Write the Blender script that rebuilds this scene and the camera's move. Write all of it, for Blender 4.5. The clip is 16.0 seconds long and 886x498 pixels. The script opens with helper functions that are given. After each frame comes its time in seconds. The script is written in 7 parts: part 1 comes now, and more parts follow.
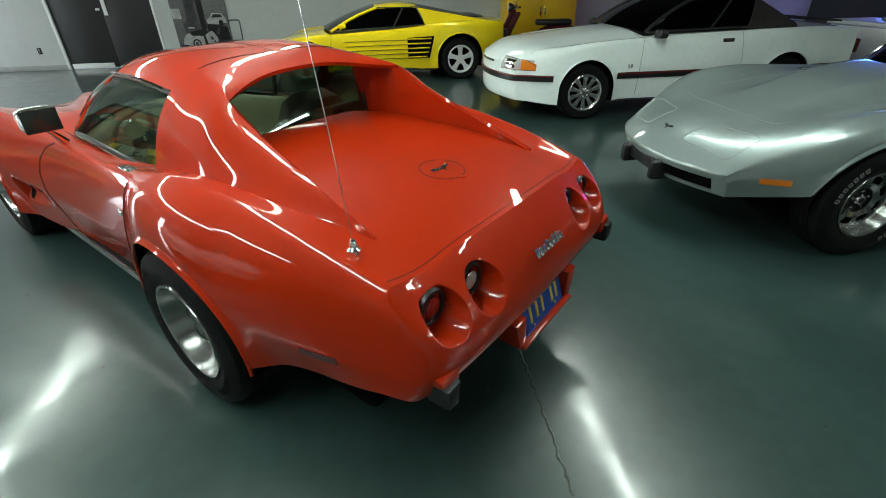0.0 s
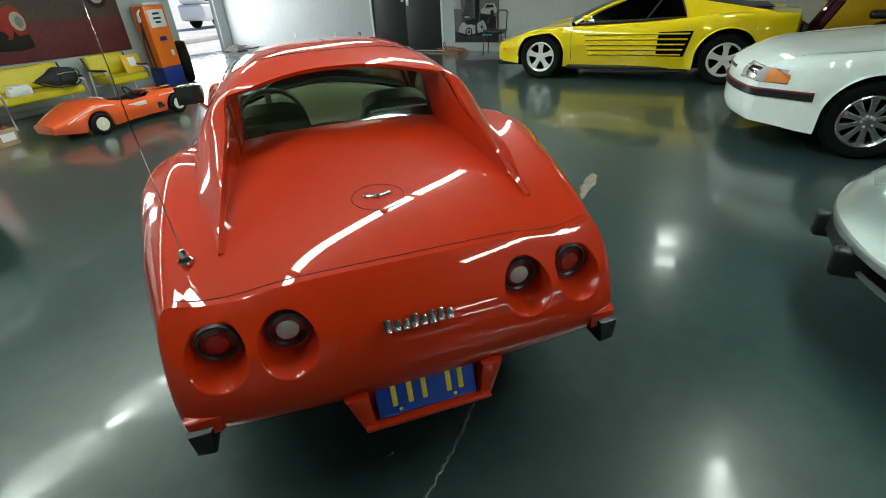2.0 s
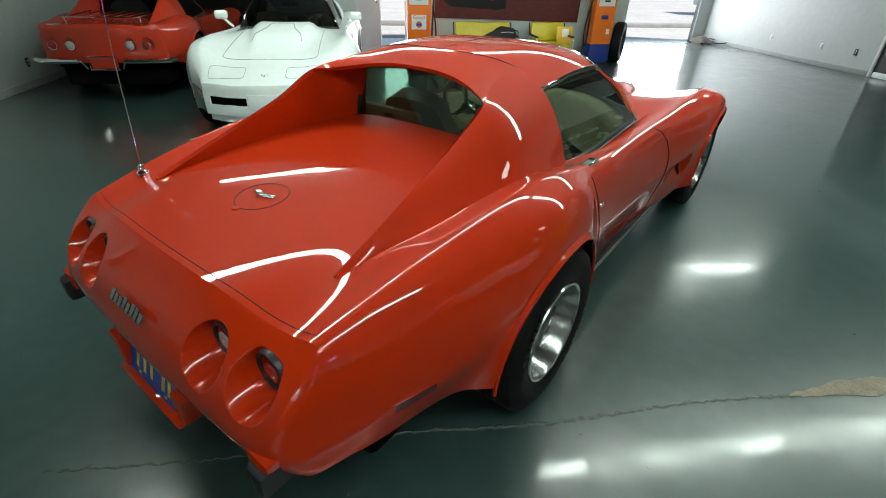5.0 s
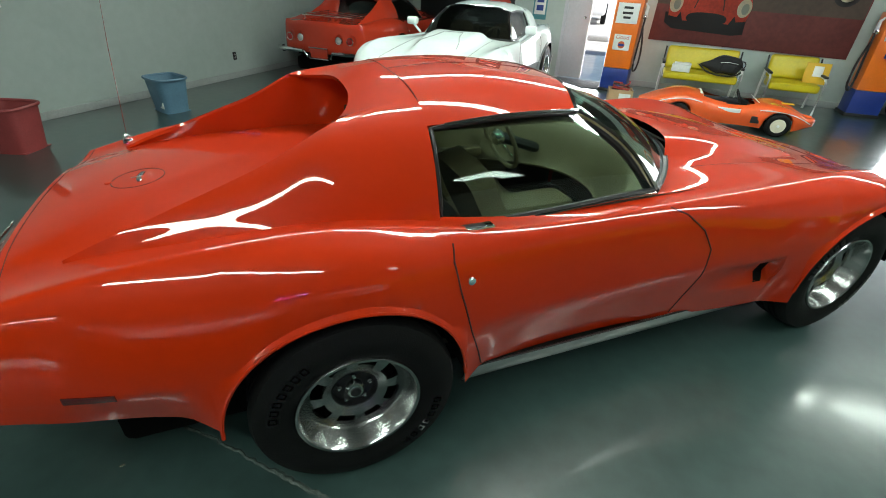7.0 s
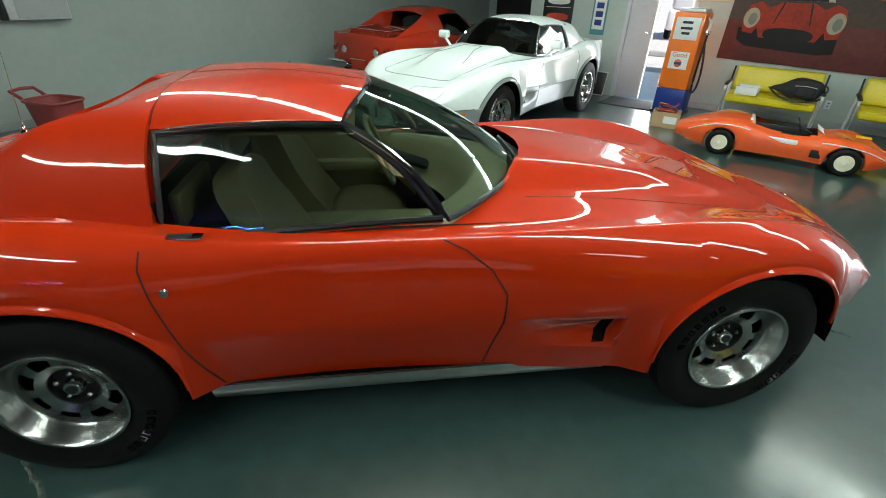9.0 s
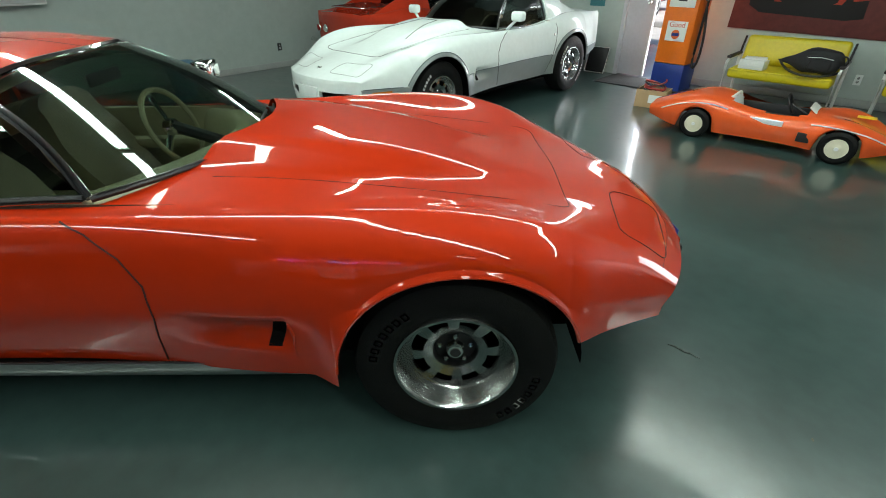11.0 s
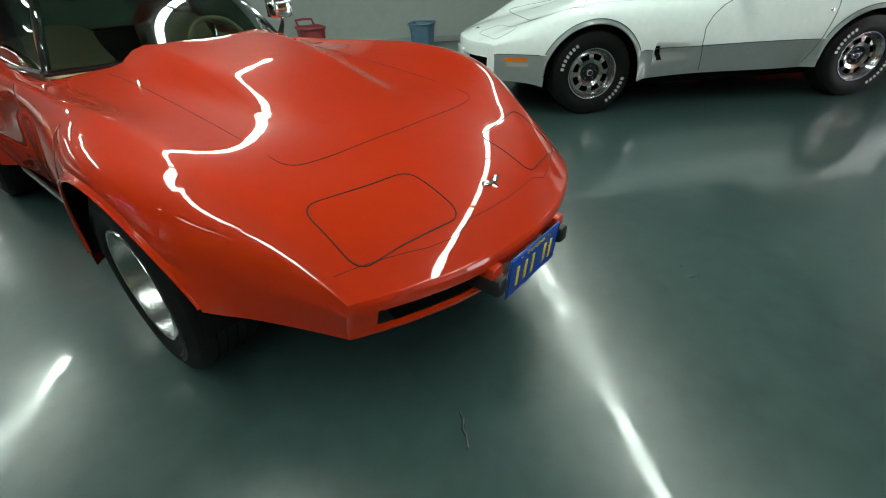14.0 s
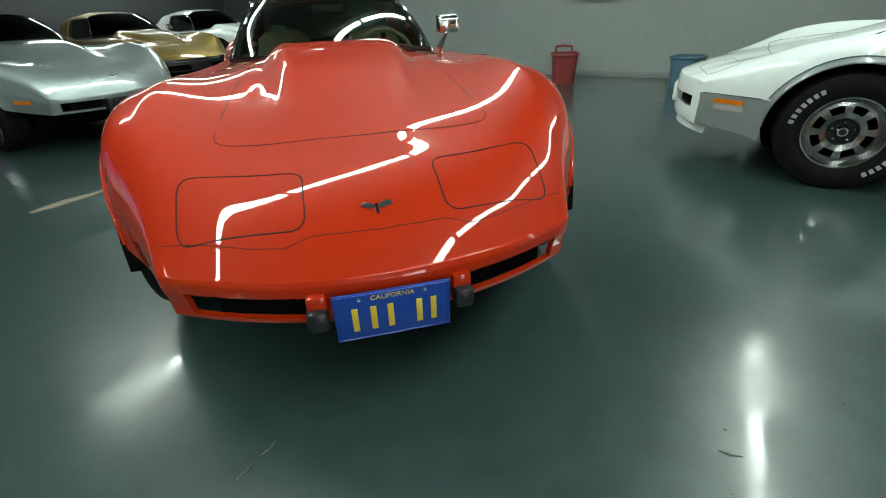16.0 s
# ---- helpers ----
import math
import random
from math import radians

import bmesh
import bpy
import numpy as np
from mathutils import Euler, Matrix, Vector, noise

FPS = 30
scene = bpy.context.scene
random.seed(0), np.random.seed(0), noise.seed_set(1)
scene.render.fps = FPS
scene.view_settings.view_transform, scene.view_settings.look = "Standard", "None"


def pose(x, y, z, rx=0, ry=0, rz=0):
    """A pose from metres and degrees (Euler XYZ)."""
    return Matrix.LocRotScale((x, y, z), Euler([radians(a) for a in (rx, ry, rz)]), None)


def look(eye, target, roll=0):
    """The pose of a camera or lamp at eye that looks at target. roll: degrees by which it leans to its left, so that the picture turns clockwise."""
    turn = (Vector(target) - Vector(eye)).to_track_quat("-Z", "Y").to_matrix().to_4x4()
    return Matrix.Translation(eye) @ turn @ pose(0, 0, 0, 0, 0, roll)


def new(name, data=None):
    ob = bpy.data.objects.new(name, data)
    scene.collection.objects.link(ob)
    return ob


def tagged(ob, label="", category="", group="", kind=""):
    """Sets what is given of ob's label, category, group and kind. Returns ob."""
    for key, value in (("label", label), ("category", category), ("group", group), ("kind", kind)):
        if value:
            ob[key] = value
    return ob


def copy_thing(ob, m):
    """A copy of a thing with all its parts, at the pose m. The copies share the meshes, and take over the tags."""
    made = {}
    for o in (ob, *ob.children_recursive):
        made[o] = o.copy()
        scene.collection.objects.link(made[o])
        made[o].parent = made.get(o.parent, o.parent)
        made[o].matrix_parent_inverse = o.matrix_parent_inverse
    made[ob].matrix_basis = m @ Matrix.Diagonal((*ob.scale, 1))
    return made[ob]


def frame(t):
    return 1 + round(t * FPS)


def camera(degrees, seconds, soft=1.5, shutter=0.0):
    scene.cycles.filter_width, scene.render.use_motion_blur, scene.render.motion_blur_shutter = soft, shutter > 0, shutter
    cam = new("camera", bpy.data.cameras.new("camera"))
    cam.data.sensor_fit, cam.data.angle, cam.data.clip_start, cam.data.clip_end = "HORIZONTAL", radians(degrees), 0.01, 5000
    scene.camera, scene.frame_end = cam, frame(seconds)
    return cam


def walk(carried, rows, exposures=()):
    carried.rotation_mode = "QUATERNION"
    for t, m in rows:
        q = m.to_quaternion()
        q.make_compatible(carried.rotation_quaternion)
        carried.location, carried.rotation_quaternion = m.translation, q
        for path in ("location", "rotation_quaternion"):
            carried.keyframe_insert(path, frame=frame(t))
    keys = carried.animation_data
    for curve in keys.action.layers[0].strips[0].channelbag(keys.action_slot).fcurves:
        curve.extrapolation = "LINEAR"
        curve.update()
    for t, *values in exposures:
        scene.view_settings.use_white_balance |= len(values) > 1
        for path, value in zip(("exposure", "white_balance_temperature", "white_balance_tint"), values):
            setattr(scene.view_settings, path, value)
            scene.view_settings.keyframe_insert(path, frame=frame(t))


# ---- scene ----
cam = camera(87.6, 16.0, soft=1.0)
PATH = [
    (0, (-2.865, 1.34, 1.515), (-1.814, -0.025, 0.5), -1.0),
    (0.5, (-3.023, 1.095, 1.494), (-1.781, -0.098, 0.478), -2.1),
    (1, (-3.097, 0.782, 1.496), (-1.725, -0.248, 0.469), -1.7),
    (1.5, (-3.205, 0.491, 1.491), (-1.69, -0.323, 0.471), -1.7),
    (2, (-3.272, 0.205, 1.501), (-1.618, -0.28, 0.487), -3.6),
    (2.5, (-3.233, -0.109, 1.498), (-1.521, -0.329, 0.487), -4.0),
    (3, (-3.197, -0.394, 1.487), (-1.473, -0.37, 0.472), -3.1),
    (3.5, (-3.161, -0.708, 1.492), (-1.469, -0.396, 0.472), -2.5),
    (4, (-3.01, -0.93, 1.486), (-1.387, -0.351, 0.472), -1.9),
    (4.5, (-2.795, -1.115, 1.517), (-1.296, -0.278, 0.492), -0.3),
    (5, (-2.578, -1.321, 1.532), (-1.216, -0.287, 0.495), 1.4),
    (5.2, (-2.481, -1.392, 1.551), (-1.178, -0.279, 0.519), 1.9),
    (7.3, (-1.209, -1.926, 1.576), (-0.622, -0.309, 0.555), 3.1),
    (7.5, (-1.087, -1.939, 1.566), (-0.541, -0.304, 0.552), 3.5),
    (8, (-0.767, -1.951, 1.578), (-0.308, -0.291, 0.563), 3.8),
    (8.5, (-0.463, -2.009, 1.562), (-0.105, -0.313, 0.565), 2.9),
    (9, (-0.167, -2.058, 1.571), (0.1, -0.343, 0.577), 2.0),
    (9.5, (0.167, -2.024, 1.545), (0.391, -0.313, 0.533), 1.3),
    (10, (0.494, -1.985, 1.546), (0.681, -0.274, 0.528), 0.9),
    (10.2, (0.632, -1.984, 1.531), (0.791, -0.27, 0.512), 0.4),
    (12.3, (1.999, -1.718, 1.424), (1.567, -0.124, 0.297), -0.8),
    (12.5, (2.1, -1.672, 1.41), (1.592, -0.101, 0.281), -0.9),
    (13, (2.339, -1.468, 1.355), (1.688, 0.052, 0.231), -0.2),
    (13.5, (2.577, -1.299, 1.329), (1.702, 0.125, 0.23), -1.3),
    (14, (2.807, -1.132, 1.235), (1.708, 0.147, 0.161), -2.5),
    (14.5, (2.984, -0.927, 1.176), (1.719, 0.216, 0.131), -1.7),
    (15, (3.091, -0.632, 1.137), (1.669, 0.333, 0.114), -0.8),
    (15.5, (3.154, -0.368, 1.096), (1.553, 0.32, 0.114), -2.0),
    (16, (3.221, -0.089, 1.089), (1.494, 0.304, 0.16), -2.6),
]
walk(cam, [(t, look(e, g, r)) for t, e, g, r in PATH], [(0, .16), (1.5, .02), (3, .02), (4, .07), (5, 0), (7.3, .24), (8.5, .15), (10.2, .03), (12.5, 0), (13.5, -.08), (15.3, -.10), (16, -.02)])


# ---- world and light ----
A = radians(-44.0)                      # the building is turned against the red car
ROOM = Matrix.Rotation(A, 4, "Z")
LEFT, RIGHT, BACK, WALL, FAR, HIGH = -5.6, 8.05, -11.7, 6.75, 9.9, 2.82


def R(u, v, z=0.0, turn=0.0):
    """A pose on the building's own axes: u along the poster wall, v towards it."""
    return ROOM @ pose(u, v, z, 0, 0, turn)


world = bpy.data.worlds.new("sky")
scene.world = world
world.use_nodes = True
wn = world.node_tree.nodes
sky = wn.new("ShaderNodeTexSky")
sky.sky_type, sky.sun_disc = "NISHITA", False
sky.sun_elevation, sky.sun_rotation = radians(52), radians(160)
wn["Background"].inputs["Strength"].default_value = 0.14
world.node_tree.links.new(sky.outputs[0], wn["Background"].inputs["Color"])
sun = new("sun", bpy.data.lights.new("sun", "SUN"))
sun.data.energy, sun.data.angle, sun.data.color = 5.0, radians(0.5), (1.0, 0.96, 0.9)
sun.matrix_world = look(Vector((0, 0, 30)), Vector((0, 0, 30)) + Vector((math.sin(radians(160)) * -1, math.cos(radians(160)) * -1, -1.28)))


def window_lamp(name, m, w, h, watts):
    """Stands in for the sky's light in an opening."""
    ob = new(name, bpy.data.lights.new(name, "AREA"))
    ob.data.shape, ob.data.size, ob.data.size_y, ob.data.energy = "RECTANGLE", w, h, watts
    ob.data.color = (0.93, 0.97, 1.0)
    ob.matrix_world = m


window_lamp("daylight_overhead_door", R(6.08, FAR + 0.05, 1.35) @ pose(0, 0, 0, -90, 0, 0), 3.1, 2.4, 200)
window_lamp("daylight_side_door", R(-0.46, WALL + 0.1, 1.05) @ pose(0, 0, 0, -90, 0, 0), 0.45, 2.0, 36)


# ---- materials ----
def mat(name, color, rough=0.5, metal=0.0, coat=0.0, coat_rough=0.03, spec=0.5, var=0.0, scale=8.0, bump=0.0, bump_scale=60.0, wear=0.0, emit=None, power=0.0):
    m = bpy.data.materials.new(name)
    m.use_nodes = True
    n, l = m.node_tree.nodes, m.node_tree.links
    b = n["Principled BSDF"]
    b.inputs["Base Color"].default_value = (*color, 1)
    b.inputs["Roughness"].default_value = rough
    b.inputs["Metallic"].default_value = metal
    b.inputs["Coat Weight"].default_value = coat
    b.inputs["Coat Roughness"].default_value = coat_rough
    b.inputs["Specular IOR Level"].default_value = spec
    if emit:
        b.inputs["Emission Color"].default_value = (*emit, 1)
        b.inputs["Emission Strength"].default_value = power
    if var or bump or wear:
        tc = n.new("ShaderNodeTexCoord")
    if var:
        a, c = n.new("ShaderNodeTexNoise"), n.new("ShaderNodeTexNoise")
        a.inputs["Scale"].default_value, c.inputs["Scale"].default_value = scale, scale * 9
        a.inputs["Detail"].default_value = c.inputs["Detail"].default_value = 4
        l.new(tc.outputs["Object"], a.inputs["Vector"]), l.new(tc.outputs["Object"], c.inputs["Vector"])
        add = n.new("ShaderNodeMath")
        add.operation = "ADD"
        l.new(a.outputs["Fac"], add.inputs[0]), l.new(c.outputs["Fac"], add.inputs[1])
        mr = n.new("ShaderNodeMapRange")
        mr.inputs["From Min"].default_value, mr.inputs["From Max"].default_value = 0.7, 1.3
        mr.inputs["To Min"].default_value, mr.inputs["To Max"].default_value = 1 - var, 1 + var
        l.new(add.outputs[0], mr.inputs["Value"])
        mul = n.new("ShaderNodeVectorMath")
        mul.operation = "SCALE"
        mul.inputs[0].default_value = color
        l.new(mr.outputs[0], mul.inputs["Scale"]), l.new(mul.outputs[0], b.inputs["Base Color"])
        if wear:
            mw = n.new("ShaderNodeMapRange")
            mw.inputs["From Min"].default_value, mw.inputs["From Max"].default_value = 0.6, 1.4
            mw.inputs["To Min"].default_value, mw.inputs["To Max"].default_value = max(rough - wear, 0.02), rough + wear
            l.new(add.outputs[0], mw.inputs["Value"]), l.new(mw.outputs[0], b.inputs["Roughness"])
    if bump:
        t = n.new("ShaderNodeTexNoise")
        t.inputs["Scale"].default_value, t.inputs["Detail"].default_value = bump_scale, 3
        l.new(tc.outputs["Object"], t.inputs["Vector"])
        bp = n.new("ShaderNodeBump")
        bp.inputs["Strength"].default_value, bp.inputs["Distance"].default_value = bump, 0.01
        l.new(t.outputs["Fac"], bp.inputs["Height"]), l.new(bp.outputs[0], b.inputs["Normal"])
        if coat:
            l.new(bp.outputs[0], b.inputs["Coat Normal"])
    return m


def glass(name, color, rough=0.0):
    """A tinted pane: see-through, with a mirror gloss that grows towards the edge of view."""
    m = bpy.data.materials.new(name)
    m.use_nodes = True
    n, l = m.node_tree.nodes, m.node_tree.links
    n.remove(n["Principled BSDF"])
    t, g, mix, fr = n.new("ShaderNodeBsdfTransparent"), n.new("ShaderNodeBsdfGlossy"), n.new("ShaderNodeMixShader"), n.new("ShaderNodeLayerWeight")
    t.inputs["Color"].default_value = (*color, 1)
    g.inputs["Roughness"].default_value = rough
    g.inputs["Color"].default_value = (0.9, 0.93, 0.92, 1)
    fr.inputs["Blend"].default_value = 0.5
    p, mr = n.new("ShaderNodeMath"), n.new("ShaderNodeMapRange")
    p.operation = "POWER"
    p.inputs[1].default_value = 4.0
    mr.inputs["To Min"].default_value, mr.inputs["To Max"].default_value = 0.045, 0.85
    l.new(fr.outputs["Facing"], p.inputs[0]), l.new(p.outputs[0], mr.inputs["Value"])
    l.new(mr.outputs[0], mix.inputs[0]), l.new(t.outputs[0], mix.inputs[1]), l.new(g.outputs[0], mix.inputs[2])
    l.new(mix.outputs[0], n["Material Output"].inputs["Surface"])
    return m


def paint(name, color, flake=0.0, metal=0.0):
    m = mat(name, color, rough=0.5 - 0.2 * metal, metal=metal, coat=1.0, coat_rough=0.008, spec=0.1, var=0.04, scale=2.0, bump=0.004, bump_scale=14.0)
    m.node_tree.nodes["Principled BSDF"].inputs["Coat IOR"].default_value = 1.47
    return m


RED = paint("orange_red_paint", (0.46, 0.023, 0.0007))
RED2 = paint("red_paint", (0.46, 0.035, 0.012))
SILVER = paint("silver_paint", (0.30, 0.355, 0.35), metal=0.6)
WHITE = paint("white_paint", (0.80, 0.88, 0.86))
GREYTWO = paint("two_tone_silver_paint", (0.30, 0.34, 0.335), metal=0.35)
GOLD = paint("gold_paint", (0.33, 0.225, 0.045), metal=0.5)
YELLOW = paint("yellow_paint", (0.80, 0.60, 0.006))
ORANGE = paint("orange_paint", (0.75, 0.10, 0.02))
RUBBER = mat("tyre_rubber", (0.006, 0.0062, 0.0062), 0.6, spec=0.15, var=0.25, scale=20, bump=0.15, bump_scale=180)
BLACK = mat("black_plastic", (0.012, 0.012, 0.013), 0.4, var=0.2, scale=30)
# near-black colour that stands in for deep shade in hollows and under cars
DARK = mat("deep_shade_black", (0.004, 0.004, 0.004), 0.9, spec=0.05)
GAP = mat("panel_gap", (0.05, 0.006, 0.004), 0.8)
STRIPEGREY = mat("dark_grey_line", (0.09, 0.10, 0.10), 0.7)
GAPW = mat("panel_gap_grey", (0.26, 0.28, 0.28), 0.8)
CHROME = mat("chrome", (0.82, 0.83, 0.82), 0.07, metal=1.0)
ALLOY = mat("polished_alloy", (0.38, 0.39, 0.38), 0.25, metal=1.0, var=0.03, scale=12)
SATIN = mat("satin_alloy", (0.78, 0.79, 0.78), 0.38, metal=0.3, var=0.1, scale=20)
SILLMETAL = mat("brushed_sill_alloy", (0.50, 0.52, 0.51), 0.32, metal=0.9, var=0.08, scale=25)
WHITEMARK = mat("white_marking", (0.68, 0.69, 0.66), 0.6, var=0.1, scale=60)
TAN = mat("tan_vinyl", (0.27, 0.22, 0.13), 0.5, var=0.1, scale=10, bump=0.2, bump_scale=220)
TANDARK = mat("tan_seat_leather", (0.20, 0.15, 0.085), 0.48, var=0.15, scale=9, bump=0.25, bump_scale=160)
CARPET = mat("dark_carpet", (0.05, 0.04, 0.028), 0.95, var=0.3, scale=60, bump=0.4, bump_scale=300)
PANE = glass("clear_pane", (0.50, 0.60, 0.55))
TINT = glass("tinted_pane", (0.16, 0.18, 0.18))
SMOKE = glass("dark_pane", (0.05, 0.055, 0.06))
LENSRED = mat("red_lens", (0.30, 0.008, 0.006), 0.12, coat=1.0, bump=0.3, bump_scale=220)
LENSDARK = mat("dark_red_lens", (0.10, 0.006, 0.006), 0.1, coat=1.0)
LENSWHITE = mat("clear_lens", (0.42, 0.40, 0.38), 0.15, coat=1.0, bump=0.5, bump_scale=160)
AMBER = mat("amber_lens", (0.75, 0.20, 0.01), 0.15, coat=1.0, bump=0.3, bump_scale=160)
PLATEBLUE = mat("blue_plate_enamel", (0.008, 0.055, 0.33), 0.35, var=0.12, scale=30)
PLATEYELLOW = mat("yellow_plate_figures", (0.72, 0.52, 0.05), 0.4)
WALLPAINT = mat("grey_wall_paint", (0.41, 0.475, 0.445), 0.42, var=0.05, scale=1.3, bump=0.12, bump_scale=120)
WHITEWALL = mat("pale_wall_paint", (0.47, 0.50, 0.49), 0.42, var=0.05, scale=1.1, bump=0.12, bump_scale=120)
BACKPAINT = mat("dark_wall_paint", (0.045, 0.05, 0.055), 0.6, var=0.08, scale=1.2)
CEILPAINT = mat("dark_ceiling_paint", (0.06, 0.062, 0.062), 0.8, var=0.06, scale=2)
CONCRETE = mat("bare_concrete", (0.24, 0.21, 0.155), 0.85, var=0.3, scale=14, bump=0.5, bump_scale=60)
TUBE = mat("lit_tube", (0.9, 0.95, 0.92), 0.5, emit=(0.87, 1.0, 0.91), power=43.0)
TROFFER = mat("lit_panel", (0.9, 0.95, 0.92), 0.5, emit=(0.87, 1.0, 0.91), power=12.0)
FIXTURE = mat("white_enamel", (0.75, 0.77, 0.76), 0.4, var=0.04, scale=10)


def floor_paint():
    m = mat("grey_green_epoxy", (0.031, 0.060, 0.056), 0.33, var=0.22, scale=1.2, wear=0.05, coat=1.0, coat_rough=0.1)
    n, l = m.node_tree.nodes, m.node_tree.links
    b = n["Principled BSDF"]
    b.inputs["Specular IOR Level"].default_value = 0.65
    b.inputs["Coat IOR"].default_value = 1.32
    tc = n.new("ShaderNodeTexCoord")
    hs = []
    for s, d in ((0.9, 2.0), (5.0, 2.0)):
        t = n.new("ShaderNodeTexNoise")
        t.inputs["Scale"].default_value, t.inputs["Detail"].default_value = s, d
        l.new(tc.outputs["Object"], t.inputs["Vector"])
        hs.append(t)
    last = None
    for t, st, dist in zip(hs, (0.15, 0.22), (0.02, 0.004)):
        bp = n.new("ShaderNodeBump")
        bp.inputs["Strength"].default_value, bp.inputs["Distance"].default_value = st, dist
        l.new(t.outputs["Fac"], bp.inputs["Height"])
        if last:
            l.new(last.outputs[0], bp.inputs["Normal"])
        last = bp
    l.new(last.outputs[0], b.inputs["Normal"])
    l.new(last.outputs[0], b.inputs["Coat Normal"])
    sc = n.new("ShaderNodeTexNoise")
    sc.inputs["Scale"].default_value, sc.inputs["Detail"].default_value, sc.inputs["Distortion"].default_value = 3.2, 7, 0.8
    l.new(tc.outputs["Object"], sc.inputs["Vector"])
    cr = n.new("ShaderNodeMapRange")
    cr.inputs["From Min"].default_value, cr.inputs["From Max"].default_value = 0.38, 0.64
    cr.inputs["To Min"].default_value, cr.inputs["To Max"].default_value = 0.045, 0.20
    l.new(sc.outputs["Fac"], cr.inputs["Value"]), l.new(cr.outputs[0], b.inputs["Coat Roughness"])
    return m


EPOXY = floor_paint()


# ---- mesh helpers ----
def finish(bm, name, material, angle=35):
    me = bpy.data.meshes.new(name)
    bm.to_mesh(me)
    bm.free()
    me.shade_smooth()
    me.set_sharp_from_angle(angle=radians(angle))
    for m in material if isinstance(material, (list, tuple)) else (material,):
        me.materials.append(m)
    return me


def part(name, bm, material, parent=None, label="", angle=35, m=None):
    ob = new(name, finish(bm, name, material, angle))
    if parent:
        ob.parent = parent
    if m is not None:
        ob.matrix_basis = m
    return tagged(ob, label)


def thing(name, m, label, category, group="", kind=""):
    ob = new(name)
    ob.matrix_basis = m
    ob.empty_display_size = 0.2
    return tagged(ob, label, category, group, kind)


def solo(name, bm, material, m, label, category, group="", kind="", angle=35):
    ob = new(name, finish(bm, name, material, angle))
    ob.matrix_basis = m
    return tagged(ob, label, category, group, kind)


def box(lo, hi, bevel=0.0, bm=None, seg=2):
    bm = bm or bmesh.new()
    c = [(a + b) / 2 for a, b in zip(lo, hi)]
    s = [abs(b - a) for a, b in zip(lo, hi)]
    r = bmesh.ops.create_cube(bm, size=1.0, matrix=Matrix.Translation(c) @ Matrix.Diagonal((*s, 1)))
    if bevel:
        es = list({e for v in r["verts"] for e in v.link_edges})
        bmesh.ops.bevel(bm, geom=es, offset=min(bevel, min(s) * 0.49), segments=seg, profile=0.5, affect="EDGES")
    return bm


def grid(fn, nu, nv, bm=None, flip=False, close=False):
    """A sheet of fn(a, b), with a and b from 0 to 1."""
    bm = bm or bmesh.new()
    vs = [[bm.verts.new(fn(i / nu, j / nv)) for j in range(nv + 1)] for i in range(nu + (0 if close else 1))]
    n = len(vs)
    for i in range(nu):
        for j in range(nv):
            q = (vs[i][j], vs[(i + 1) % n][j], vs[(i + 1) % n][j + 1], vs[i][j + 1])
            try:
                bm.faces.new(q[::-1] if flip else q)
            except ValueError:
                pass
    return bm


def lathe(profile, n=40, axis="y", bm=None, arc=2 * math.pi):
    """Turns (radius, along) about an axis."""
    bm = bm or bmesh.new()
    rings = []
    full = abs(arc - 2 * math.pi) < 1e-6
    for i in range(n if full else n + 1):
        a = arc * i / n
        c, s = math.cos(a), math.sin(a)
        rings.append([bm.verts.new((r * c, h, r * s) if axis == "y" else (r * c, r * s, h) if axis == "z" else (h, r * c, r * s)) for r, h in profile])
    k = len(rings)
    for i in range(n):
        for j in range(len(profile) - 1):
            a, b = rings[i], rings[(i + 1) % k]
            try:
                bm.faces.new((a[j], a[j + 1], b[j + 1], b[j]))
            except ValueError:
                pass
    bmesh.ops.remove_doubles(bm, verts=bm.verts, dist=1e-5)
    bmesh.ops.recalc_face_normals(bm, faces=bm.faces)
    return bm


def tube(points, r, n=8, bm=None, closed=False):
    bm = bm or bmesh.new()
    ps = [Vector(p) for p in points]
    rs = r if isinstance(r, (list, tuple)) else [r] * len(ps)
    rings, up = [], Vector((0, 0, 1))
    k = len(ps)
    for i, p in enumerate(ps):
        d = (ps[(i + 1) % k] - ps[i - 1]) if closed else (ps[min(i + 1, k - 1)] - ps[max(i - 1, 0)])
        d = d.normalized() if d.length > 1e-9 else Vector((1, 0, 0))
        s = d.cross(up)
        s = s.normalized() if s.length > 1e-3 else d.cross(Vector((0, 1, 0))).normalized()
        t = s.cross(d)
        rings.append([bm.verts.new(p + rs[i] * (math.cos(2 * math.pi * j / n) * s + math.sin(2 * math.pi * j / n) * t)) for j in range(n)])
    for i in range(k if closed else k - 1):
        a, b = rings[i], rings[(i + 1) % k]
        for j in range(n):
            bm.faces.new((a[j], a[(j + 1) % n], b[(j + 1) % n], b[j]))
    if not closed:
        bm.faces.new(rings[0]), bm.faces.new(rings[-1][::-1])
    bmesh.ops.recalc_face_normals(bm, faces=bm.faces)
    return bm


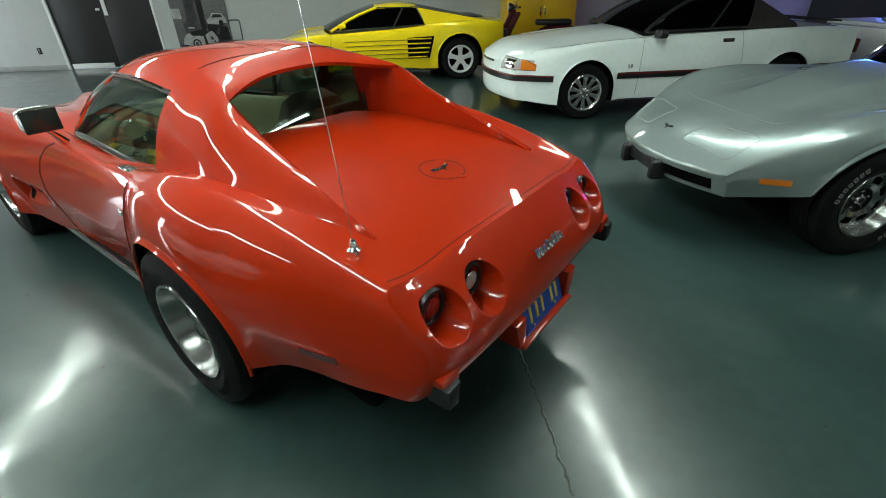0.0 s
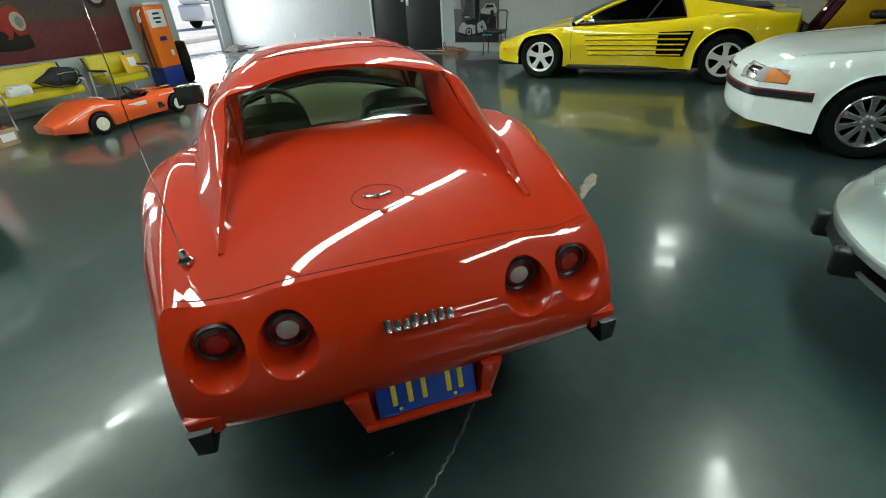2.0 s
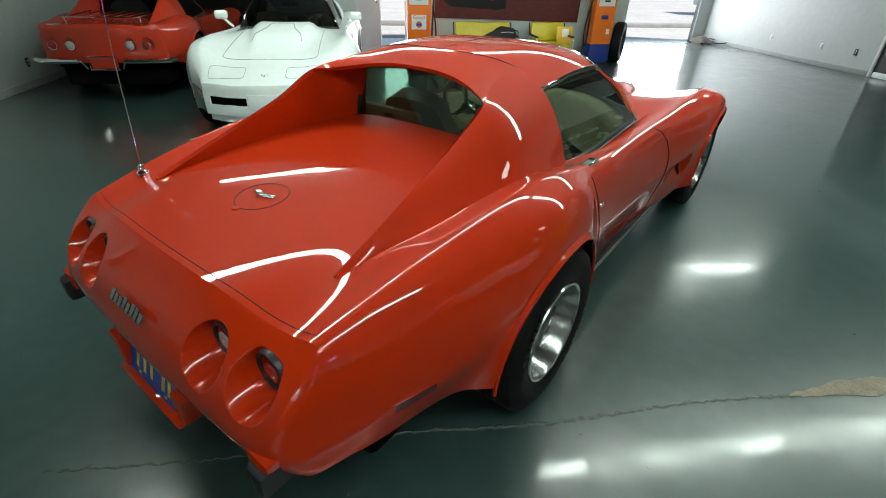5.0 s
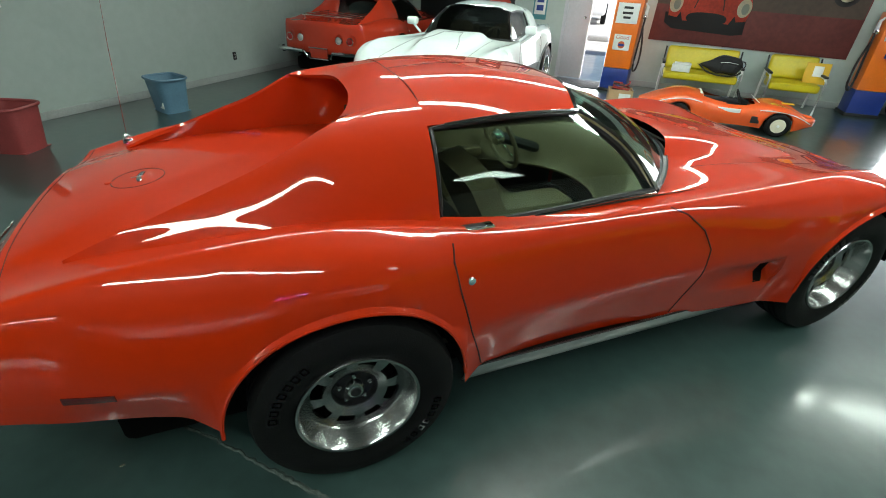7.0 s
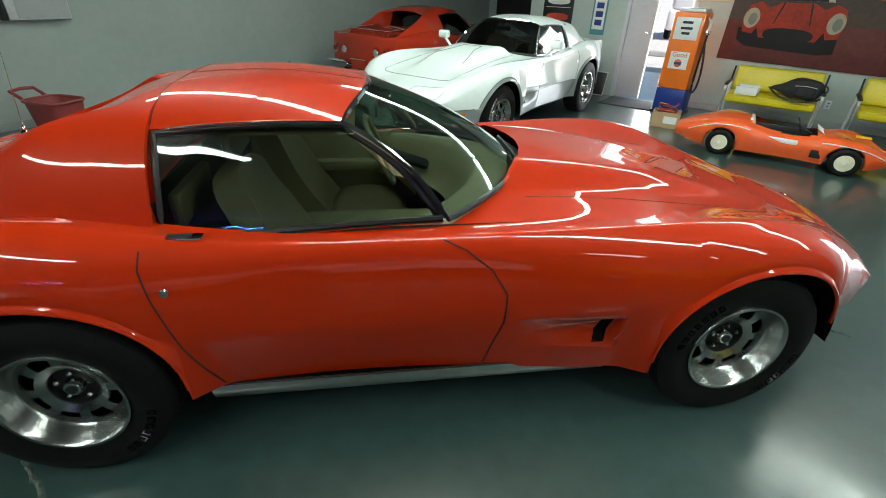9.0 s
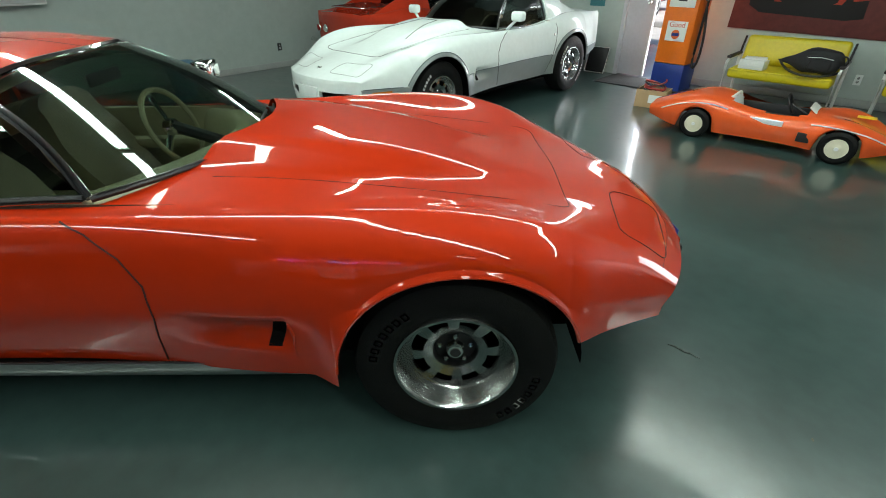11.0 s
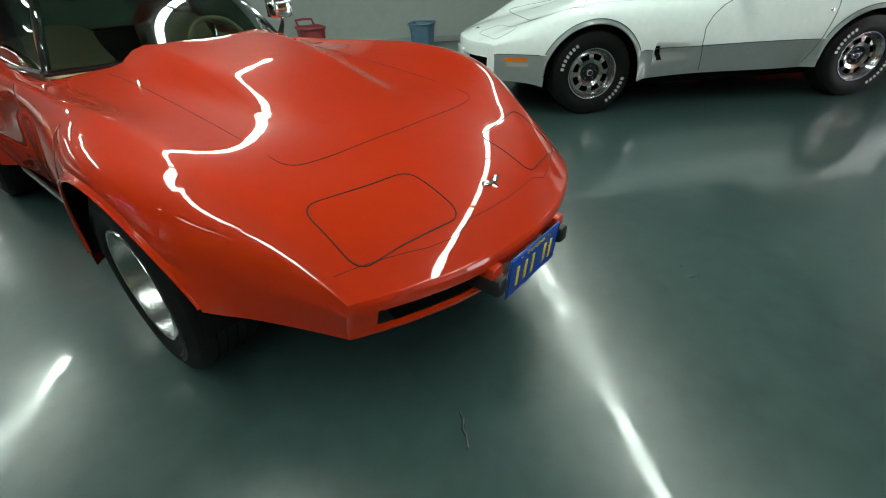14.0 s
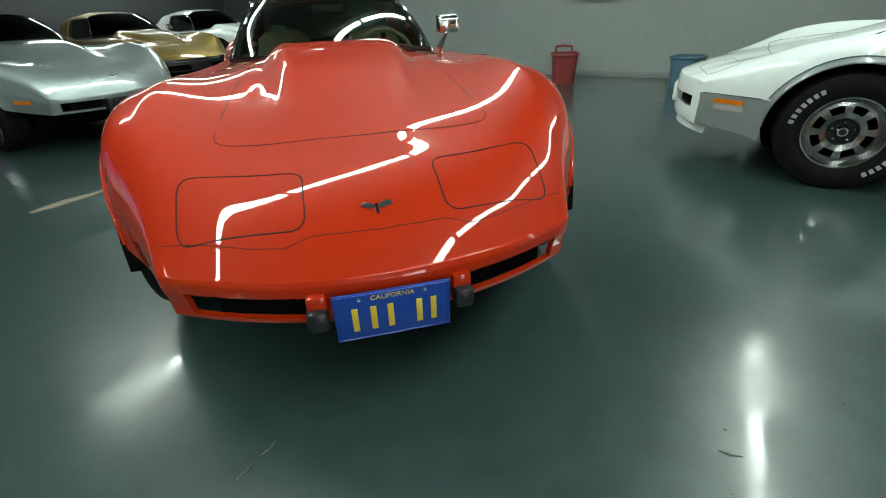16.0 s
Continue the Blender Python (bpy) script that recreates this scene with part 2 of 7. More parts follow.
def prism(poly, d, bm=None, bevel=0.0):
    """A flat shape of (x, y) corners, thickened from z = 0 to d."""
    bm = bm or bmesh.new()
    a = [bm.verts.new((x, y, 0)) for x, y in poly]
    f = bm.faces.new(a)
    r = bmesh.ops.extrude_face_region(bm, geom=[f])
    top = [v for v in r["geom"] if isinstance(v, bmesh.types.BMVert)]
    bmesh.ops.translate(bm, verts=top, vec=(0, 0, d))
    bmesh.ops.recalc_face_normals(bm, faces=bm.faces)
    if bevel:
        tops = set(top)
        es = [e for e in bm.edges if e.verts[0] in tops and e.verts[1] in tops]
        bmesh.ops.bevel(bm, geom=es, offset=bevel, segments=2, profile=0.5, affect="EDGES")
    return bm


def moved(bm, m):
    bmesh.ops.transform(bm, matrix=m, verts=bm.verts)
    return bm


def thick(bm, d):
    """Gives a sheet the depth d against its normals."""
    bmesh.ops.recalc_face_normals(bm, faces=bm.faces)
    bm.normal_update()
    bmesh.ops.solidify(bm, geom=list(bm.faces), thickness=d)
    return bm


def skin_depth(bm, d):
    """Gives an upward-facing skin the depth d on its under side."""
    bmesh.ops.recalc_face_normals(bm, faces=bm.faces)
    bm.normal_update()
    if sum(f.normal.z * f.calc_area() for f in bm.faces) < 0:
        bmesh.ops.reverse_faces(bm, faces=bm.faces)
    bm.normal_update()
    bmesh.ops.solidify(bm, geom=list(bm.faces), thickness=d)
    return bm


def curve(*knots):
    """A smooth function through (x, value) knots: a natural cubic."""
    k = sorted(knots)
    x, y = np.array([a for a, _ in k], float), np.array([b for _, b in k], float)
    n, h = len(x), np.diff(np.array([a for a, _ in k], float))
    m = np.eye(n)
    r = np.zeros(n)
    for i in range(1, n - 1):
        m[i, i - 1:i + 2] = h[i - 1], 2 * (h[i - 1] + h[i]), h[i]
        r[i] = 6 * ((y[i + 1] - y[i]) / h[i] - (y[i] - y[i - 1]) / h[i - 1])
    s = np.linalg.solve(m, r)

    def f(t):
        t = min(max(t, x[0]), x[-1])
        i = min(int(np.searchsorted(x, t, "right")) - 1, n - 2)
        a, b = (x[i + 1] - t) / h[i], (t - x[i]) / h[i]
        return float(a * y[i] + b * y[i + 1] + ((a**3 - a) * s[i] + (b**3 - b) * s[i + 1]) * h[i] ** 2 / 6)
    return f


def bspline(ctrl, n):
    """n + 1 points along a clamped cubic through the frame of ctrl."""
    c = np.array([ctrl[0], ctrl[0], *ctrl, ctrl[-1], ctrl[-1]], float)
    out, spans = [], len(c) - 3
    for i in range(n + 1):
        t = min(i / n * spans, spans - 1e-9)
        k = int(t)
        t -= k
        w = ((1 - t) ** 3 / 6, (3 * t**3 - 6 * t**2 + 4) / 6, (-3 * t**3 + 3 * t**2 + 3 * t + 1) / 6, t**3 / 6)
        out.append(sum(wi * c[k + j] for j, wi in enumerate(w)))
    return out


def rounded(pts, r, closed=True, n=6):
    """The corners of a flat outline, rounded off by r."""
    ps, out, k = [Vector((*p, 0)) for p in pts], [], len(pts)
    for i, p in enumerate(ps):
        if not closed and i in (0, k - 1):
            out.append((p.x, p.y))
            continue
        a, b = ps[i - 1], ps[(i + 1) % k]
        s, e = p + (a - p).normalized() * min(r, (a - p).length * .48), p + (b - p).normalized() * min(r, (b - p).length * .48)
        for j in range(n + 1):
            t = j / n
            q = s * (1 - t) ** 2 + p * 2 * t * (1 - t) + e * t * t
            out.append((q.x, q.y))
    return out


def smooth(a, b, x):
    t = min(max((x - a) / (b - a), 0.0), 1.0)
    return t * t * (3 - 2 * t)


def text_mesh(body, size, depth=0.001):
    cu = bpy.data.curves.new("letters", "FONT")
    cu.body, cu.size, cu.extrude, cu.align_x, cu.align_y = body, size, depth, "CENTER", "CENTER"
    ob = bpy.data.objects.new("letters", cu)
    scene.collection.objects.link(ob)
    bpy.context.view_layer.update()
    me = bpy.data.meshes.new_from_object(ob.evaluated_get(bpy.context.evaluated_depsgraph_get()))
    bm = bmesh.new()
    bm.from_mesh(me)
    bpy.data.objects.remove(ob)
    bpy.data.meshes.remove(me)
    return bm


# ---- the room ----
def slab(name, lo, hi, material, label, category, kind="structure", bevel=0.0):
    return solo(name, box(lo, hi, bevel), material, ROOM, label, category, kind=kind)


slab("floor", (-8.4, BACK - 0.2, -0.12), (RIGHT + 0.2, FAR + 0.2, 0.0), EPOXY, "glossy grey-green epoxy floor with worn scuffs", "floor")
slab("ceiling", (-8.4, BACK - 0.2, HIGH), (RIGHT + 0.2, FAR + 0.2, HIGH + 0.15), CEILPAINT, "plain painted garage ceiling", "ceiling")
STEP_V, DEEP_U = -4.6, -8.2               # behind this the garage is wider
slab("wall_left", (LEFT - 0.16, STEP_V, 0), (LEFT, FAR, HIGH), WALLPAINT, "plain grey painted garage wall", "wall")
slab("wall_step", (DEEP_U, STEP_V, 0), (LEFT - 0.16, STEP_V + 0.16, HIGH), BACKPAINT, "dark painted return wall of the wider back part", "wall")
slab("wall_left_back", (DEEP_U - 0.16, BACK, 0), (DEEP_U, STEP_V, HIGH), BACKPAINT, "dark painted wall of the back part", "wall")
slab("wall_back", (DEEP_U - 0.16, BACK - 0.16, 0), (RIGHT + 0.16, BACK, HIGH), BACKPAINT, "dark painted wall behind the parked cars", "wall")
DOOR_U = (-1.12, -0.22)                   # side door in the poster wall
OPEN_U = (4.45, 7.72)                     # overhead door opening
DARK_V = (3.08, 4.93)                     # black double door in the right wall
END_U = 4.05
BAY_U = -2.85                             # left of this the wall steps back into a deeper bay
bm = box((BAY_U, WALL, 0), (DOOR_U[0] - 0.06, WALL + 0.16, HIGH))
box((DOOR_U[1] + 0.06, WALL, 0), (END_U, WALL + 0.16, HIGH), bm=bm)
box((DOOR_U[0] - 0.06, WALL, 2.13), (DOOR_U[1] + 0.06, WALL + 0.16, HIGH), bm=bm)
solo("wall_poster", bm, WALLPAINT, ROOM, "grey painted wall with a side door", "wall", kind="structure")
slab("wall_bay_side", (BAY_U, WALL + 0.16, 0), (BAY_U + 0.16, FAR, HIGH), WALLPAINT, "grey side wall of the deep bay", "wall")
slab("wall_bay", (LEFT, FAR, 0), (BAY_U + 0.16, FAR + 0.16, HIGH), WALLPAINT, "grey end wall of the deep bay", "wall")
slab("wall_return", (END_U - 0.16, WALL + 0.16, 0), (END_U, FAR, HIGH), WALLPAINT, "short grey return wall beside the overhead door", "wall")
bm = box((END_U - 0.16, FAR, 0), (OPEN_U[0], FAR + 0.16, HIGH))
box((OPEN_U[1], FAR, 0), (RIGHT + 0.16, FAR + 0.16, HIGH), bm=bm)
box((OPEN_U[0], FAR, 2.6), (OPEN_U[1], FAR + 0.16, HIGH), bm=bm)
solo("wall_far", bm, WHITEWALL, ROOM, "pale wall round the overhead door opening", "wall", kind="structure")
bm = box((RIGHT, BACK, 0), (RIGHT + 0.16, DARK_V[0] - 0.05, HIGH))
box((RIGHT, DARK_V[1] + 0.05, 0), (RIGHT + 0.16, FAR, HIGH), bm=bm)
box((RIGHT, DARK_V[0] - 0.05, 2.15), (RIGHT + 0.16, DARK_V[1] + 0.05, HIGH), bm=bm)
solo("wall_right", bm, WHITEWALL, ROOM, "pale painted wall with a black double door", "wall", kind="structure")
for nm, lo, hi in (("baseboard_left", (LEFT, STEP_V, 0), (LEFT + 0.012, FAR, 0.09)),
                   ("baseboard_right", (RIGHT - 0.012, DARK_V[1] + 0.06, 0), (RIGHT, FAR, 0.09)),
                   ("baseboard_poster", (DOOR_U[1] + 0.16, WALL - 0.012, 0), (END_U, WALL, 0.09))):
    slab(nm, lo, hi, mat(nm + "_paint", (0.36, 0.38, 0.37), 0.5, var=0.1, scale=6), "narrow grey painted baseboard", "baseboard", bevel=0.004)


def strip_light(m, long=2.12):
    """A wraparound fixture: white housing with a lit lens below."""
    h = long / 2
    t = thing("strip_light", m, "white wraparound fluorescent fixture, lit, under the ceiling; rear rows added as fill", "strip light", "ceiling strip lights")
    part("housing", box((-h - .02, -0.055, 0.02), (h + .02, 0.055, 0.07), 0.01), FIXTURE, t)
    def lens(a, b):
        w = math.pi * b
        return (-h + long * a, -0.062 * math.cos(w), 0.022 - 0.045 * math.sin(w) ** 0.6)
    part("lens", grid(lens, 2, 14), TUBE, t, "glowing white lens")
    for x in (-h - .01, h + .01):
        part("end_cap", box((x - .012, -0.07, -0.028), (x + .012, 0.07, 0.03), 0.004), FIXTURE, t)
    return t


first = None
# rows at v -6.3 and -10.6 are unseen fill, added to brighten the rear cars
for v, us in ((3.12, (-2.28, -0.06, 2.16, 4.38)), (-0.10, (-2.28, -0.06, 2.16, 4.38)), (-6.3, (-4.3,)), (-10.6, (-5.6, -3.4))):
    for u in us:
        m = R(u, v, HIGH - 0.07)
        first = copy_thing(first, m) if first else strip_light(m)
strip_light(R(-0.30, -3.12, HIGH - 0.07), 2.95)


def panel_light(m):
    t = thing("troffer_light", m, "wide four-tube fluorescent fixture, lit, over the yellow car", "strip light")
    part("housing", box((-0.68, -0.17, 0.0), (0.68, 0.17, 0.07), 0.01), FIXTURE, t)
    part("lens", box((-0.64, -0.15, -0.02), (0.64, 0.15, 0.0), 0.006), TROFFER, t, "glowing white lens")
    return t


panel_light(R(5.3, -2.4, HIGH - 0.07))

# outside
ASPHALT = mat("pale_lot", (0.58, 0.57, 0.54), 0.9, var=0.15, scale=0.8, bump=0.3, bump_scale=40)
bm = grid(lambda a, b: (-400 + 800 * a, FAR + 0.2 + 600 * b, -0.03), 8, 8)
solo("ground", bm, ASPHALT, ROOM, "pale sunlit concrete lot outside the open door", "ground", kind="structure")
bm = box((END_U - 20, WALL + 0.3, -0.2), (END_U - 0.17, FAR + 0.2, -0.03))
solo("pavement", bm, ASPHALT, ROOM, "pale concrete paving outside the side door", "pavement", kind="structure")


# ---- cars of one family ----
AXF, AXR, WZ, ARCH = 1.238, -1.236, 0.332, 0.400


def c3_curves(kind):
    c = dict(
        side=curve((2.2, .600), (2.0, .712), (1.7, .812), (1.245, .872), (.8, .858), (.3, .80), (-.2, .775), (-.7, .80), (-1.245, .860), (-1.7, .815), (-2.1, .725), (-2.28, .668)),
        zside=curve((2.2, .465), (1.95, .53), (1.7, .57), (1.245, .62), (.3, .57), (-.3, .55), (-1.245, .60), (-1.8, .58), (-2.28, .52)),
        ycrest=curve((2.2, .575), (1.8, .655), (1.245, .72), (.6, .715), (.1, .70), (-.3, .695), (-.8, .70), (-1.245, .70), (-1.7, .67), (-2.1, .63), (-2.28, .605)),
        zcrest=curve((2.2, .495), (2.1, .575), (1.95, .655), (1.7, .740), (1.3, .845), (.9, .862), (.5, .845), (.1, .835), (-.4, .83), (-.8, .865), (-1.2, .93), (-1.6, .908), (-1.9, .862), (-2.05, .830), (-2.28, .768)),
        zmid=curve((2.2, .497), (2.12, .570), (2.04, .622), (1.75, .70), (1.6, .732), (1.2, .79), (.8, .85), (.45, .885), (0, .88), (-.6, .89), (-1.0, .914), (-1.4, .896), (-1.84, .873), (-2.05, .843), (-2.28, .785)),
        low=curve((2.2, .350), (1.9, .394), (1.66, .425), (.85, .285), (0, .275), (-.8, .290), (-1.64, .375), (-1.9, .415), (-2.28, .475)),
        nose=2.2, tail=-2.17, dome=1.0, sweep=.52, rsweep=.10, vent=.042, tuck=.028,
    )
    if kind == "late":      # the white car: fuller nose and tail
        c["low"] = curve((2.2, .29), (1.9, .265), (1.66, .235), (.85, .26), (0, .265), (-.8, .27), (-1.64, .36), (-1.9, .38), (-2.28, .44))
        c["zcrest"] = curve((2.2, .575), (2.05, .635), (1.7, .755), (1.3, .85), (.9, .865), (.5, .85), (.1, .84), (-.4, .84), (-.8, .875), (-1.2, .94), (-1.6, .93), (-2.0, .91), (-2.28, .90))
        c["zmid"] = curve((2.2, .575), (2.06, .63), (1.75, .70), (1.6, .73), (1.2, .79), (.8, .85), (.45, .885), (0, .88), (-.6, .89), (-1.0, .905), (-1.4, .903), (-1.84, .89), (-2.15, .895), (-2.28, .90))
        c["tuck"], c["tail"], c["rsweep"] = 0, -2.28, .24
    if kind == "early":     # the chrome-bumper cars: upright tail with a lip
        c["zcrest"] = curve((2.2, .53), (2.05, .60), (1.7, .74), (1.3, .845), (.9, .862), (.5, .845), (.1, .835), (-.4, .83), (-.8, .865), (-1.2, .93), (-1.6, .92), (-1.9, .89), (-2.16, .885))
        c["zmid"] = curve((2.2, .53), (2.06, .60), (1.75, .69), (1.6, .725), (1.2, .79), (.8, .85), (.45, .885), (0, .88), (-.6, .89), (-1.0, .905), (-1.4, .90), (-1.84, .875), (-2.16, .885))
        c["tail"], c["tuck"], c["rsweep"] = -2.16, 0, .24
    return c


def c3_section(c, x, n=56):
    ys, zs, yc, zc, zm, zb = (c[k](x) for k in ("side", "zside", "ycrest", "zcrest", "zmid", "low"))
    yb = ys - 0.055 + 0.045 * smooth(1.45, 1.85, x) + 0.05 * smooth(-1.8, -2.2, x)
    for ax, rad in zip(c.get("axles", (AXF, AXR)), c.get("arches", (ARCH, ARCH))):
        d = abs(x - c["sweep"] * smooth(c["nose"] - .75, c["nose"], x) * ys * ys - ax)
        if d < rad:
            zb = max(zb, WZ + math.sqrt(rad**2 - d * d))
        yb += (ys + 0.012 - yb) * (1 - smooth(rad - 0.03, rad + 0.12, d))
    zs = max(zs, zb + 0.025)
    zs = min(zs, zc - 0.05)
    zb = min(zb, zs - 0.02)
    f = smooth(1.30, 1.80, x)              # the fender ridge runs out towards the nose
    dip = .018 - .024 * f
    ctrl = [(yb, zb), (yb + .45 * (ys - yb), zb + .4 * (zs - zb)), (ys - .004, zs - .2 * (zs - zb)), (ys, zs), (ys - .012, zs + .4 * (zc - zs)),
            (ys - .35 * (ys - yc), zs + .82 * (zc - zs)), (yc + .025, zc - .004 - .006 * f), (yc, zc + .006 * (1 - f)), (yc - .06, zc - .012 + .014 * f), (yc - .17, zc * .55 + zm * .45 - dip), (.36, zm - .004), (.2, zm + .002), (.08, zm + .004), (0, zm + .004)]
    return bspline(ctrl, n)


def tuck(c, z):
    """How far the nose draws back below its lip."""
    return c.get("tuck", 0) * smooth(.480, .370, z)


def c3_point(c, x, y, z):
    """Sweeps nose and tail back in plan and lifts the hood's dome."""
    a = abs(y)
    if c["dome"] and .2 < x < 1.62:
        w = .345 - .10 * smooth(.5, 1.5, x)
        h = .062 * (1 - smooth(.95, 1.55, x)) * c["dome"]
        z += h * (1 - smooth(w - .055, w + .045, a))
    if c.get("vent") and .24 < x < .72 and .38 < z < .55 and a > .6:      # the scoop that leads to the side vent
        y -= math.copysign(c["vent"] * smooth(.28, .62, x) * (1 - smooth(.695, .705, x)) * smooth(.40, .45, z) * (1 - smooth(.518, .532, z)), y)
    k = c["sweep"] * smooth(c["nose"] - .75, c["nose"], x)
    kr = c["rsweep"] * smooth(c["tail"] + .6, c["tail"], x)
    return (x - k * y * y + kr * y * y - tuck(c, z) * smooth(c["nose"] - .45, c["nose"] - .03, x), y, z)


def stations(c):
    xs = list(np.linspace(c["tail"], c["nose"], 118))
    for ax, rad in zip(c.get("axles", (AXF, AXR)), c.get("arches", (ARCH, ARCH))):
        xs += [ax + rad * math.cos(math.pi * i / 22) for i in range(23)] + [ax + s * (rad + .0015) for s in (-1, 1)]
    xs += list(np.linspace(1.45, 1.85, 40)) + [.693, .697, .701, .705, .709] + [c["tail"] + .05 * (k / 8) for k in range(9)]
    xs = sorted(xs)
    out = [xs[0]]
    for x in xs[1:]:
        if x - out[-1] > .0012:
            out.append(x)
    return out


def opening(full=True):
    """The cabin's outline in plan, one side, front to back."""
    p = [(.475 - .385 * (k / 6) ** 2, .6 * k / 6) for k in range(7)]
    return p + [(-.4, .613), (-.88, .605), (-.955, .47), (-.965, 0)]


def c3_shell(c, o=None):
    """The outer skin, with the cabin cut out, as one bmesh, smooth over all panels."""
    bm = bmesh.new()
    n = 56
    rows = []
    for x in stations(c):
        s = c3_section(c, x, n)
        half = [bm.verts.new(c3_point(c, x, y, z)) for y, z in s]
        other = [bm.verts.new(c3_point(c, x, -y, z)) for y, z in s[:-1]]
        rows.append(half + other[::-1])
    for a, b in zip(rows, rows[1:]):
        for j in range(len(a) - 1):
            bm.faces.new((a[j], a[j + 1], b[j + 1], b[j]))
    ends = ([v.co.copy() for v in rows[0]], [v.co.copy() for v in rows[-1]])
    o = o or opening()
    ring = o + [(x, -y) for x, y in o[-2:0:-1]]
    for (x0, y0), (x1, y1) in zip(ring, ring[1:] + ring[:1]):
        d = Vector((x1 - x0, y1 - y0, 0))
        if d.length < 1e-4:
            continue
        lo, hi = min(x0, x1) - .12, max(x0, x1) + .12
        fs = [f for f in bm.faces if lo < f.calc_center_median().x < hi and f.calc_center_median().z > .7 and abs(f.calc_center_median().y) < .72]
        es = {e for f in fs for e in f.edges}
        vs = {v for f in fs for v in f.verts}
        bmesh.ops.bisect_plane(bm, geom=[*fs, *es, *vs], plane_co=(x0, y0, 0), plane_no=(d.y, -d.x, 0), dist=1e-5)

    def inside(p):
        k = len(ring)
        return all((ring[(i + 1) % k][0] - ring[i][0]) * (p.y - ring[i][1]) - (ring[(i + 1) % k][1] - ring[i][1]) * (p.x - ring[i][0]) >= -1e-6 for i in range(k))
    dead = [f for f in bm.faces if f.calc_center_median().z > .7 and inside(f.calc_center_median())]
    bmesh.ops.delete(bm, geom=dead, context="FACES")
    bmesh.ops.recalc_face_normals(bm, faces=bm.faces)
    return bm, ends


def split_shell(bm, pick, names, parent, mats, label={}):
    """Cuts a skin into panels by pick(centre) and keeps one run of normals over all of them."""
    bm.normal_update()
    bm.verts.ensure_lookup_table()
    groups = {}
    for f in bm.faces:
        groups.setdefault(pick(f.calc_center_median()), []).append(f)
    obs = {}
    for key, fs in groups.items():
        ids, co, nm, faces = {}, [], [], []
        for f in fs:
            q = []
            for v in f.verts:
                if v.index not in ids:
                    ids[v.index] = len(co)
                    co.append(tuple(v.co))
                    nm.append(tuple(v.normal))
                q.append(ids[v.index])
            faces.append(q)
        me = bpy.data.meshes.new(names[key])
        me.from_pydata(co, [], faces)
        me.shade_smooth()
        me.normals_split_custom_set_from_vertices(nm)
        me.materials.append(mats.get(key, mats[""]))
        ob = new(names[key], me)
        ob.parent = parent
        tagged(ob, label.get(key, ""))
        obs[key] = ob
    return obs


class Skin:
    """The skin as something to lay lines and badges on."""

    def __init__(self, bm):
        from mathutils.bvhtree import BVHTree
        self.t, self.cap = BVHTree.FromBMesh(bm), None

    def add(self, bm):
        from mathutils.bvhtree import BVHTree
        self.cap = BVHTree.FromBMesh(bm)

    def top(self, x, y):
        h = self.t.ray_cast(Vector((x, y, 2)), Vector((0, 0, -1)))
        return (h[0], h[1]) if h[0] else (Vector((x, y, .5)), Vector((0, 0, 1)))

    def flank(self, x, z, s):
        h = self.t.ray_cast(Vector((x, 2 * s, z)), Vector((0, -s, 0)))
        return (h[0], h[1]) if h[0] else (Vector((x, .8 * s, z)), Vector((0, s, 0)))

    def wrap(self, x, z, angle, out=0.0):
        """The skin round the nose, seen from a point on the middle line."""
        d = Vector((math.cos(radians(angle)), math.sin(radians(angle)), 0))
        o = Vector((x, 0, z)) + 3 * d
        hits = [h[0] for h in (t.ray_cast(o, -d) for t in (self.t, self.cap) if t) if h[0]]
        p = min(hits, key=lambda h: (h - o).length) if hits else Vector((x, 0, z)) + d
        return p + d * out

    def line_top(self, pts, r=.0022, closed=False, n=14):
        ps = []
        m = len(pts)
        for i in range(m if closed else m - 1):
            a, b = pts[i], pts[(i + 1) % m]
            ps += [(a[0] + (b[0] - a[0]) * k / n, a[1] + (b[1] - a[1]) * k / n) for k in range(n)]
        if not closed:
            ps.append(pts[-1])
        return tube([self.top(*p)[0] for p in ps], r, 5, closed=closed)

    def line_flank(self, pts, s, r=.0022, n=12):
        ps = []
        for a, b in zip(pts, pts[1:]):
            ps += [(a[0] + (b[0] - a[0]) * k / n, a[1] + (b[1] - a[1]) * k / n) for k in range(n)]
        ps.append(pts[-1])
        return tube([self.flank(x, z, s)[0] for x, z in ps], r, 5)


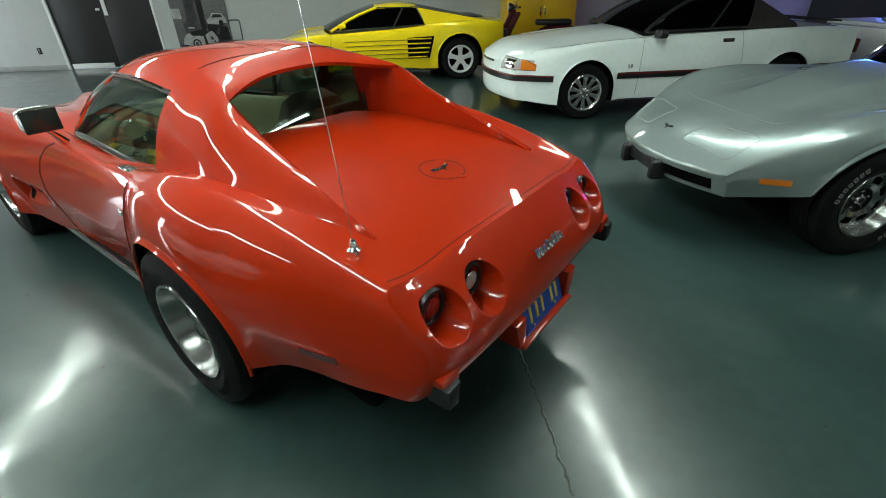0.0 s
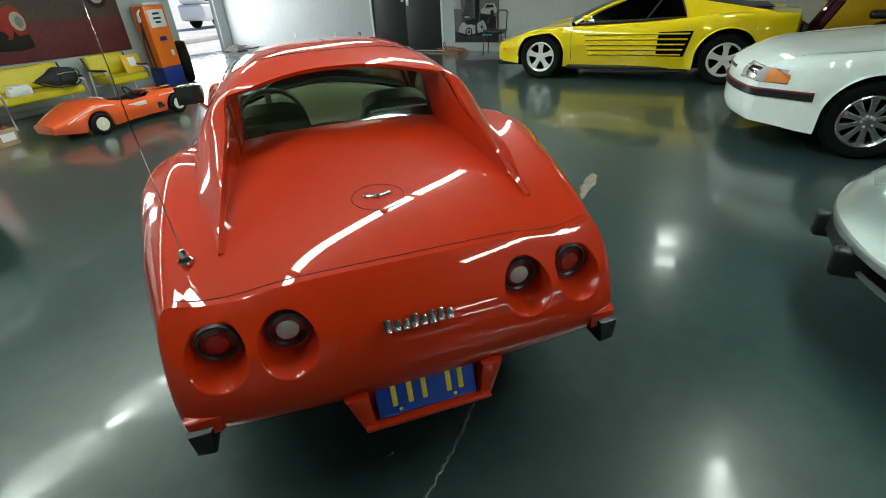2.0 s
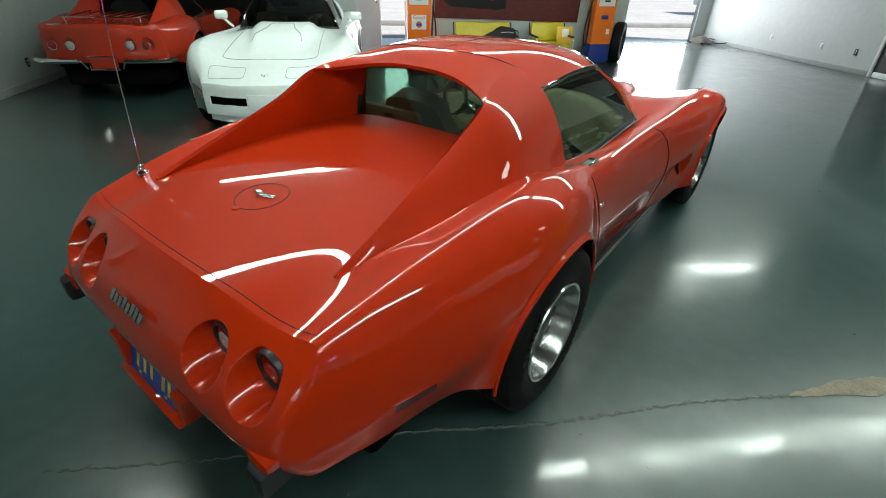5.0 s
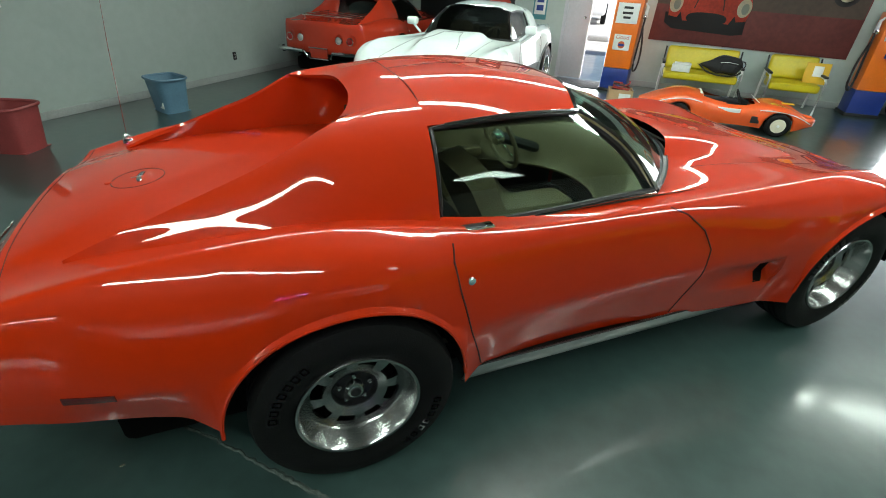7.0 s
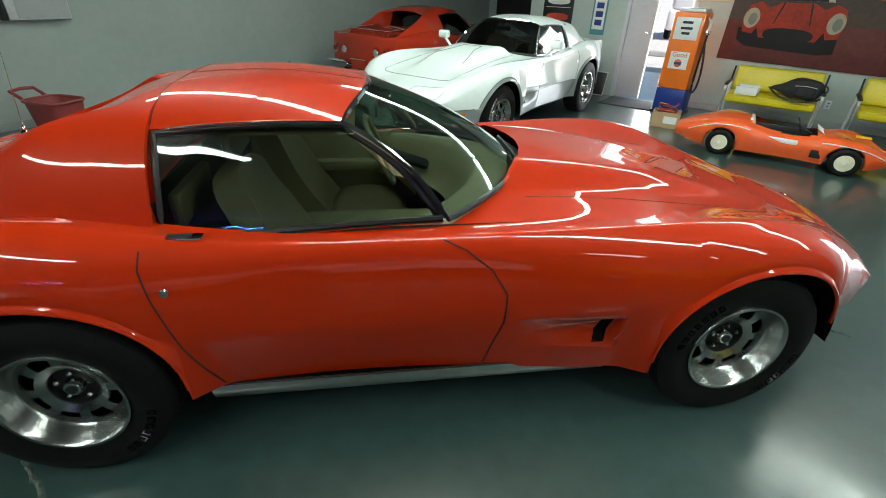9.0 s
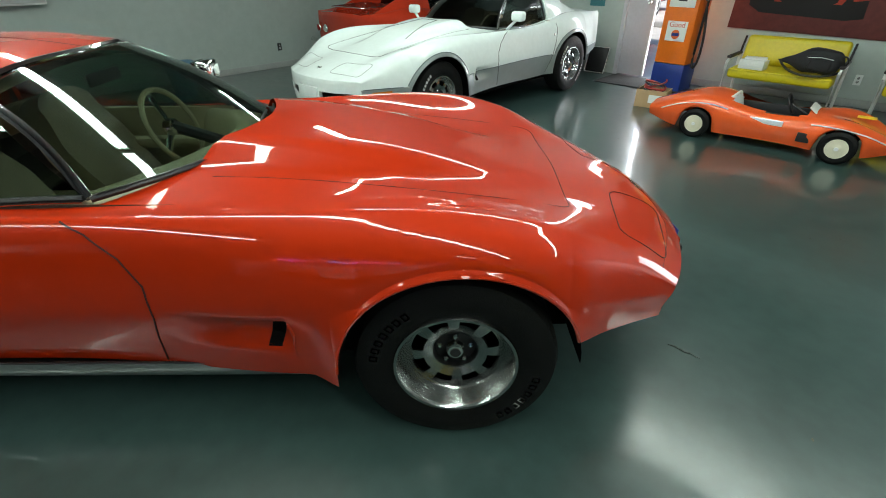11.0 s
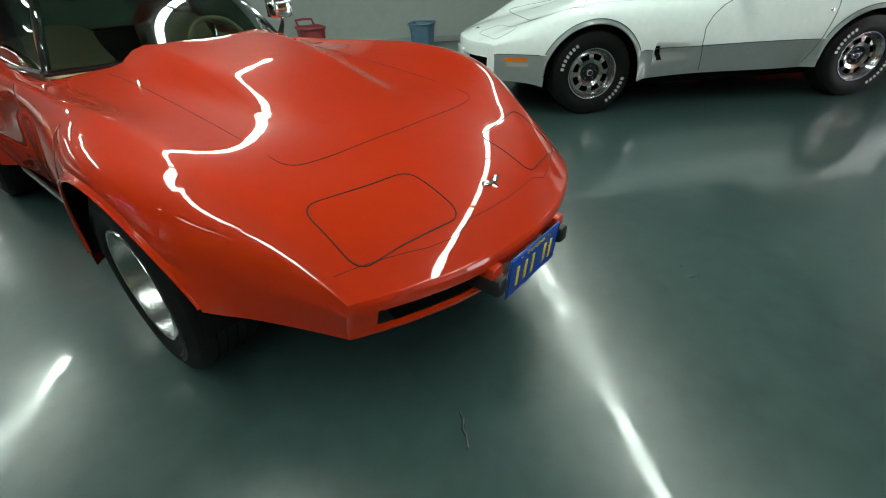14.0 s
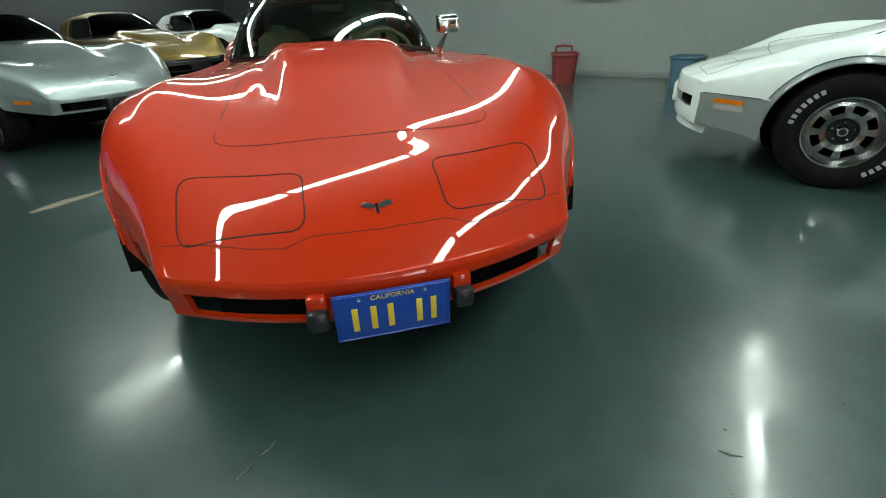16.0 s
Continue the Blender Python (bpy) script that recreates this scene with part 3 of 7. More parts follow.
def end_cap(c, loop, front, depth, lamps=(), mouth=None, nu=120, nv=36, full=False):
    """Closes the nose or tail inside the skin's last rib; lamps are (y, z, radius, depth) hollows, mouth tells what is open."""
    k = len(loop) // 2
    half = loop[:k + 1]
    edge = c["ycrest"](c["nose"] if front else c["tail"]) - .004
    crest = max(i for i in range(k + 1) if half[i].y >= edge)
    zb = half[0].z
    sz, sy = [p.z for p in half[:crest + 1]], [p.y for p in half[:crest + 1]]
    ty, tz = [p.y for p in half[crest:]][::-1], [p.z for p in half[crest:]][::-1]
    s = 1 if front else -1
    end = c["nose"] if front else c["tail"]
    bow = -c["sweep"] if front else c["rsweep"]

    lean = curve((0, .72), (.08, .85), (.22, .98), (.32, 1.0), (.49, .925), (.62, .80), (.76, .575), (.865, .34), (.95, .14), (1, 0))
    # the plan of a soft bumper cover: a flat face with rounded corners and short sides, evenly stepped
    arc = [(math.sin(t) ** .22 if t > 0 else 0.0, math.cos(t) ** .22 if t < math.pi / 2 else 0.0) for t in np.linspace(0, math.pi / 2, 4000)]
    run = np.concatenate(([0.0], np.cumsum([math.hypot((p[0] - o[0]) * .64, (p[1] - o[1]) * .15) for o, p in zip(arc, arc[1:])])))
    run /= run[-1]
    arcy, arco = np.array([p[0] for p in arc]), np.array([p[1] for p in arc])

    def fn(a, b):
        q = 2 * a - 1
        top = float(np.interp(abs(q) * sy[-1], ty, tz))
        z = zb + (top - zb) * b
        y = q * float(np.interp(zb + (sz[-1] - zb) * b, sz, sy))
        x = end + bow * y * y
        rim = min(1.0, (1 - abs(q)) * 9) * min(1.0, b * 7, (1 - b) * 9)
        if full:        # a panel that slants out towards its lower edge
            yn, on = float(np.interp(abs(q), run, arcy)), float(np.interp(abs(q), run, arco))
            side = float(np.interp(zb + (sz[-1] - zb) * b, sz, sy))
            top = float(np.interp(yn * sy[-1], ty, tz))
            z = zb + (top - zb) * b
            y = math.copysign(yn * side * (1 - .075 * on * lean(b)), q)
            x = end + bow * y * y + s * (depth + .025 * yn * yn) * lean(b) * on
        else:
            x += s * depth * math.sqrt(max(rim, 0)) * (1 - .35 * abs(2 * b - 1) ** 2)
            if front:
                x -= tuck(c, z)
        for ly, lz, lr, ld in lamps:
            dy, dz = abs(y) - ly, z - lz
            if full:        # a level tunnel into the slanted face
                d = math.hypot(dy / lr, dz / lr)
                if d < 1 and (x - ld) * s > 0:
                    x += (ld - x) * smooth(0, .13, 1 - d)
                continue
            d = math.hypot(dy / lr, dz / (lr * 1.42))
            if d < 1:
                x -= s * ld * smooth(0, .16, 1 - d) * (.30 + .70 * smooth(-.95, .05, dz / (lr * 1.42)))
        return (x, y, z)
    bm = grid(fn, nu, nv)
    if mouth:
        bmesh.ops.delete(bm, geom=[f for f in bm.faces if mouth(abs(f.calc_center_median().y), f.calc_center_median().z)], context="FACES")
    bmesh.ops.recalc_face_normals(bm, faces=bm.faces)
    return bm, fn


def patch(skin, x0, x1, z0, z1, s, out=.003):
    return thick(grid(lambda a, b: skin.flank(x0 + (x1 - x0) * a, z0 + (z1 - z0) * b, s)[0] + Vector((0, s * out, 0)), 8, 4), .004)


# ---- wheels ----
def slot_wheel(parent, x, y, z, s, width=.20, rim=.203, outer=.342, dish=.055, name="wheel", letters=True, raw=None):
    """A tyre on an eight-slot alloy; s: +1 for the left side. Faces out along y."""
    w = new(name)
    w.parent = parent
    w.matrix_basis = pose(x, y, z, 0, 0, 0 if s > 0 else 180)
    hw = width / 2
    prof = [(rim - .012, -hw + .02), (rim + .012, -hw + .006), (rim + .05, -hw - .006), (outer - .05, -hw - .004), (outer - .012, -hw + .012), (outer - .001, -hw + .035),
            (outer, -.03), (outer, .03), (outer - .001, hw - .035), (outer - .012, hw - .012), (outer - .05, hw + .004), (rim + .05, hw + .006), (rim + .012, hw - .006), (rim - .012, hw - .02)]
    i = prof.index((outer, -.03))
    prof[i:i + 2] = [q for k in (-.05, -.018, .018, .05) for q in ((outer, k - .006), (outer - .006, k - .004), (outer - .006, k + .004), (outer, k + .006))]
    bm = lathe(prof, 56)
    tyre = part("tyre", bm, RUBBER, w)
    f = hw - .022 - dish
    bm = lathe([(rim - .004, hw - .03), (rim + .006, hw - .008), (rim + .003, hw - .001), (rim - .006, hw - .002), (rim - .014, hw - .014), (rim - .022, f + .012), (rim - .03, f)], 56)
    part("rim", bm, ALLOY, w)
    part("barrel", lathe([(rim - .012, hw - .03), (rim - .02, -hw + .03), (.06, -hw + .03)], 40), DARK, w)
    # face with eight slots
    bm = bmesh.new()
    rr = [.078, .110, .122, .142, .154, rim - .028]
    per, tot = 8, 64
    vs = []
    for i in range(tot):
        a = 2 * math.pi * i / tot
        vs.append([bm.verts.new((r * math.cos(a), f + .012 * math.sin(min(1, max(0, (r - .078) / .1)) * math.pi) - (0.0 if r > .1 else .004), r * math.sin(a))) for r in rr])
    for i in range(tot):
        k = i % per
        for j in range(len(rr) - 1):
            if j in (1, 2, 3) and 1 <= k <= 5:
                continue
            a, b = vs[i], vs[(i + 1) % tot]
            bm.faces.new((a[j], a[j + 1], b[j + 1], b[j]))
    thick(bm, .012)
    part("spokes", bm, ALLOY, w, angle=50)
    part("hub_well", lathe([(.080, f - .001), (.074, f - .03), (.0, f - .03)], 28), BLACK, w)
    cap = part("hub_cap", lathe([(.036, f - .03), (.034, f - .004), (.026, f + .008), (.0, f + .010)], 28), CHROME, w)
    part("emblem", lathe([(.019, f + .008), (.018, f + .0125), (0, f + .013)], 20), BLACK, cap)
    for i in range(5):
        a = 2 * math.pi * (i + .25) / 5
        bm = lathe([(.010, f - .03), (.010, f - .008), (.005, f - .002), (0, f - .002)], 6)
        part("lug_nut", moved(bm, Matrix.Translation((.056 * math.cos(a), 0, .056 * math.sin(a)))), CHROME, w)
    if letters:
        for base, span, cnt in ((.15, .9, 7), (math.pi + .15, .9, 7)):
            bm = bmesh.new()
            for i in range(cnt):
                a0 = base + span * i / cnt
                a1 = a0 + span / cnt * .62
                q = [bm.verts.new((r * math.cos(a), hw + .0078, r * math.sin(a))) for r, a in ((outer - .083, a0), (outer - .083, a1), (outer - .056, a1), (outer - .056, a0))]
                q2 = [bm.verts.new((r * math.cos(a), hw + .0078, r * math.sin(a))) for r, a in ((outer - .078, a0 + .016), (outer - .078, a1 - .016), (outer - .061, a1 - .016), (outer - .061, a0 + .016))]
                if letters == "full":
                    bm.faces.new(q)
                else:
                    for t in range(4):
                        bm.faces.new((q[t], q[(t + 1) % 4], q2[(t + 1) % 4], q2[t]))
            bmesh.ops.solidify(bm, geom=list(bm.faces), thickness=.0012)
            bmesh.ops.recalc_face_normals(bm, faces=bm.faces)
            part("raised_marking", bm, WHITEMARK, tyre, "worn white raised marking bars")
    return w


def c3_wheels(car, late=False, letters=True):
    for x, y in ((AXF - .012, .730), (AXR + .012, .740)):
        for s in (1, -1):
            slot_wheel(car, x, y * s, WZ + .008, s, width=.225, dish=.03 if late else .06, letters=letters)


def c3_greenhouse(car, paintm, pane, interior="tan", fast=False, roofm=None):
    roofm = roofm or paintm
    # windscreen
    def ws(a, b, out=0.0):
        q = 2 * a - 1
        base = Vector((.47 - .40 * q * q, .602 * q, .855 + .045 * (1 - q * q)))
        top = Vector((-.280 + .09 * (1 - q * q), .446 * q, 1.152 + .056 * (1 - q ** 4)))
        p = base.lerp(top, b)
        p += Vector((.03, 0, .025)) * math.sin(math.pi * b)
        return p
    bm = thick(grid(ws, 30, 12), .004)
    g = part("windscreen", bm, pane, car)
    g.visible_shadow = False
    edge = [ws(0, b) for b in np.linspace(0, 1, 9)] + [ws(a, 1) for a in np.linspace(0, 1, 21)][1:] + [ws(1, b) for b in np.linspace(1, 0, 9)][1:]
    part("windscreen_trim", tube(edge, .011, 6), CHROME, g, "thin bright windscreen trim")
    part("windscreen_seal", tube([ws(a, -.012) for a in np.linspace(0, 1, 25)], .012, 6), BLACK, g)
    inner = [ws(0, b) + Vector((-.022, .016, -.01)) for b in np.linspace(0, 1, 9)]
    for s in (1, -1):
        part("pillar", tube([(p.x, p.y * s, p.z) for p in inner], .015, 8), BLACK, g, "black windscreen pillar")
    # lift-out roof between the windscreen and the hoop
    SEAM = -.885
    edge_z = curve((-.95, 1.139), (-.8, 1.146), (-.5, 1.156), (-.25, 1.153))
    mid_z = curve((-1.22, 1.150), (-1.06, 1.192), (-.93, 1.228), (-.8, 1.245), (-.5, 1.250), (-.15, 1.208))

    def roof(a, b):
        q = 2 * b - 1
        x = (-.280 + .09 * (1 - q * q)) * (1 - a) + (SEAM + .003) * a
        z = edge_z(x) + (mid_z(x) - edge_z(x)) * (1 - abs(q) ** (3.4 + a))
        return (x, (.450 + .030 * a + .008 * math.sin(math.pi * a)) * q, z)
    bm = grid(roof, 26, 56)
    skin_depth(bm, .022)
    r = part("roof", bm, roofm, car, angle=60)
    top = Skin(grid(roof, 26, 56))
    seamm = GAP if paintm in (RED, RED2) else GAPW
    part("roof_seam", tube([top.top(x, 0)[0] for x in np.linspace(-.21, SEAM + .006, 24)], .0022, 5), seamm, r)
    part("roof_seam", tube([roof(1, b) for b in np.linspace(.012, .988, 60)], .0016, 5), seamm, r)
    # hoop behind the doors, running back into two sail panels: one skin
    sh_y = curve((-.885, .385), (-1.0, .390), (-1.1, .405), (-1.18, .436), (-1.225, .455), (-1.32, .465), (-1.5, .475), (-1.95, .502))
    sh_z = curve((-.885, 1.204), (-1.0, 1.192), (-1.1, 1.176), (-1.18, 1.158), (-1.225, 1.142), (-1.32, 1.092), (-1.42, 1.045), (-1.54, 1.000), (-1.65, .960), (-1.8, .905), (-1.9, .868), (-1.97, .838))
    foot_y = curve((-.86, .640), (-1.1, .640), (-1.5, .585), (-1.8, .532), (-1.96, .508))
    foot_z = curve((-.86, .862), (-1.1, .900), (-1.5, .895), (-1.8, .862), (-1.97, .828))
    n1, n2, nb = 22, 40, 26
    xs = [SEAM + (-1.225 - SEAM) * i / n1 for i in range(n1 + 1)] + [-1.225 - .735 * i / n2 for i in range(1, n2 + 1)]
    bm = bmesh.new()
    crests = []
    for s in (1, -1):
        rows = []
        for x in xs:
            y0, z0, y1, z1 = foot_y(x), foot_z(x), sh_y(x), sh_z(x)
            k = smooth(-.95, -1.75, x)
            w, h = y0 - y1, z1 - z0
            o = .03 * (1 - smooth(-1.55, -1.90, x))
            full = [(y0 - w * u, z0 + h * g) for u, g in ((0, 0), (.075, .20), (.18, .41), (.32, .61), (.51, .80), (.77, .95), (1, 1))]
            lean_ = [(y0 + o - (w + o) * u, z0 + h * g) for u, g in ((0, 0), (.14, .12), (.29, .31), (.45, .53), (.62, .74), (.81, .91), (1, 1))]
            thin = [(y0 + o - (w + o) * u, z0 + h * g) for u, g in ((0, 0), (.20, .12), (.39, .30), (.57, .51), (.75, .73), (.90, .90), (1, 1))]
            k2 = smooth(-1.45, -1.85, x)
            ctrl = [((a0 + (b0 - a0) * k) * (1 - k2) + c0 * k2, (a1 + (b1 - a1) * k) * (1 - k2) + c1 * k2) for (a0, a1), (b0, b1), (c0, c1) in zip(full, lean_, thin)]
            rows.append([bm.verts.new((x, y * s, z)) for y, z in bspline(ctrl, nb)])
        for p, q in zip(rows, rows[1:]):
            for j in range(nb):
                bm.faces.new((p[j], p[j + 1], q[j + 1], q[j]))
        crests.append([r_[-1] for r_ in rows])
    nq = 40
    top_rows = []
    for i in range(n1 + 1):
        x1, row = xs[i], []
        for j in range(nq + 1):
            q = 2 * j / nq - 1
            if j in (0, nq):
                row.append(crests[1][i] if j == 0 else crests[0][i])
                continue
            end = -1.065 - .160 * abs(q) ** 3
            x = SEAM + (end - SEAM) * i / n1
            z1 = sh_z(x1)
            row.append(bm.verts.new((x, q * sh_y(x1), z1 + (mid_z(x) - z1) * (1 - abs(q) ** (3.4 - 1.2 * i / n1)))))
        top_rows.append(row)
    for p, q in zip(top_rows, top_rows[1:]):
        for j in range(nq):
            bm.faces.new((p[j], p[j + 1], q[j + 1], q[j]))
    skin_depth(bm, .016)
    part("roof_hoop", bm, roofm if fast else paintm, car, "fixed roof hoop that runs back into sail panels", angle=42)
    for s in (1, -1):
        def inner(a, b):
            x = -.93 - 1.03 * a
            k = smooth(-1.12, -1.24, x)
            t = Vector((x, sh_y(x) - .006 - .014 * (1 - a) + .05 * (1 - k), sh_z(x) - .010 - .03 * (1 - k)))
            i = Vector((x, .455 + .042 * smooth(-1.0, -1.9, x), min(.880 - .03 * a, sh_z(x) - .012)))
            p = t.lerp(i, b)
            return (p.x, p.y * s, p.z)
        part("sail_inner", grid(inner, 44, 8), roofm if fast else paintm, car, angle=70)
        # side window
        gl = [(.055, .606, .856), (-.285, .458, 1.146), (-.868, .486, 1.132), (-.868, .612, .848)]
        def side(a, b):
            lo = Vector(gl[0]).lerp(Vector(gl[3]), a)
            hi = Vector(gl[1]).lerp(Vector(gl[2]), a)
            p = lo.lerp(hi, b)
            p.y += .012 * math.sin(math.pi * b)
            p.z += -.022 * smooth(0, .78, a) * (1 - smooth(.80, 1, a)) * (1 - b) + .012 * math.sin(math.pi * a) * b
            return (p.x, p.y * s, p.z)
        w = part("side_window", thick(grid(side, 16, 8), .004), pane, car)
        w.visible_shadow = False
        rim = [side(a, 0) for a in np.linspace(0, 1, 15)] + [side(1, b) for b in np.linspace(0, 1, 7)][1:] + [side(a, 1) for a in np.linspace(1, 0, 15)][1:]
        part("window_seal", tube(rim, .010, 6), BLACK, w)
        part("belt_trim", tube([(p[0], p[1] + .012 * s, p[2] - .008) for p in rim[:15]], .005, 6), CHROME, w, "bright belt trim")
        part("drip_trim", tube([(p[0], p[1] + .010 * s, p[2] + .012) for p in rim[21:]], .005, 6), CHROME, w, "bright roof trim")
    # rear window
    def rw(a, b):
        q = 2 * a - 1
        y = .47 * q
        x = -.985 + .085 * b
        z = .893 + (1.150 + .070 * (1 - abs(q) ** 3) - .893) * b
        return (x, y, z)
    if fast:
        def rw(a, b):
            q = 2 * a - 1
            x = -.95 - .95 * (1 - b)
            return (x, (.49 - .05 * (1 - b)) * q, (1.15 * b + .885 * (1 - b)) + (.055 * (b ** .5)) * (1 - q * q))
    w = part("rear_window", thick(grid(rw, 20, 10), .004), SMOKE if fast else pane, car)
    w.visible_shadow = False
    rim = [rw(a, 0) for a in np.linspace(0, 1, 21)] + [rw(1, b) for b in np.linspace(0, 1, 9)][1:] + [rw(a, 1) for a in np.linspace(1, 0, 21)][1:] + [rw(0, b) for b in np.linspace(1, 0, 9)][1:-1]
    part("window_seal", tube(rim, .009, 6, closed=True), BLACK, w)


def seat(parent, x, y, m=TANDARK):
    def cushion(a, b):
        q = 2 * b - 1
        return (x + .28 - .52 * a, y + .235 * q, .40 + .10 * math.sin(math.pi * a) ** .5 + .03 * abs(q) ** 3 - .02 * a)
    part("seat_cushion", thick(grid(cushion, 14, 14), .1), m, parent, angle=60)
    def back(a, b):
        q = 2 * b - 1
        w = .235 - .05 * smooth(.55, 1, a)
        return (x - .22 - .25 * a + .035 * abs(q) ** 3 - .02 * math.sin(math.pi * a), y + w * q, .45 + .50 * a - .05 * abs(q) ** 4 * a)
    part("seat_back", thick(grid(back, 16, 14), .10), m, parent, angle=60)
    part("seat_shell", box((x - .60, y - .18, .80), (x - .555, y + .18, .93), .02), m, parent)
    part("seat_badge", box((x - .606, y - .035, .875), (x - .598, y + .035, .905), .004), BLACK, parent)
    for k in (-.13, 0, .13):
        bm = tube([(back(a, .5 + k)[0] + .012, back(a, .5 + k)[1], back(a, .5 + k)[2]) for a in np.linspace(.1, .8, 9)], .012, 6)
        part("seat_rib", bm, m, parent)


def c3_interior(car, trim=TAN, wheelm=TAN, simple=False):
    tub = bmesh.new()
    grid(lambda a, b: (.42 - 1.42 * a, (-.60 + 1.2 * b), .30), 6, 6, bm=tub)
    for s in (1, -1):
        grid(lambda a, b: (.42 - 1.42 * a, s * .615, .30 + .535 * b), 6, 4, bm=tub)
    grid(lambda a, b: (-1.0, -.60 + 1.2 * a, .30 + .59 * b), 4, 4, bm=tub)
    grid(lambda a, b: (.44, -.60 + 1.2 * a, .30 + .50 * b), 4, 4, bm=tub)
    part("cabin_lining", tub, CARPET, car)
    def dash(a, b):
        q = 2 * a - 1
        x = .44 - .36 * q * q - .30 * b + .02
        z = .865 - .05 * q * q - .22 * smooth(.55, 1, b) + .012 * math.sin(math.pi * b)
        return (x, .58 * q, z)
    part("dashboard", thick(grid(dash, 24, 14), .02), trim, car, angle=60)
    for s in (1, -1):
        part("door_panel", box((.06, s * .585, .42), (-.86, s * .612, .835), .012), trim, car)
        part("arm_rest", box((-.15, s * .53, .62), (-.75, s * .60, .68), .02), trim, car)
        seat(car, -.28, .33 * s)
    part("console", box((.1, -.10, .30), (-.85, .10, .58), .03), trim, car)
    part("rear_shelf", box((-.62, -.57, .60), (-.99, .57, .66), .02), CARPET, car)
    part("headliner", grid(lambda a, b: (-.24 - .64 * a, -.47 + .94 * b, 1.118 + .045 * (1 - (2 * b - 1) ** 2)), 8, 8), trim, car)
    c, tilt = Vector((-.15, .345, .80)), radians(68)
    m = Matrix.Translation(c) @ Matrix.Rotation(tilt, 4, "Y")
    ring = [(.185 * math.cos(t), .185 * math.sin(t), 0) for t in np.linspace(0, 2 * math.pi, 33)[:-1]]
    sw = part("steering_wheel", moved(tube(ring, .013, 8, closed=True), m), wheelm, car, "tan-rimmed steering wheel")
    for t in (90, 210, 330):
        a = radians(t + 90)
        bm = moved(box((0, -.018, -.004), (.178, .018, .004), .003), m @ Matrix.Translation((0, 0, -.012)) @ Matrix.Rotation(a, 4, "Z"))
        part("spoke", bm, CHROME, sw, "bright wheel spoke")
    part("hub", moved(lathe([(.0, .02), (.035, .018), (.042, 0), (.042, -.03), (0, -.03)], 20, "z"), m), CHROME, sw)
    part("column", tube([c, c + Vector((.50, 0, -.17))], .03, 8), BLACK, sw)
    part("cabin_mirror", box((-.17, -.10, 1.08), (-.155, .10, 1.13), .008), BLACK, car)


def plate(parent, m, colour=PLATEBLUE, state=""):
    p = part("number_plate", prism([(-.152, -.076), (.152, -.076), (.152, .076), (-.152, .076)], .003, bevel=.001), colour, parent, "blue enamel number plate with yellow bars", m=m)
    rim = [(-.147, -.071, .004), (.147, -.071, .004), (.147, .071, .004), (-.147, .071, .004)]
    part("plate_rim", tube(rim, .002, 4, closed=True), colour, p)
    for x0, x1 in ((-.108, -.092), (-.060, -.044), (-.016, -.0), (.060, .076), (.098, .114)):
        part("figure_bar", box((x0, -.046, .003), (x1, .030, .0055), .002), PLATEYELLOW, p)
    for x in (-.085, .085):
        part("screw", moved(lathe([(.006, 0), (.005, .003), (0, .004)], 10, "z"), Matrix.Translation((x, .057, .003))), CHROME, p)
        if not state:
            part("screw", moved(lathe([(.006, 0), (.005, .003), (0, .004)], 10, "z"), Matrix.Translation((x, -.060, .003))), PLATEYELLOW, p)
    if state:
        part("state_name", moved(text_mesh(state, .020), Matrix.Translation((0, .056, .0035))), PLATEYELLOW, p, "small yellow plate lettering")
    return p


def flags_badge(parent, skin, x, y, w=.09, m=None):
    p, nrm = skin.top(x, y)
    base = Matrix.Translation(p + nrm * .001) @ nrm.to_track_quat("Z", "X").to_matrix().to_4x4()
    out = []
    for s in (1, -1):
        poly = [(0, 0), (.014, s * .012), (.020, s * w * .52), (.006, s * w * .58), (-.004, s * .016)]
        bm = moved(prism(poly, .004, bevel=.001), base)
        out.append(part("flag", bm, ALLOY, parent, "small bright crossed-flag badge"))
    part("badge_stem", moved(box((-.022, -.004, 0), (.012, .004, .004)), base), CHROME, parent)
    return out


def script_badge(parent, place, w=.20, h=.036, m=ALLOY):
    """The maker's name as a row of plain bright bars."""
    b = part("script_badge", moved(box((-w / 2, -.002, 0), (w / 2, .002, .002)), place), m, parent, "row of small bright badge bars")
    n = 8
    for i in range(n):
        x = -w / 2 + w * (i + .1) / n
        tall = h if i in (0, 3, 5, 6) else h * .8
        bm = box((x, -h * .4, 0), (x + w / n * .75, -h * .4 + tall, .005), .0015)
        part("badge_bar", moved(bm, place), m, b)


def c3_lids(skin, s):
    return rounded([(2.080, .19 * s), (2.0, .530 * s), (1.800, .540 * s), (1.865, .19 * s)], .05)


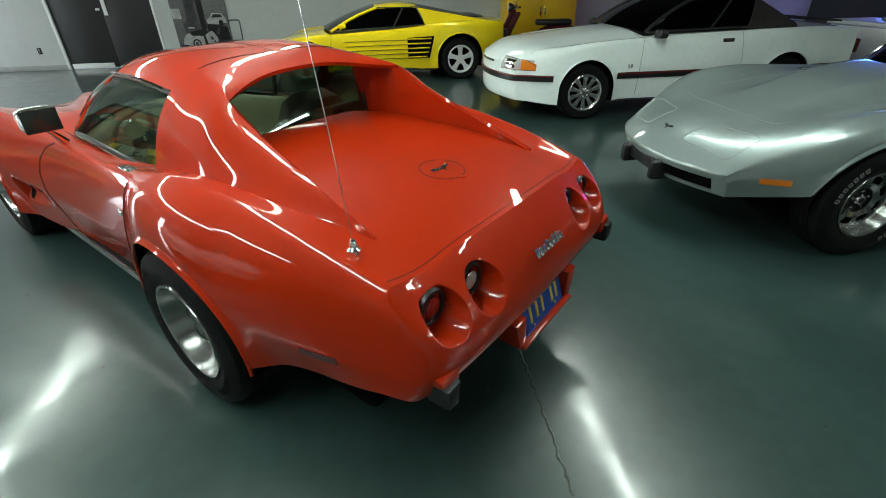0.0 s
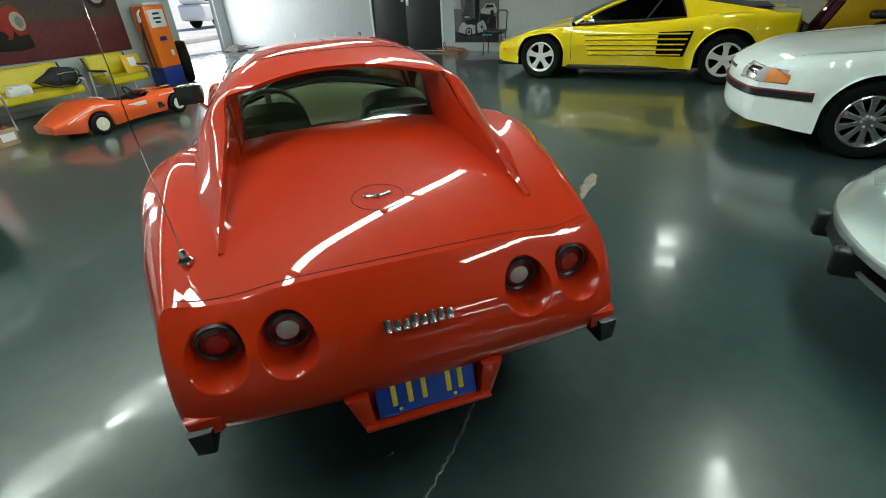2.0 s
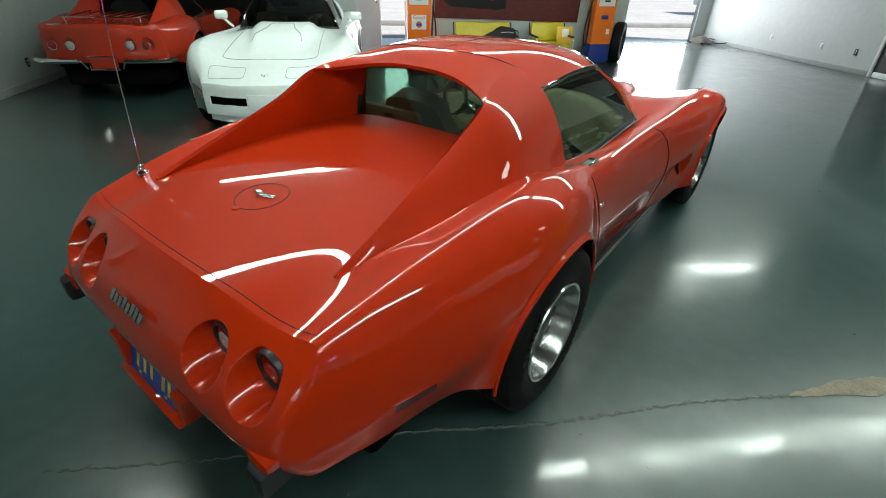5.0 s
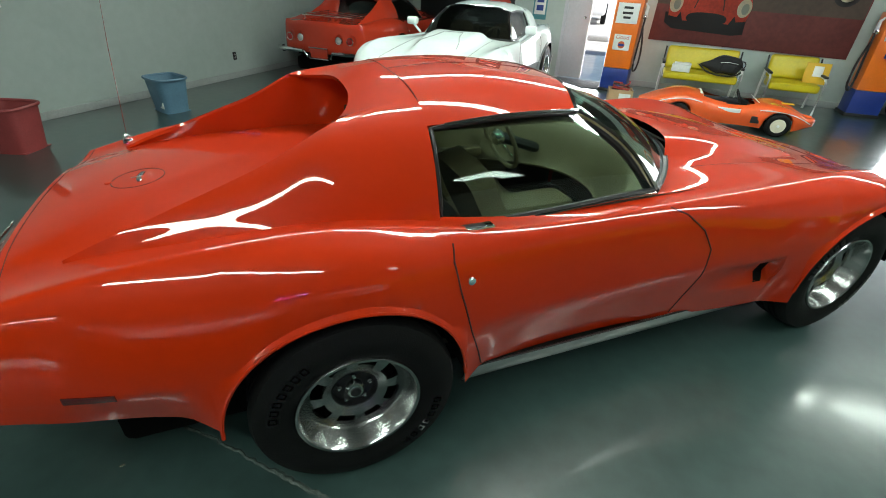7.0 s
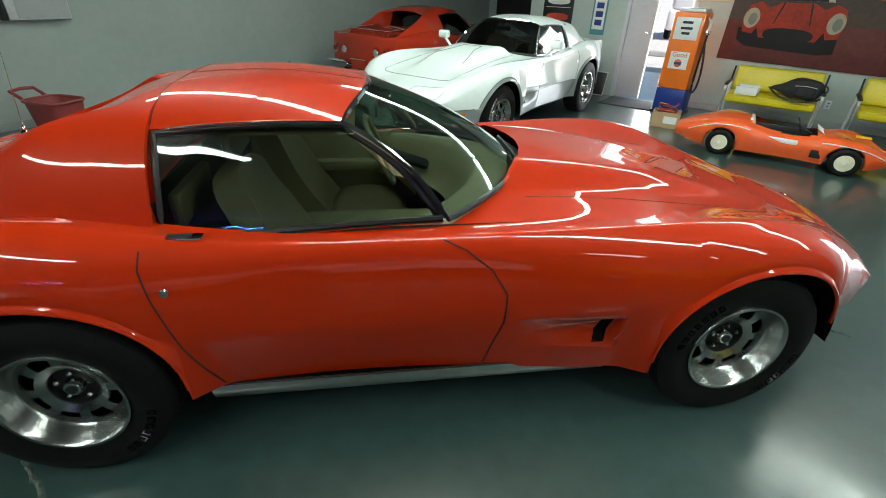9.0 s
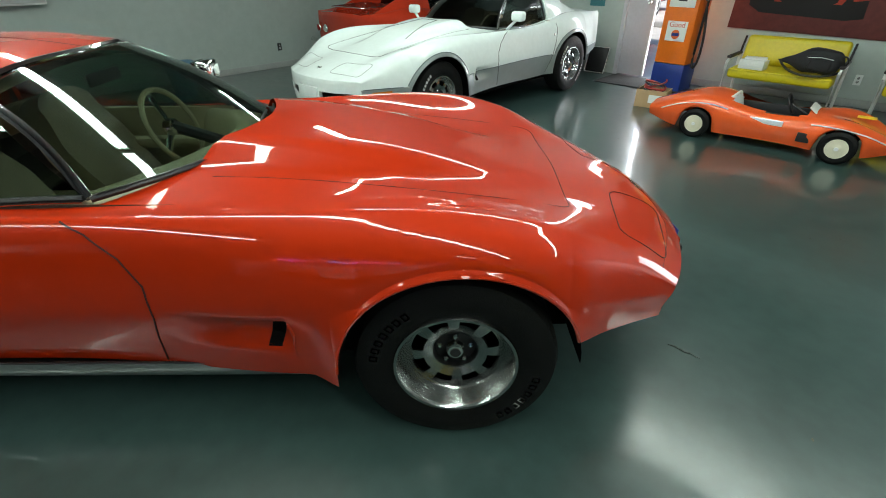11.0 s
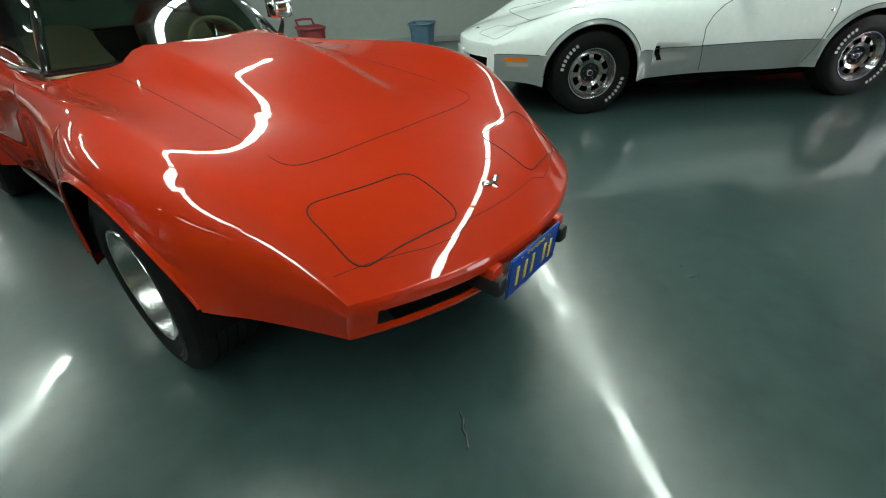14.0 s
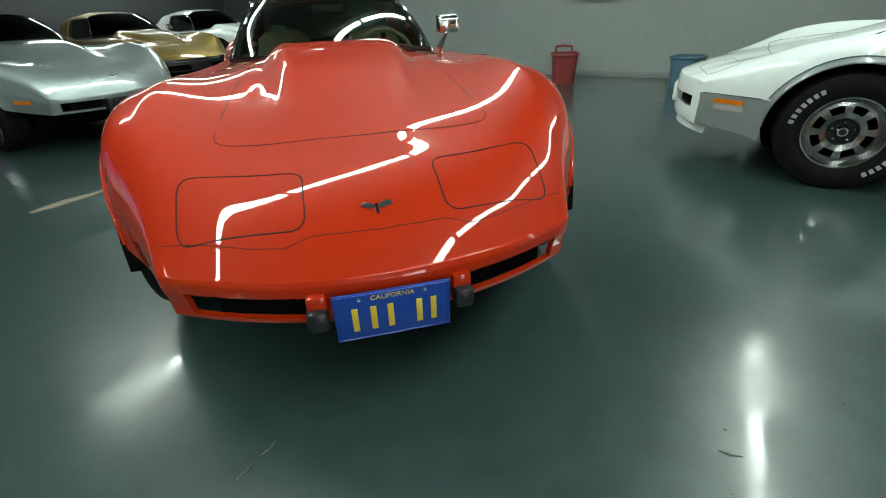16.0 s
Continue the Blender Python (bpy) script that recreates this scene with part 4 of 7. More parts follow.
def fascia(car, ends, c, paintm, late=False):
    """The nose below the lip: a soft bumper cover with two grille mouths, and what sits in it."""
    zb = ends[1][0].z
    lo, hi = (zb + .018, zb + .098) if not late else (zb + .10, zb + .175)
    bm, _ = end_cap(c, ends[1], True, .012, mouth=lambda y, z: .165 < y < .53 and lo < z < hi, nu=200, nv=64)
    thick(bm, .016)
    f = part("front_bumper_cover", bm, paintm, car, angle=50)
    for s in (1, -1):
        part("grille", moved(box((-.16, -.165, 0), (-.05, .20, hi - lo + .03), .01), Matrix.Translation((2.155 - .6 * c.get("tuck", 0), .32 * s, lo - .015)) @ Matrix.Rotation(radians(18 * s), 4, "Z")), DARK, f)
        for k in range(3):
            z = lo + .012 + .026 * k
            part("grille_bar", moved(box((-.09, -.16, 0), (-.06, .19, .005)), Matrix.Translation((2.155 - .6 * c.get("tuck", 0), .32 * s, z)) @ Matrix.Rotation(radians(18 * s), 4, "Z")), BLACK, f)
    return f


def build_c3(m, label, paintm, kind="mid", low=None, pane=PANE, interior=True, trim=TAN, lidgap=GAP, name="sports_car", fast=False, letters=True):
    car = thing(name, m, label, "car", "parked sports cars")
    c = c3_curves("late" if kind == "late" else "early" if kind == "early" else "mid")
    bm, ends = c3_shell(c)
    if low:
        bmesh.ops.bisect_plane(bm, geom=[*bm.verts, *bm.edges, *bm.faces], plane_co=(0, 0, .50), plane_no=(0, 0, 1), dist=1e-5)
    skin = Skin(bm)

    def pick(p):
        a = abs(p.y)
        if .27 - .24 * smooth(.62, .9, p.z) > p.x > (-.885 + .13 * smooth(.75, .33, p.z)) and a > .60 and p.z < .86:
            if low and p.z < .50:
                return "lowdoorl" if p.y > 0 else "lowdoorr"
            return "doorl" if p.y > 0 else "doorr"
        if .30 < p.x < 1.65 and a < .465 and p.z > .68:
            return "hood"
        if low and p.z < .50:
            return "low" + ("f" if p.x > .3 else "b") + ("l" if p.y > 0 else "r") + ("x" if abs(p.x) > 1.24 else "")
        return "body"
    names = dict(doorl="door", doorr="door", hood="hood", body="body", low="lower_body", lowdoorl="lower_door", lowdoorr="lower_door")
    mats = {"": paintm, "lowdoorl": low or paintm, "lowdoorr": low or paintm}
    for k in ("fl", "fr", "bl", "br", "flx", "frx", "blx", "brx"):
        names["low" + k], mats["low" + k] = "lower_panel", low or paintm
    ob = split_shell(bm, pick, names, car, mats)
    bm.free()
    gap = lidgap
    # gaps between panels
    part("hood_gap", skin.line_top(rounded([(.40, .455), (1.645, .462), (1.665, 0), (1.645, -.462), (.40, -.455)], .06, False), .0030 if kind == "late" else .0018, n=6), gap, ob["hood"])
    for s, key in ((1, "doorl"), (-1, "doorr")):
        d = ob[key]
        part("door_gap", skin.line_flank([(.045, .83), (.12, .80), (.21, .73), (.265, .64), (.262, .52), (.235, .42), (.21, .29)], s, .0034), gap, d)
        part("door_gap", skin.line_flank([(-.885, .85), (-.89, .80), (-.87, .70), (-.82, .52), (-.755, .34), (-.74, .30)], s, .0034), gap, d)
        p, n = skin.flank(-.83, .725, s)
        part("door_lock", moved(lathe([(.015, 0), (.013, .006), (.006, .008), (0, .008)], 16, "y"), Matrix.Translation(p) @ Matrix.Rotation(0 if s > 0 else math.pi, 4, "Z")), CHROME, d, "round bright door lock")
        p, n = skin.top(-.79, .695 * s)
        lay = Matrix.Translation(p) @ Matrix.Rotation(-math.atan2(n.y, n.z), 4, "X")
        hd = part("door_handle", moved(box((-.072, -.020, -.006), (.072, .020, .003), .003), lay), CHROME if kind == "mid" else paintm, d, "flush press-flap door handle")
        part("handle_flap", moved(box((-.066, -.015, .001), (.040, .015, .005), .002), lay), BLACK, hd)
        # fender vent
        f0 = thick(grid(lambda a, b: skin.flank(.610 + .046 * a + .034 * b, .410 + .112 * b, s)[0] + Vector((0, .002 * s, 0)), 8, 8), .004)
        part("fender_vent", f0, DARK, ob["body"], "dark slot behind the front wheel")
        part("vent_lip", skin.line_flank([(.705, .535), (.715, .48), (.70, .42)], s, .004), paintm, ob["body"])
    for s in (1, -1):
        part("headlamp_lid_gap", skin.line_top(c3_lids(skin, s), .0026, closed=True, n=3), gap if paintm in (RED, RED2) else GAPW, ob["body"])
    sills = [] if low else (1, -1)
    for s in sills:
        def sill(a, b):
            x = -.80 + 1.53 * a
            return (x, s * (.748 - .020 * b + .012 * math.sin(math.pi * b)), .282 - .085 * b)
        part("sill_trim", thick(grid(sill, 20, 6), .006), SILLMETAL, car, "ribbed bright alloy sill trim")
        part("sill_line", tube([(-.80 + 1.53 * a, s * .748, .279) for a in np.linspace(0, 1, 12)], .005, 5), BLACK, car)
    # under the car: near-black boxes and wheel-well sheets, deep shade put into the colour
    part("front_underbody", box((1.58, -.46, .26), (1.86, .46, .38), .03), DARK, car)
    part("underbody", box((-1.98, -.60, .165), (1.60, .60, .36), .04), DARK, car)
    for ax in (AXF, AXR):
        for s in (1, -1):
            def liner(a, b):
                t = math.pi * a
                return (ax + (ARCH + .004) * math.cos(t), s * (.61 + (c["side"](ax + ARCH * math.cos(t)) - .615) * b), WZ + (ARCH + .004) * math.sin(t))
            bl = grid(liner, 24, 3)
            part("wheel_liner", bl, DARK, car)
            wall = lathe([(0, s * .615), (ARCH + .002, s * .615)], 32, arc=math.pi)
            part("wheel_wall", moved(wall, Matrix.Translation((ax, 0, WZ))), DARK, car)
            ys = c["side"](ax)
            lip = []
            for t in np.linspace(.03, math.pi - .03, 30):
                x = xs = ax + ARCH * math.cos(t)
                for _ in range(4):
                    xs = x + c["sweep"] * smooth(c["nose"] - .75, c["nose"], xs) * c["side"](xs) ** 2
                if x < 1.4 or WZ + ARCH * math.sin(t) > c["low"](xs) - .004:
                    lip.append((x, s * (c["side"](xs) + .006), WZ + ARCH * math.sin(t)))
            part("arch_lip", tube(lip, .007, 6), low or paintm, ob["body"])
    c3_wheels(car, kind == "late", letters)
    c3_greenhouse(car, paintm, pane, fast=fast)
    if interior:
        c3_interior(car, trim)
    # nose
    front = fascia(car, ends, c, paintm, kind == "late")
    # tail
    lamps = [(.345, .694, .076, -2.195), (.525, .694, .076, -2.185)] if kind == "mid" else [(.33, .66, .055, .02), (.52, .66, .055, .02)]
    cap, fn = end_cap(c, ends[0], False, .155 if kind == "mid" else .022, lamps, nu=420 if paintm is RED else 120, nv=130 if paintm is RED else 36, full=kind == "mid")
    rear = part("rear_bumper_cover", cap, paintm, car, angle=60)
    return car, skin, ob, c, front, rear


# ---- the orange-red car in the middle ----
hero, skin, ob, c, front, rear = build_c3(Matrix.Identity(4), "glossy orange-red seventies sports coupe parked on the grey floor", RED)
for s in (1, -1):
    for y, x, core in ((.345, -2.197, LENSWHITE), (.525, -2.187, LENSRED)):
        base = Matrix.Translation((x, y * s, .700)) @ Matrix.Rotation(radians(-90), 4, "Y") @ Matrix.Rotation(radians(90), 4, "Z")
        lamp = part("tail_lamp", moved(lathe([(.058, -.02), (.058, .006), (.056, .012), (.051, .012), (.047, .006)], 36, "z"), base), BLACK, rear, "round tail lamp in a deep hollow")
        part("lens_ring", moved(lathe([(.048, .004), (.031, .010), (.030, .006)], 36, "z"), base), LENSDARK, lamp)
        part("lens", moved(lathe([(.031, .006), (.029, .012), (.016, .016), (0, .017)], 32, "z"), base), core, lamp)
place = Matrix.Translation((-2.304, 0, .700)) @ Matrix.Rotation(radians(-90), 4, "Z") @ Matrix.Rotation(radians(52), 4, "X")
script_badge(rear, place)
# rear number plate in its housing below the tail
AFT = Matrix(((0, 0, -1, 0), (1, 0, 0, 0), (0, 1, 0, 0), (0, 0, 0, 1)))
bm = moved(prism([(-.255, .530), (.255, .530), (.200, .372), (-.200, .372)], .13, bevel=.010), Matrix.Translation((-2.150, 0, 0)) @ AFT)
hous = part("plate_housing", bm, RED, rear, "red number plate housing below the tail")
for k in (1, -1):
    bm = moved(prism([(k * .240, .495), (k * .172, .495), (k * .162, .372), (k * .203, .372)], .055, bevel=.010), Matrix.Translation((-2.275, 0, 0)) @ AFT)
    part("housing_cheek", bm, RED, hous)
part("housing_shelf", box((-2.345, -.198, .366), (-2.27, .198, .384), .007), RED, hous)
plate(hous, Matrix.Translation((-2.300, .0, .460)) @ Matrix.Rotation(radians(-90), 4, "Z") @ Matrix.Rotation(radians(74), 4, "X"))
for s in (1, -1):
    bm = moved(prism([(s * .572, .535), (s * .636, .535), (s * .630, .458), (s * .582, .450)], .080, bevel=.014), Matrix.Translation((-2.255, 0, 0)) @ AFT)
    part("bumper_pad", bm, BLACK, rear, "black rubber bumper pad")
    part("pad_base", moved(prism([(s * .545, .56), (s * .638, .56), (s * .632, .50), (s * .552, .50)], .11, bevel=.016), Matrix.Translation((-2.205, 0, 0)) @ AFT), RED, rear)
    part("side_marker", patch(skin, -2.00, -1.87, .530, .556, s), LENSDARK, rear)
# near-black block that reads as shade below the tail
part("rear_undertray", box((-2.15, -.52, .33), (-1.9, .52, .45), .03), DARK, rear)
part("rear_valance", thick(grid(lambda a, b: (-2.255 + .10 * b, -.60 + 1.20 * a, .50 - .10 * b), 20, 4), .012), RED, rear)
part("deck_gap", skin.line_top([(-2.150 + .10 * y * y, y) for y in np.linspace(-.615, .615, 15)], .0016, n=4), GAP, ob["body"])
# fuel lid on the deck
ring = [(-1.835 + .088 * math.cos(t), .088 * math.sin(t)) for t in np.linspace(0, 2 * math.pi, 33)[:-1]]
lid = part("fuel_lid_gap", skin.line_top(ring, .002, True, 2), GAP, ob["body"])
flags_badge(ob["body"], skin, -1.835, 0, .085)
part("lid_tab", moved(lathe([(.014, 0), (.012, .004), (0, .005)], 12, "z"), Matrix.Translation(skin.top(-1.932, 0)[0])), RED, ob["body"])
# aerial
p, n = skin.top(-1.965, .59)
aer = part("aerial_base", moved(lathe([(.022, 0), (.021, .010), (.013, .018), (.012, .032), (.007, .040), (0, .042)], 20, "z"), Matrix.Translation(p)), CHROME, hero, "chrome aerial base with a thin whip")
part("aerial_whip", tube([p + Vector((0, 0, .03)), p + Vector((.03, .012, .40)), p + Vector((.075, .02, .80))], [.0018, .0013, .0008], 6), CHROME, aer)
# nose badge, bumperettes, plate
flags_badge(front, skin, 2.055, 0, .075)
part("nose_seam", skin.line_top([(x, y * s) for s in (1, -1) for x, y in ((1.96, .585), (2.035, .43), (2.075, .34), (2.103, .25), (2.100, .215), (2.095, .18), (2.106, .10), (2.112, 0))[::s]], .0012), GAP, front)
for s in (1, -1):
    part("bumperette", box((2.06, s * .190 - .026, .415), (2.212, s * .190 + .026, .462), .010), RED, front)
    part("bumperette_pad", box((2.10, s * .192 - .027, .365), (2.232, s * .192 + .027, .428), .014), BLACK, front, "black rubber bumperette pad")
plate(front, Matrix.Translation((2.217, 0, .390)) @ Matrix.Rotation(radians(90), 4, "Z") @ Matrix.Rotation(radians(96), 4, "X"), state="CALIFORNIA")
# door mirrors: one on the driver's side
bm = moved(box((-.045, -.075, -.055), (.045, .075, .055), .03, seg=3), Matrix.Translation((-.12, .775, .985)))
mir = part("door_mirror", bm, CHROME, ob["doorl"], "bright round-edged door mirror on a stalk")
# glass coloured dark, as if reflecting the dim room behind
part("mirror_face", moved(box((-.003, -.070, -.050), (.003, .070, .050), .002), Matrix.Translation((-.166, .775, .985))), mat("mirror_dark_reflection", (0.05, 0.055, 0.05), 0.05, metal=0.6), mir)
part("mirror_stalk", tube([(-.04, .69, .845), (-.06, .73, .90), (-.10, .765, .94)], [.02, .012, .010], 8), CHROME, mir)
for s in (1, -1):
    part("window_surround", box((-.985, s * .452 - .012, .893), (-.955, s * .452 + .012, 1.14), .006), BLACK, hero, "black trim beside the recessed rear window")
# wipers and cowl
part("wiper", tube([(.47, -.30, .895), (.43, .02, .935), (.42, .10, .94)], .006, 5), BLACK, hero)
part("wiper", tube([(.47, .05, .905), (.36, .36, .905), (.33, .42, .90)], .006, 5), BLACK, hero)
part("cowl", grid(lambda a, b: (.49 - .385 * (2 * a - 1) ** 2 - .06 * b, .60 * (2 * a - 1), .87 + .035 * (1 - (2 * a - 1) ** 2) - .03 * b), 20, 3), BLACK, hero)

# ---- the other cars of the family ----
silver, sk, so, sc, sf, sr = build_c3(R(-.14, -5.06, 0, 90), "silver seventies sports coupe with a black front bumper", SILVER, pane=TINT, trim=BLACK, lidgap=GAPW)
flags_badge(sf, sk, 2.055, 0, .075)
part("plate_panel", box((2.08, -.15, .37), (2.205, .15, .455), .012), BLACK, sf, "black plate panel between the bumper pads")
for s in (1, -1):
    part("bumperette", box((2.08, s * .185 - .032, .325), (2.245, s * .185 + .032, .455), .022, seg=3), BLACK, sf)
    part("side_marker", patch(sk, 1.72, 1.86, .455, .49, s), AMBER, sf, "small amber side marker")
white, wk, wo, wc, wf, wr = build_c3(R(-1.94, 4.05, 0, -90), "white over silver eighties sports coupe with a glass hatch", WHITE, "late", GREYTWO, glass("grey_pane", (0.34, 0.38, 0.37)), trim=BLACK, lidgap=STRIPEGREY, fast=True, letters="full")
part("centre_bumper", box((2.12, -.155, .36), (2.225, .155, .50), .015), WHITE, wf)
flags_badge(wf, wk, 2.055, 0, .05)
for s in (1, -1):
    part("side_marker", patch(wk, 1.76, 1.93, .445, .475, s), AMBER, wf, "amber side marker lamp")
    part("side_marker", patch(wk, 1.75, 1.92, .405, .437, s), LENSWHITE, wf, "clear cornering lamp")
    part("hood_stripe", wk.line_top([(.55, .12 * s), (.78, .155 * s), (1.0, .24 * s), (1.15, .26 * s)], .004), BLACK, wo["hood"])
    part("hood_stripe", wk.line_top([(.55, .12 * s), (.55, 0)], .004), BLACK, wo["hood"])
    STRIPE = mat("blue_grey_stripe", (0.03, 0.07, 0.09), 0.4)
    for x0, x1 in ((1.665, 2.0), (.81, -.80), (-1.665, -2.0)):
        part("belt_stripe", wk.line_flank([(x0, .501), ((x0 + x1) / 2, .501), (x1, .501)], s, .0035), STRIPE, wo["body"], "thin blue-grey line between the two colours")
    for ax in (AXF, AXR):
        def band(a, b):
            t = .42 + (math.pi - .84) * a
            return wk.flank(ax + (ARCH + .004 + .026 * b) * math.cos(t), WZ + (ARCH + .004 + .026 * b) * math.sin(t), s)[0] + Vector((0, .003 * s, 0))
        part("arch_band", thick(grid(band, 36, 2), .004), GREYTWO, wo["body"], "silver band round the wheel arch")
        part("arch_stripe", tube([band(a, 1.08) for a in np.linspace(0, 1, 37)], .0035, 5), STRIPE, wo["body"])
    bm = moved(box((-.05, -.075, -.05), (.05, .075, .05), .03, seg=3), Matrix.Translation((.0, .83 * s, .985)))
    mr = part("door_mirror", bm, WHITE, wo["doorl" if s > 0 else "doorr"], "white body-coloured door mirror")
    part("mirror_stalk", tube([(.02, .70 * s, .85), (.01, .80 * s, .94)], .016, 8), WHITE, mr)
part("chin_spoiler", thick(grid(lambda a, b: (2.16 - .22 * (2 * a - 1) ** 2 + .02 * b, .58 * (2 * a - 1), .31 - .09 * b), 24, 4), .01), WHITE, wf)
redb, rk, ro, rc, rf, rr_ = build_c3(R(-4.15, 5.95, 0, 90), "older red sports coupe with chrome rear bumpers and a luggage rack", RED2, "early", pane=TINT, trim=BLACK)
for s in (1, -1):
    part("rear_bumper", tube([(-2.10, s * .80, .49), (-2.20, s * .70, .49), (-2.235, s * .5, .49), (-2.24, s * .26, .49)], .028, 8), CHROME, rr_, "chrome rear quarter bumper")
    part("bumper_drop", tube([(-2.23, s * .25, .50), (-2.21, s * .20, .40)], .012, 6), CHROME, rr_)
    for y in (.33, .52):
        base = Matrix.Translation((-2.168, y * s, .66)) @ Matrix.Rotation(radians(-90), 4, "Y")
        lp = part("tail_lamp", moved(lathe([(.056, 0), (.052, .010), (.046, .008)], 24, "z"), base), CHROME, rr_)
        part("lens", moved(lathe([(.046, .004), (.03, .012), (0, .015)], 24, "z"), base), LENSRED if y > .4 else LENSWHITE, lp)
part("number_plate", box((-2.215, -.15, .40), (-2.19, .15, .53), .008), RED2, rr_, "red plate in a chrome surround")
part("plate_surround", tube([(-2.22, -.16, .39), (-2.22, .16, .39), (-2.22, .16, .54), (-2.22, -.16, .54)], .009, 6, closed=True), CHROME, rr_)
rack = thing("luggage_rack", R(-4.15, 5.95, 0, 90), "chrome luggage rack on the red car's rear deck", "rack")
part("rack_rail", tube([(-1.25, .42, .965), (-1.95, .42, .945), (-1.99, .38, .945), (-1.99, -.38, .945), (-1.95, -.42, .945), (-1.25, -.42, .965)], .009, 8), CHROME, rack)
for y in (-.28, -.14, 0, .14, .28):
    part("rack_bar", tube([(-1.28, y, .962), (-1.99, y, .945)], .006, 6), CHROME, rack)
for x in (-1.3, -1.9):
    for y in (-.42, .42):
        part("rack_foot", tube([(x, y, .86), (x, y, .96)], .008, 6), CHROME, rack)
gold, gk, go, gc, gf, gr = build_c3(R(-2.7, -7.3, 0, 85), "metallic gold early seventies sports coupe", GOLD, "early", pane=TINT, trim=BLACK, lidgap=GAPW)
gf.data.materials[0] = BLACK
part("front_bumper", tube([(1.98, .60, .53), (2.16, .3, .50), (2.2, 0, .495), (2.16, -.3, .50), (1.98, -.60, .53)], .022, 8), CHROME, gf, "slim chrome front bumper")
part("door_mirror", moved(box((-.03, -.05, -.04), (.03, .05, .04), .02), Matrix.Translation((.02, .76, .96))), CHROME, go["doorl"])
build_c3(R(-5.0, -7.9, 0, 88), "white sports coupe parked beyond the gold one", WHITE, "mid", pane=TINT, trim=BLACK, lidgap=GAPW)


# ---- the yellow car ----
def greenhouse(car, q, roofm, pane):
    """Windscreen, roof, side and rear panes from a few measures in q."""
    def ws(a, b):
        k = 2 * a - 1
        lo = Vector((q["base"] - q["bow"] * k * k, q["wb"] * k, q["zb"] + .03 * (1 - k * k)))
        hi = Vector((q["top"] - .05 * k * k, q["wt"] * k, q["zt"] + .03 * (1 - k * k)))
        return lo.lerp(hi, b) + Vector((.02, 0, .02)) * math.sin(math.pi * b)
    w = part("windscreen", thick(grid(ws, 20, 8), .004), pane, car)
    w.visible_shadow = False
    for s in (0, 1):
        part("pillar", tube([ws(s, b) for b in np.linspace(0, 1, 6)], .022, 8), q.get("pillar", roofm), w)

    def roof(a, b):
        k = 2 * b - 1
        x = (q["top"] - .05 * k * k) * (1 - a) + q["rear"] * a
        z = q["zt"] + .03 + q["rise"] * math.sin(math.pi * a * .9) - (.03 + .02 * abs(k) ** 6) * abs(k) ** 2.5
        return (x, (q["wt"] + .01) * k, z)
    part("roof", thick(grid(roof, 16, 20), .03), roofm, car, angle=60)
    for s in (1, -1):
        def side(a, b):
            x0, x1 = q["base"] - q["bow"] - .01, q["belt_end"]
            t0, t1 = q["top"] - .06, q["rear"]
            lo = Vector((x0 + (x1 - x0) * a, q["wb"], q["zb"] + (q["zbe"] - q["zb"]) * a))
            hi = Vector((t0 + (t1 - t0) * a, q["wt"], q["zt"] - .005))
            p = lo.lerp(hi, b)
            return (p.x, (p.y + .015 * math.sin(math.pi * b)) * s, p.z)
        g = part("side_window", thick(grid(side, 14, 6), .004), pane, car)
        g.visible_shadow = False
        part("window_seal", tube([side(a, 0) for a in np.linspace(0, 1, 9)] + [side(1, b) for b in (.3, .6, 1)] + [side(a, 1) for a in np.linspace(1, 0, 9)], .011, 6), BLACK, g)
        part("window_post", tube([side(q["post"], 0), side(q["post"], .5), side(q["post"], 1)], .016, 6), BLACK, g)

    def back(a, b):
        k = 2 * b - 1
        lo = Vector((q["tail"], q["wtail"] * k, q["ztail"]))
        hi = Vector((q["rear"], (q["wt"] + .01) * k, q["zt"] + .03 - .03 * abs(k) ** 2.5))
        return lo.lerp(hi, 1 - a)
    part("rear_screen", thick(grid(back, 12, 12), .01), q["backm"], car)
    for s in (1, -1):
        def quarter(a, b):
            lo = Vector((q["belt_end"] + (q["tail"] - q["belt_end"]) * a, q["wb"] + (q["wtail"] + .03 - q["wb"]) * a, q["zbe"] + (q["ztail"] - q["zbe"]) * a - .03))
            hi = Vector((q["rear"] + (q["tail"] - q["rear"]) * a, q["wt"] + (q["wtail"] - q["wt"]) * a, q["zt"] + (q["ztail"] - q["zt"]) * a))
            p = lo.lerp(hi, b)
            return (p.x, p.y * s, p.z)
        part("quarter_panel", thick(grid(quarter, 12, 6), .02), q["quarter"], car, angle=60)


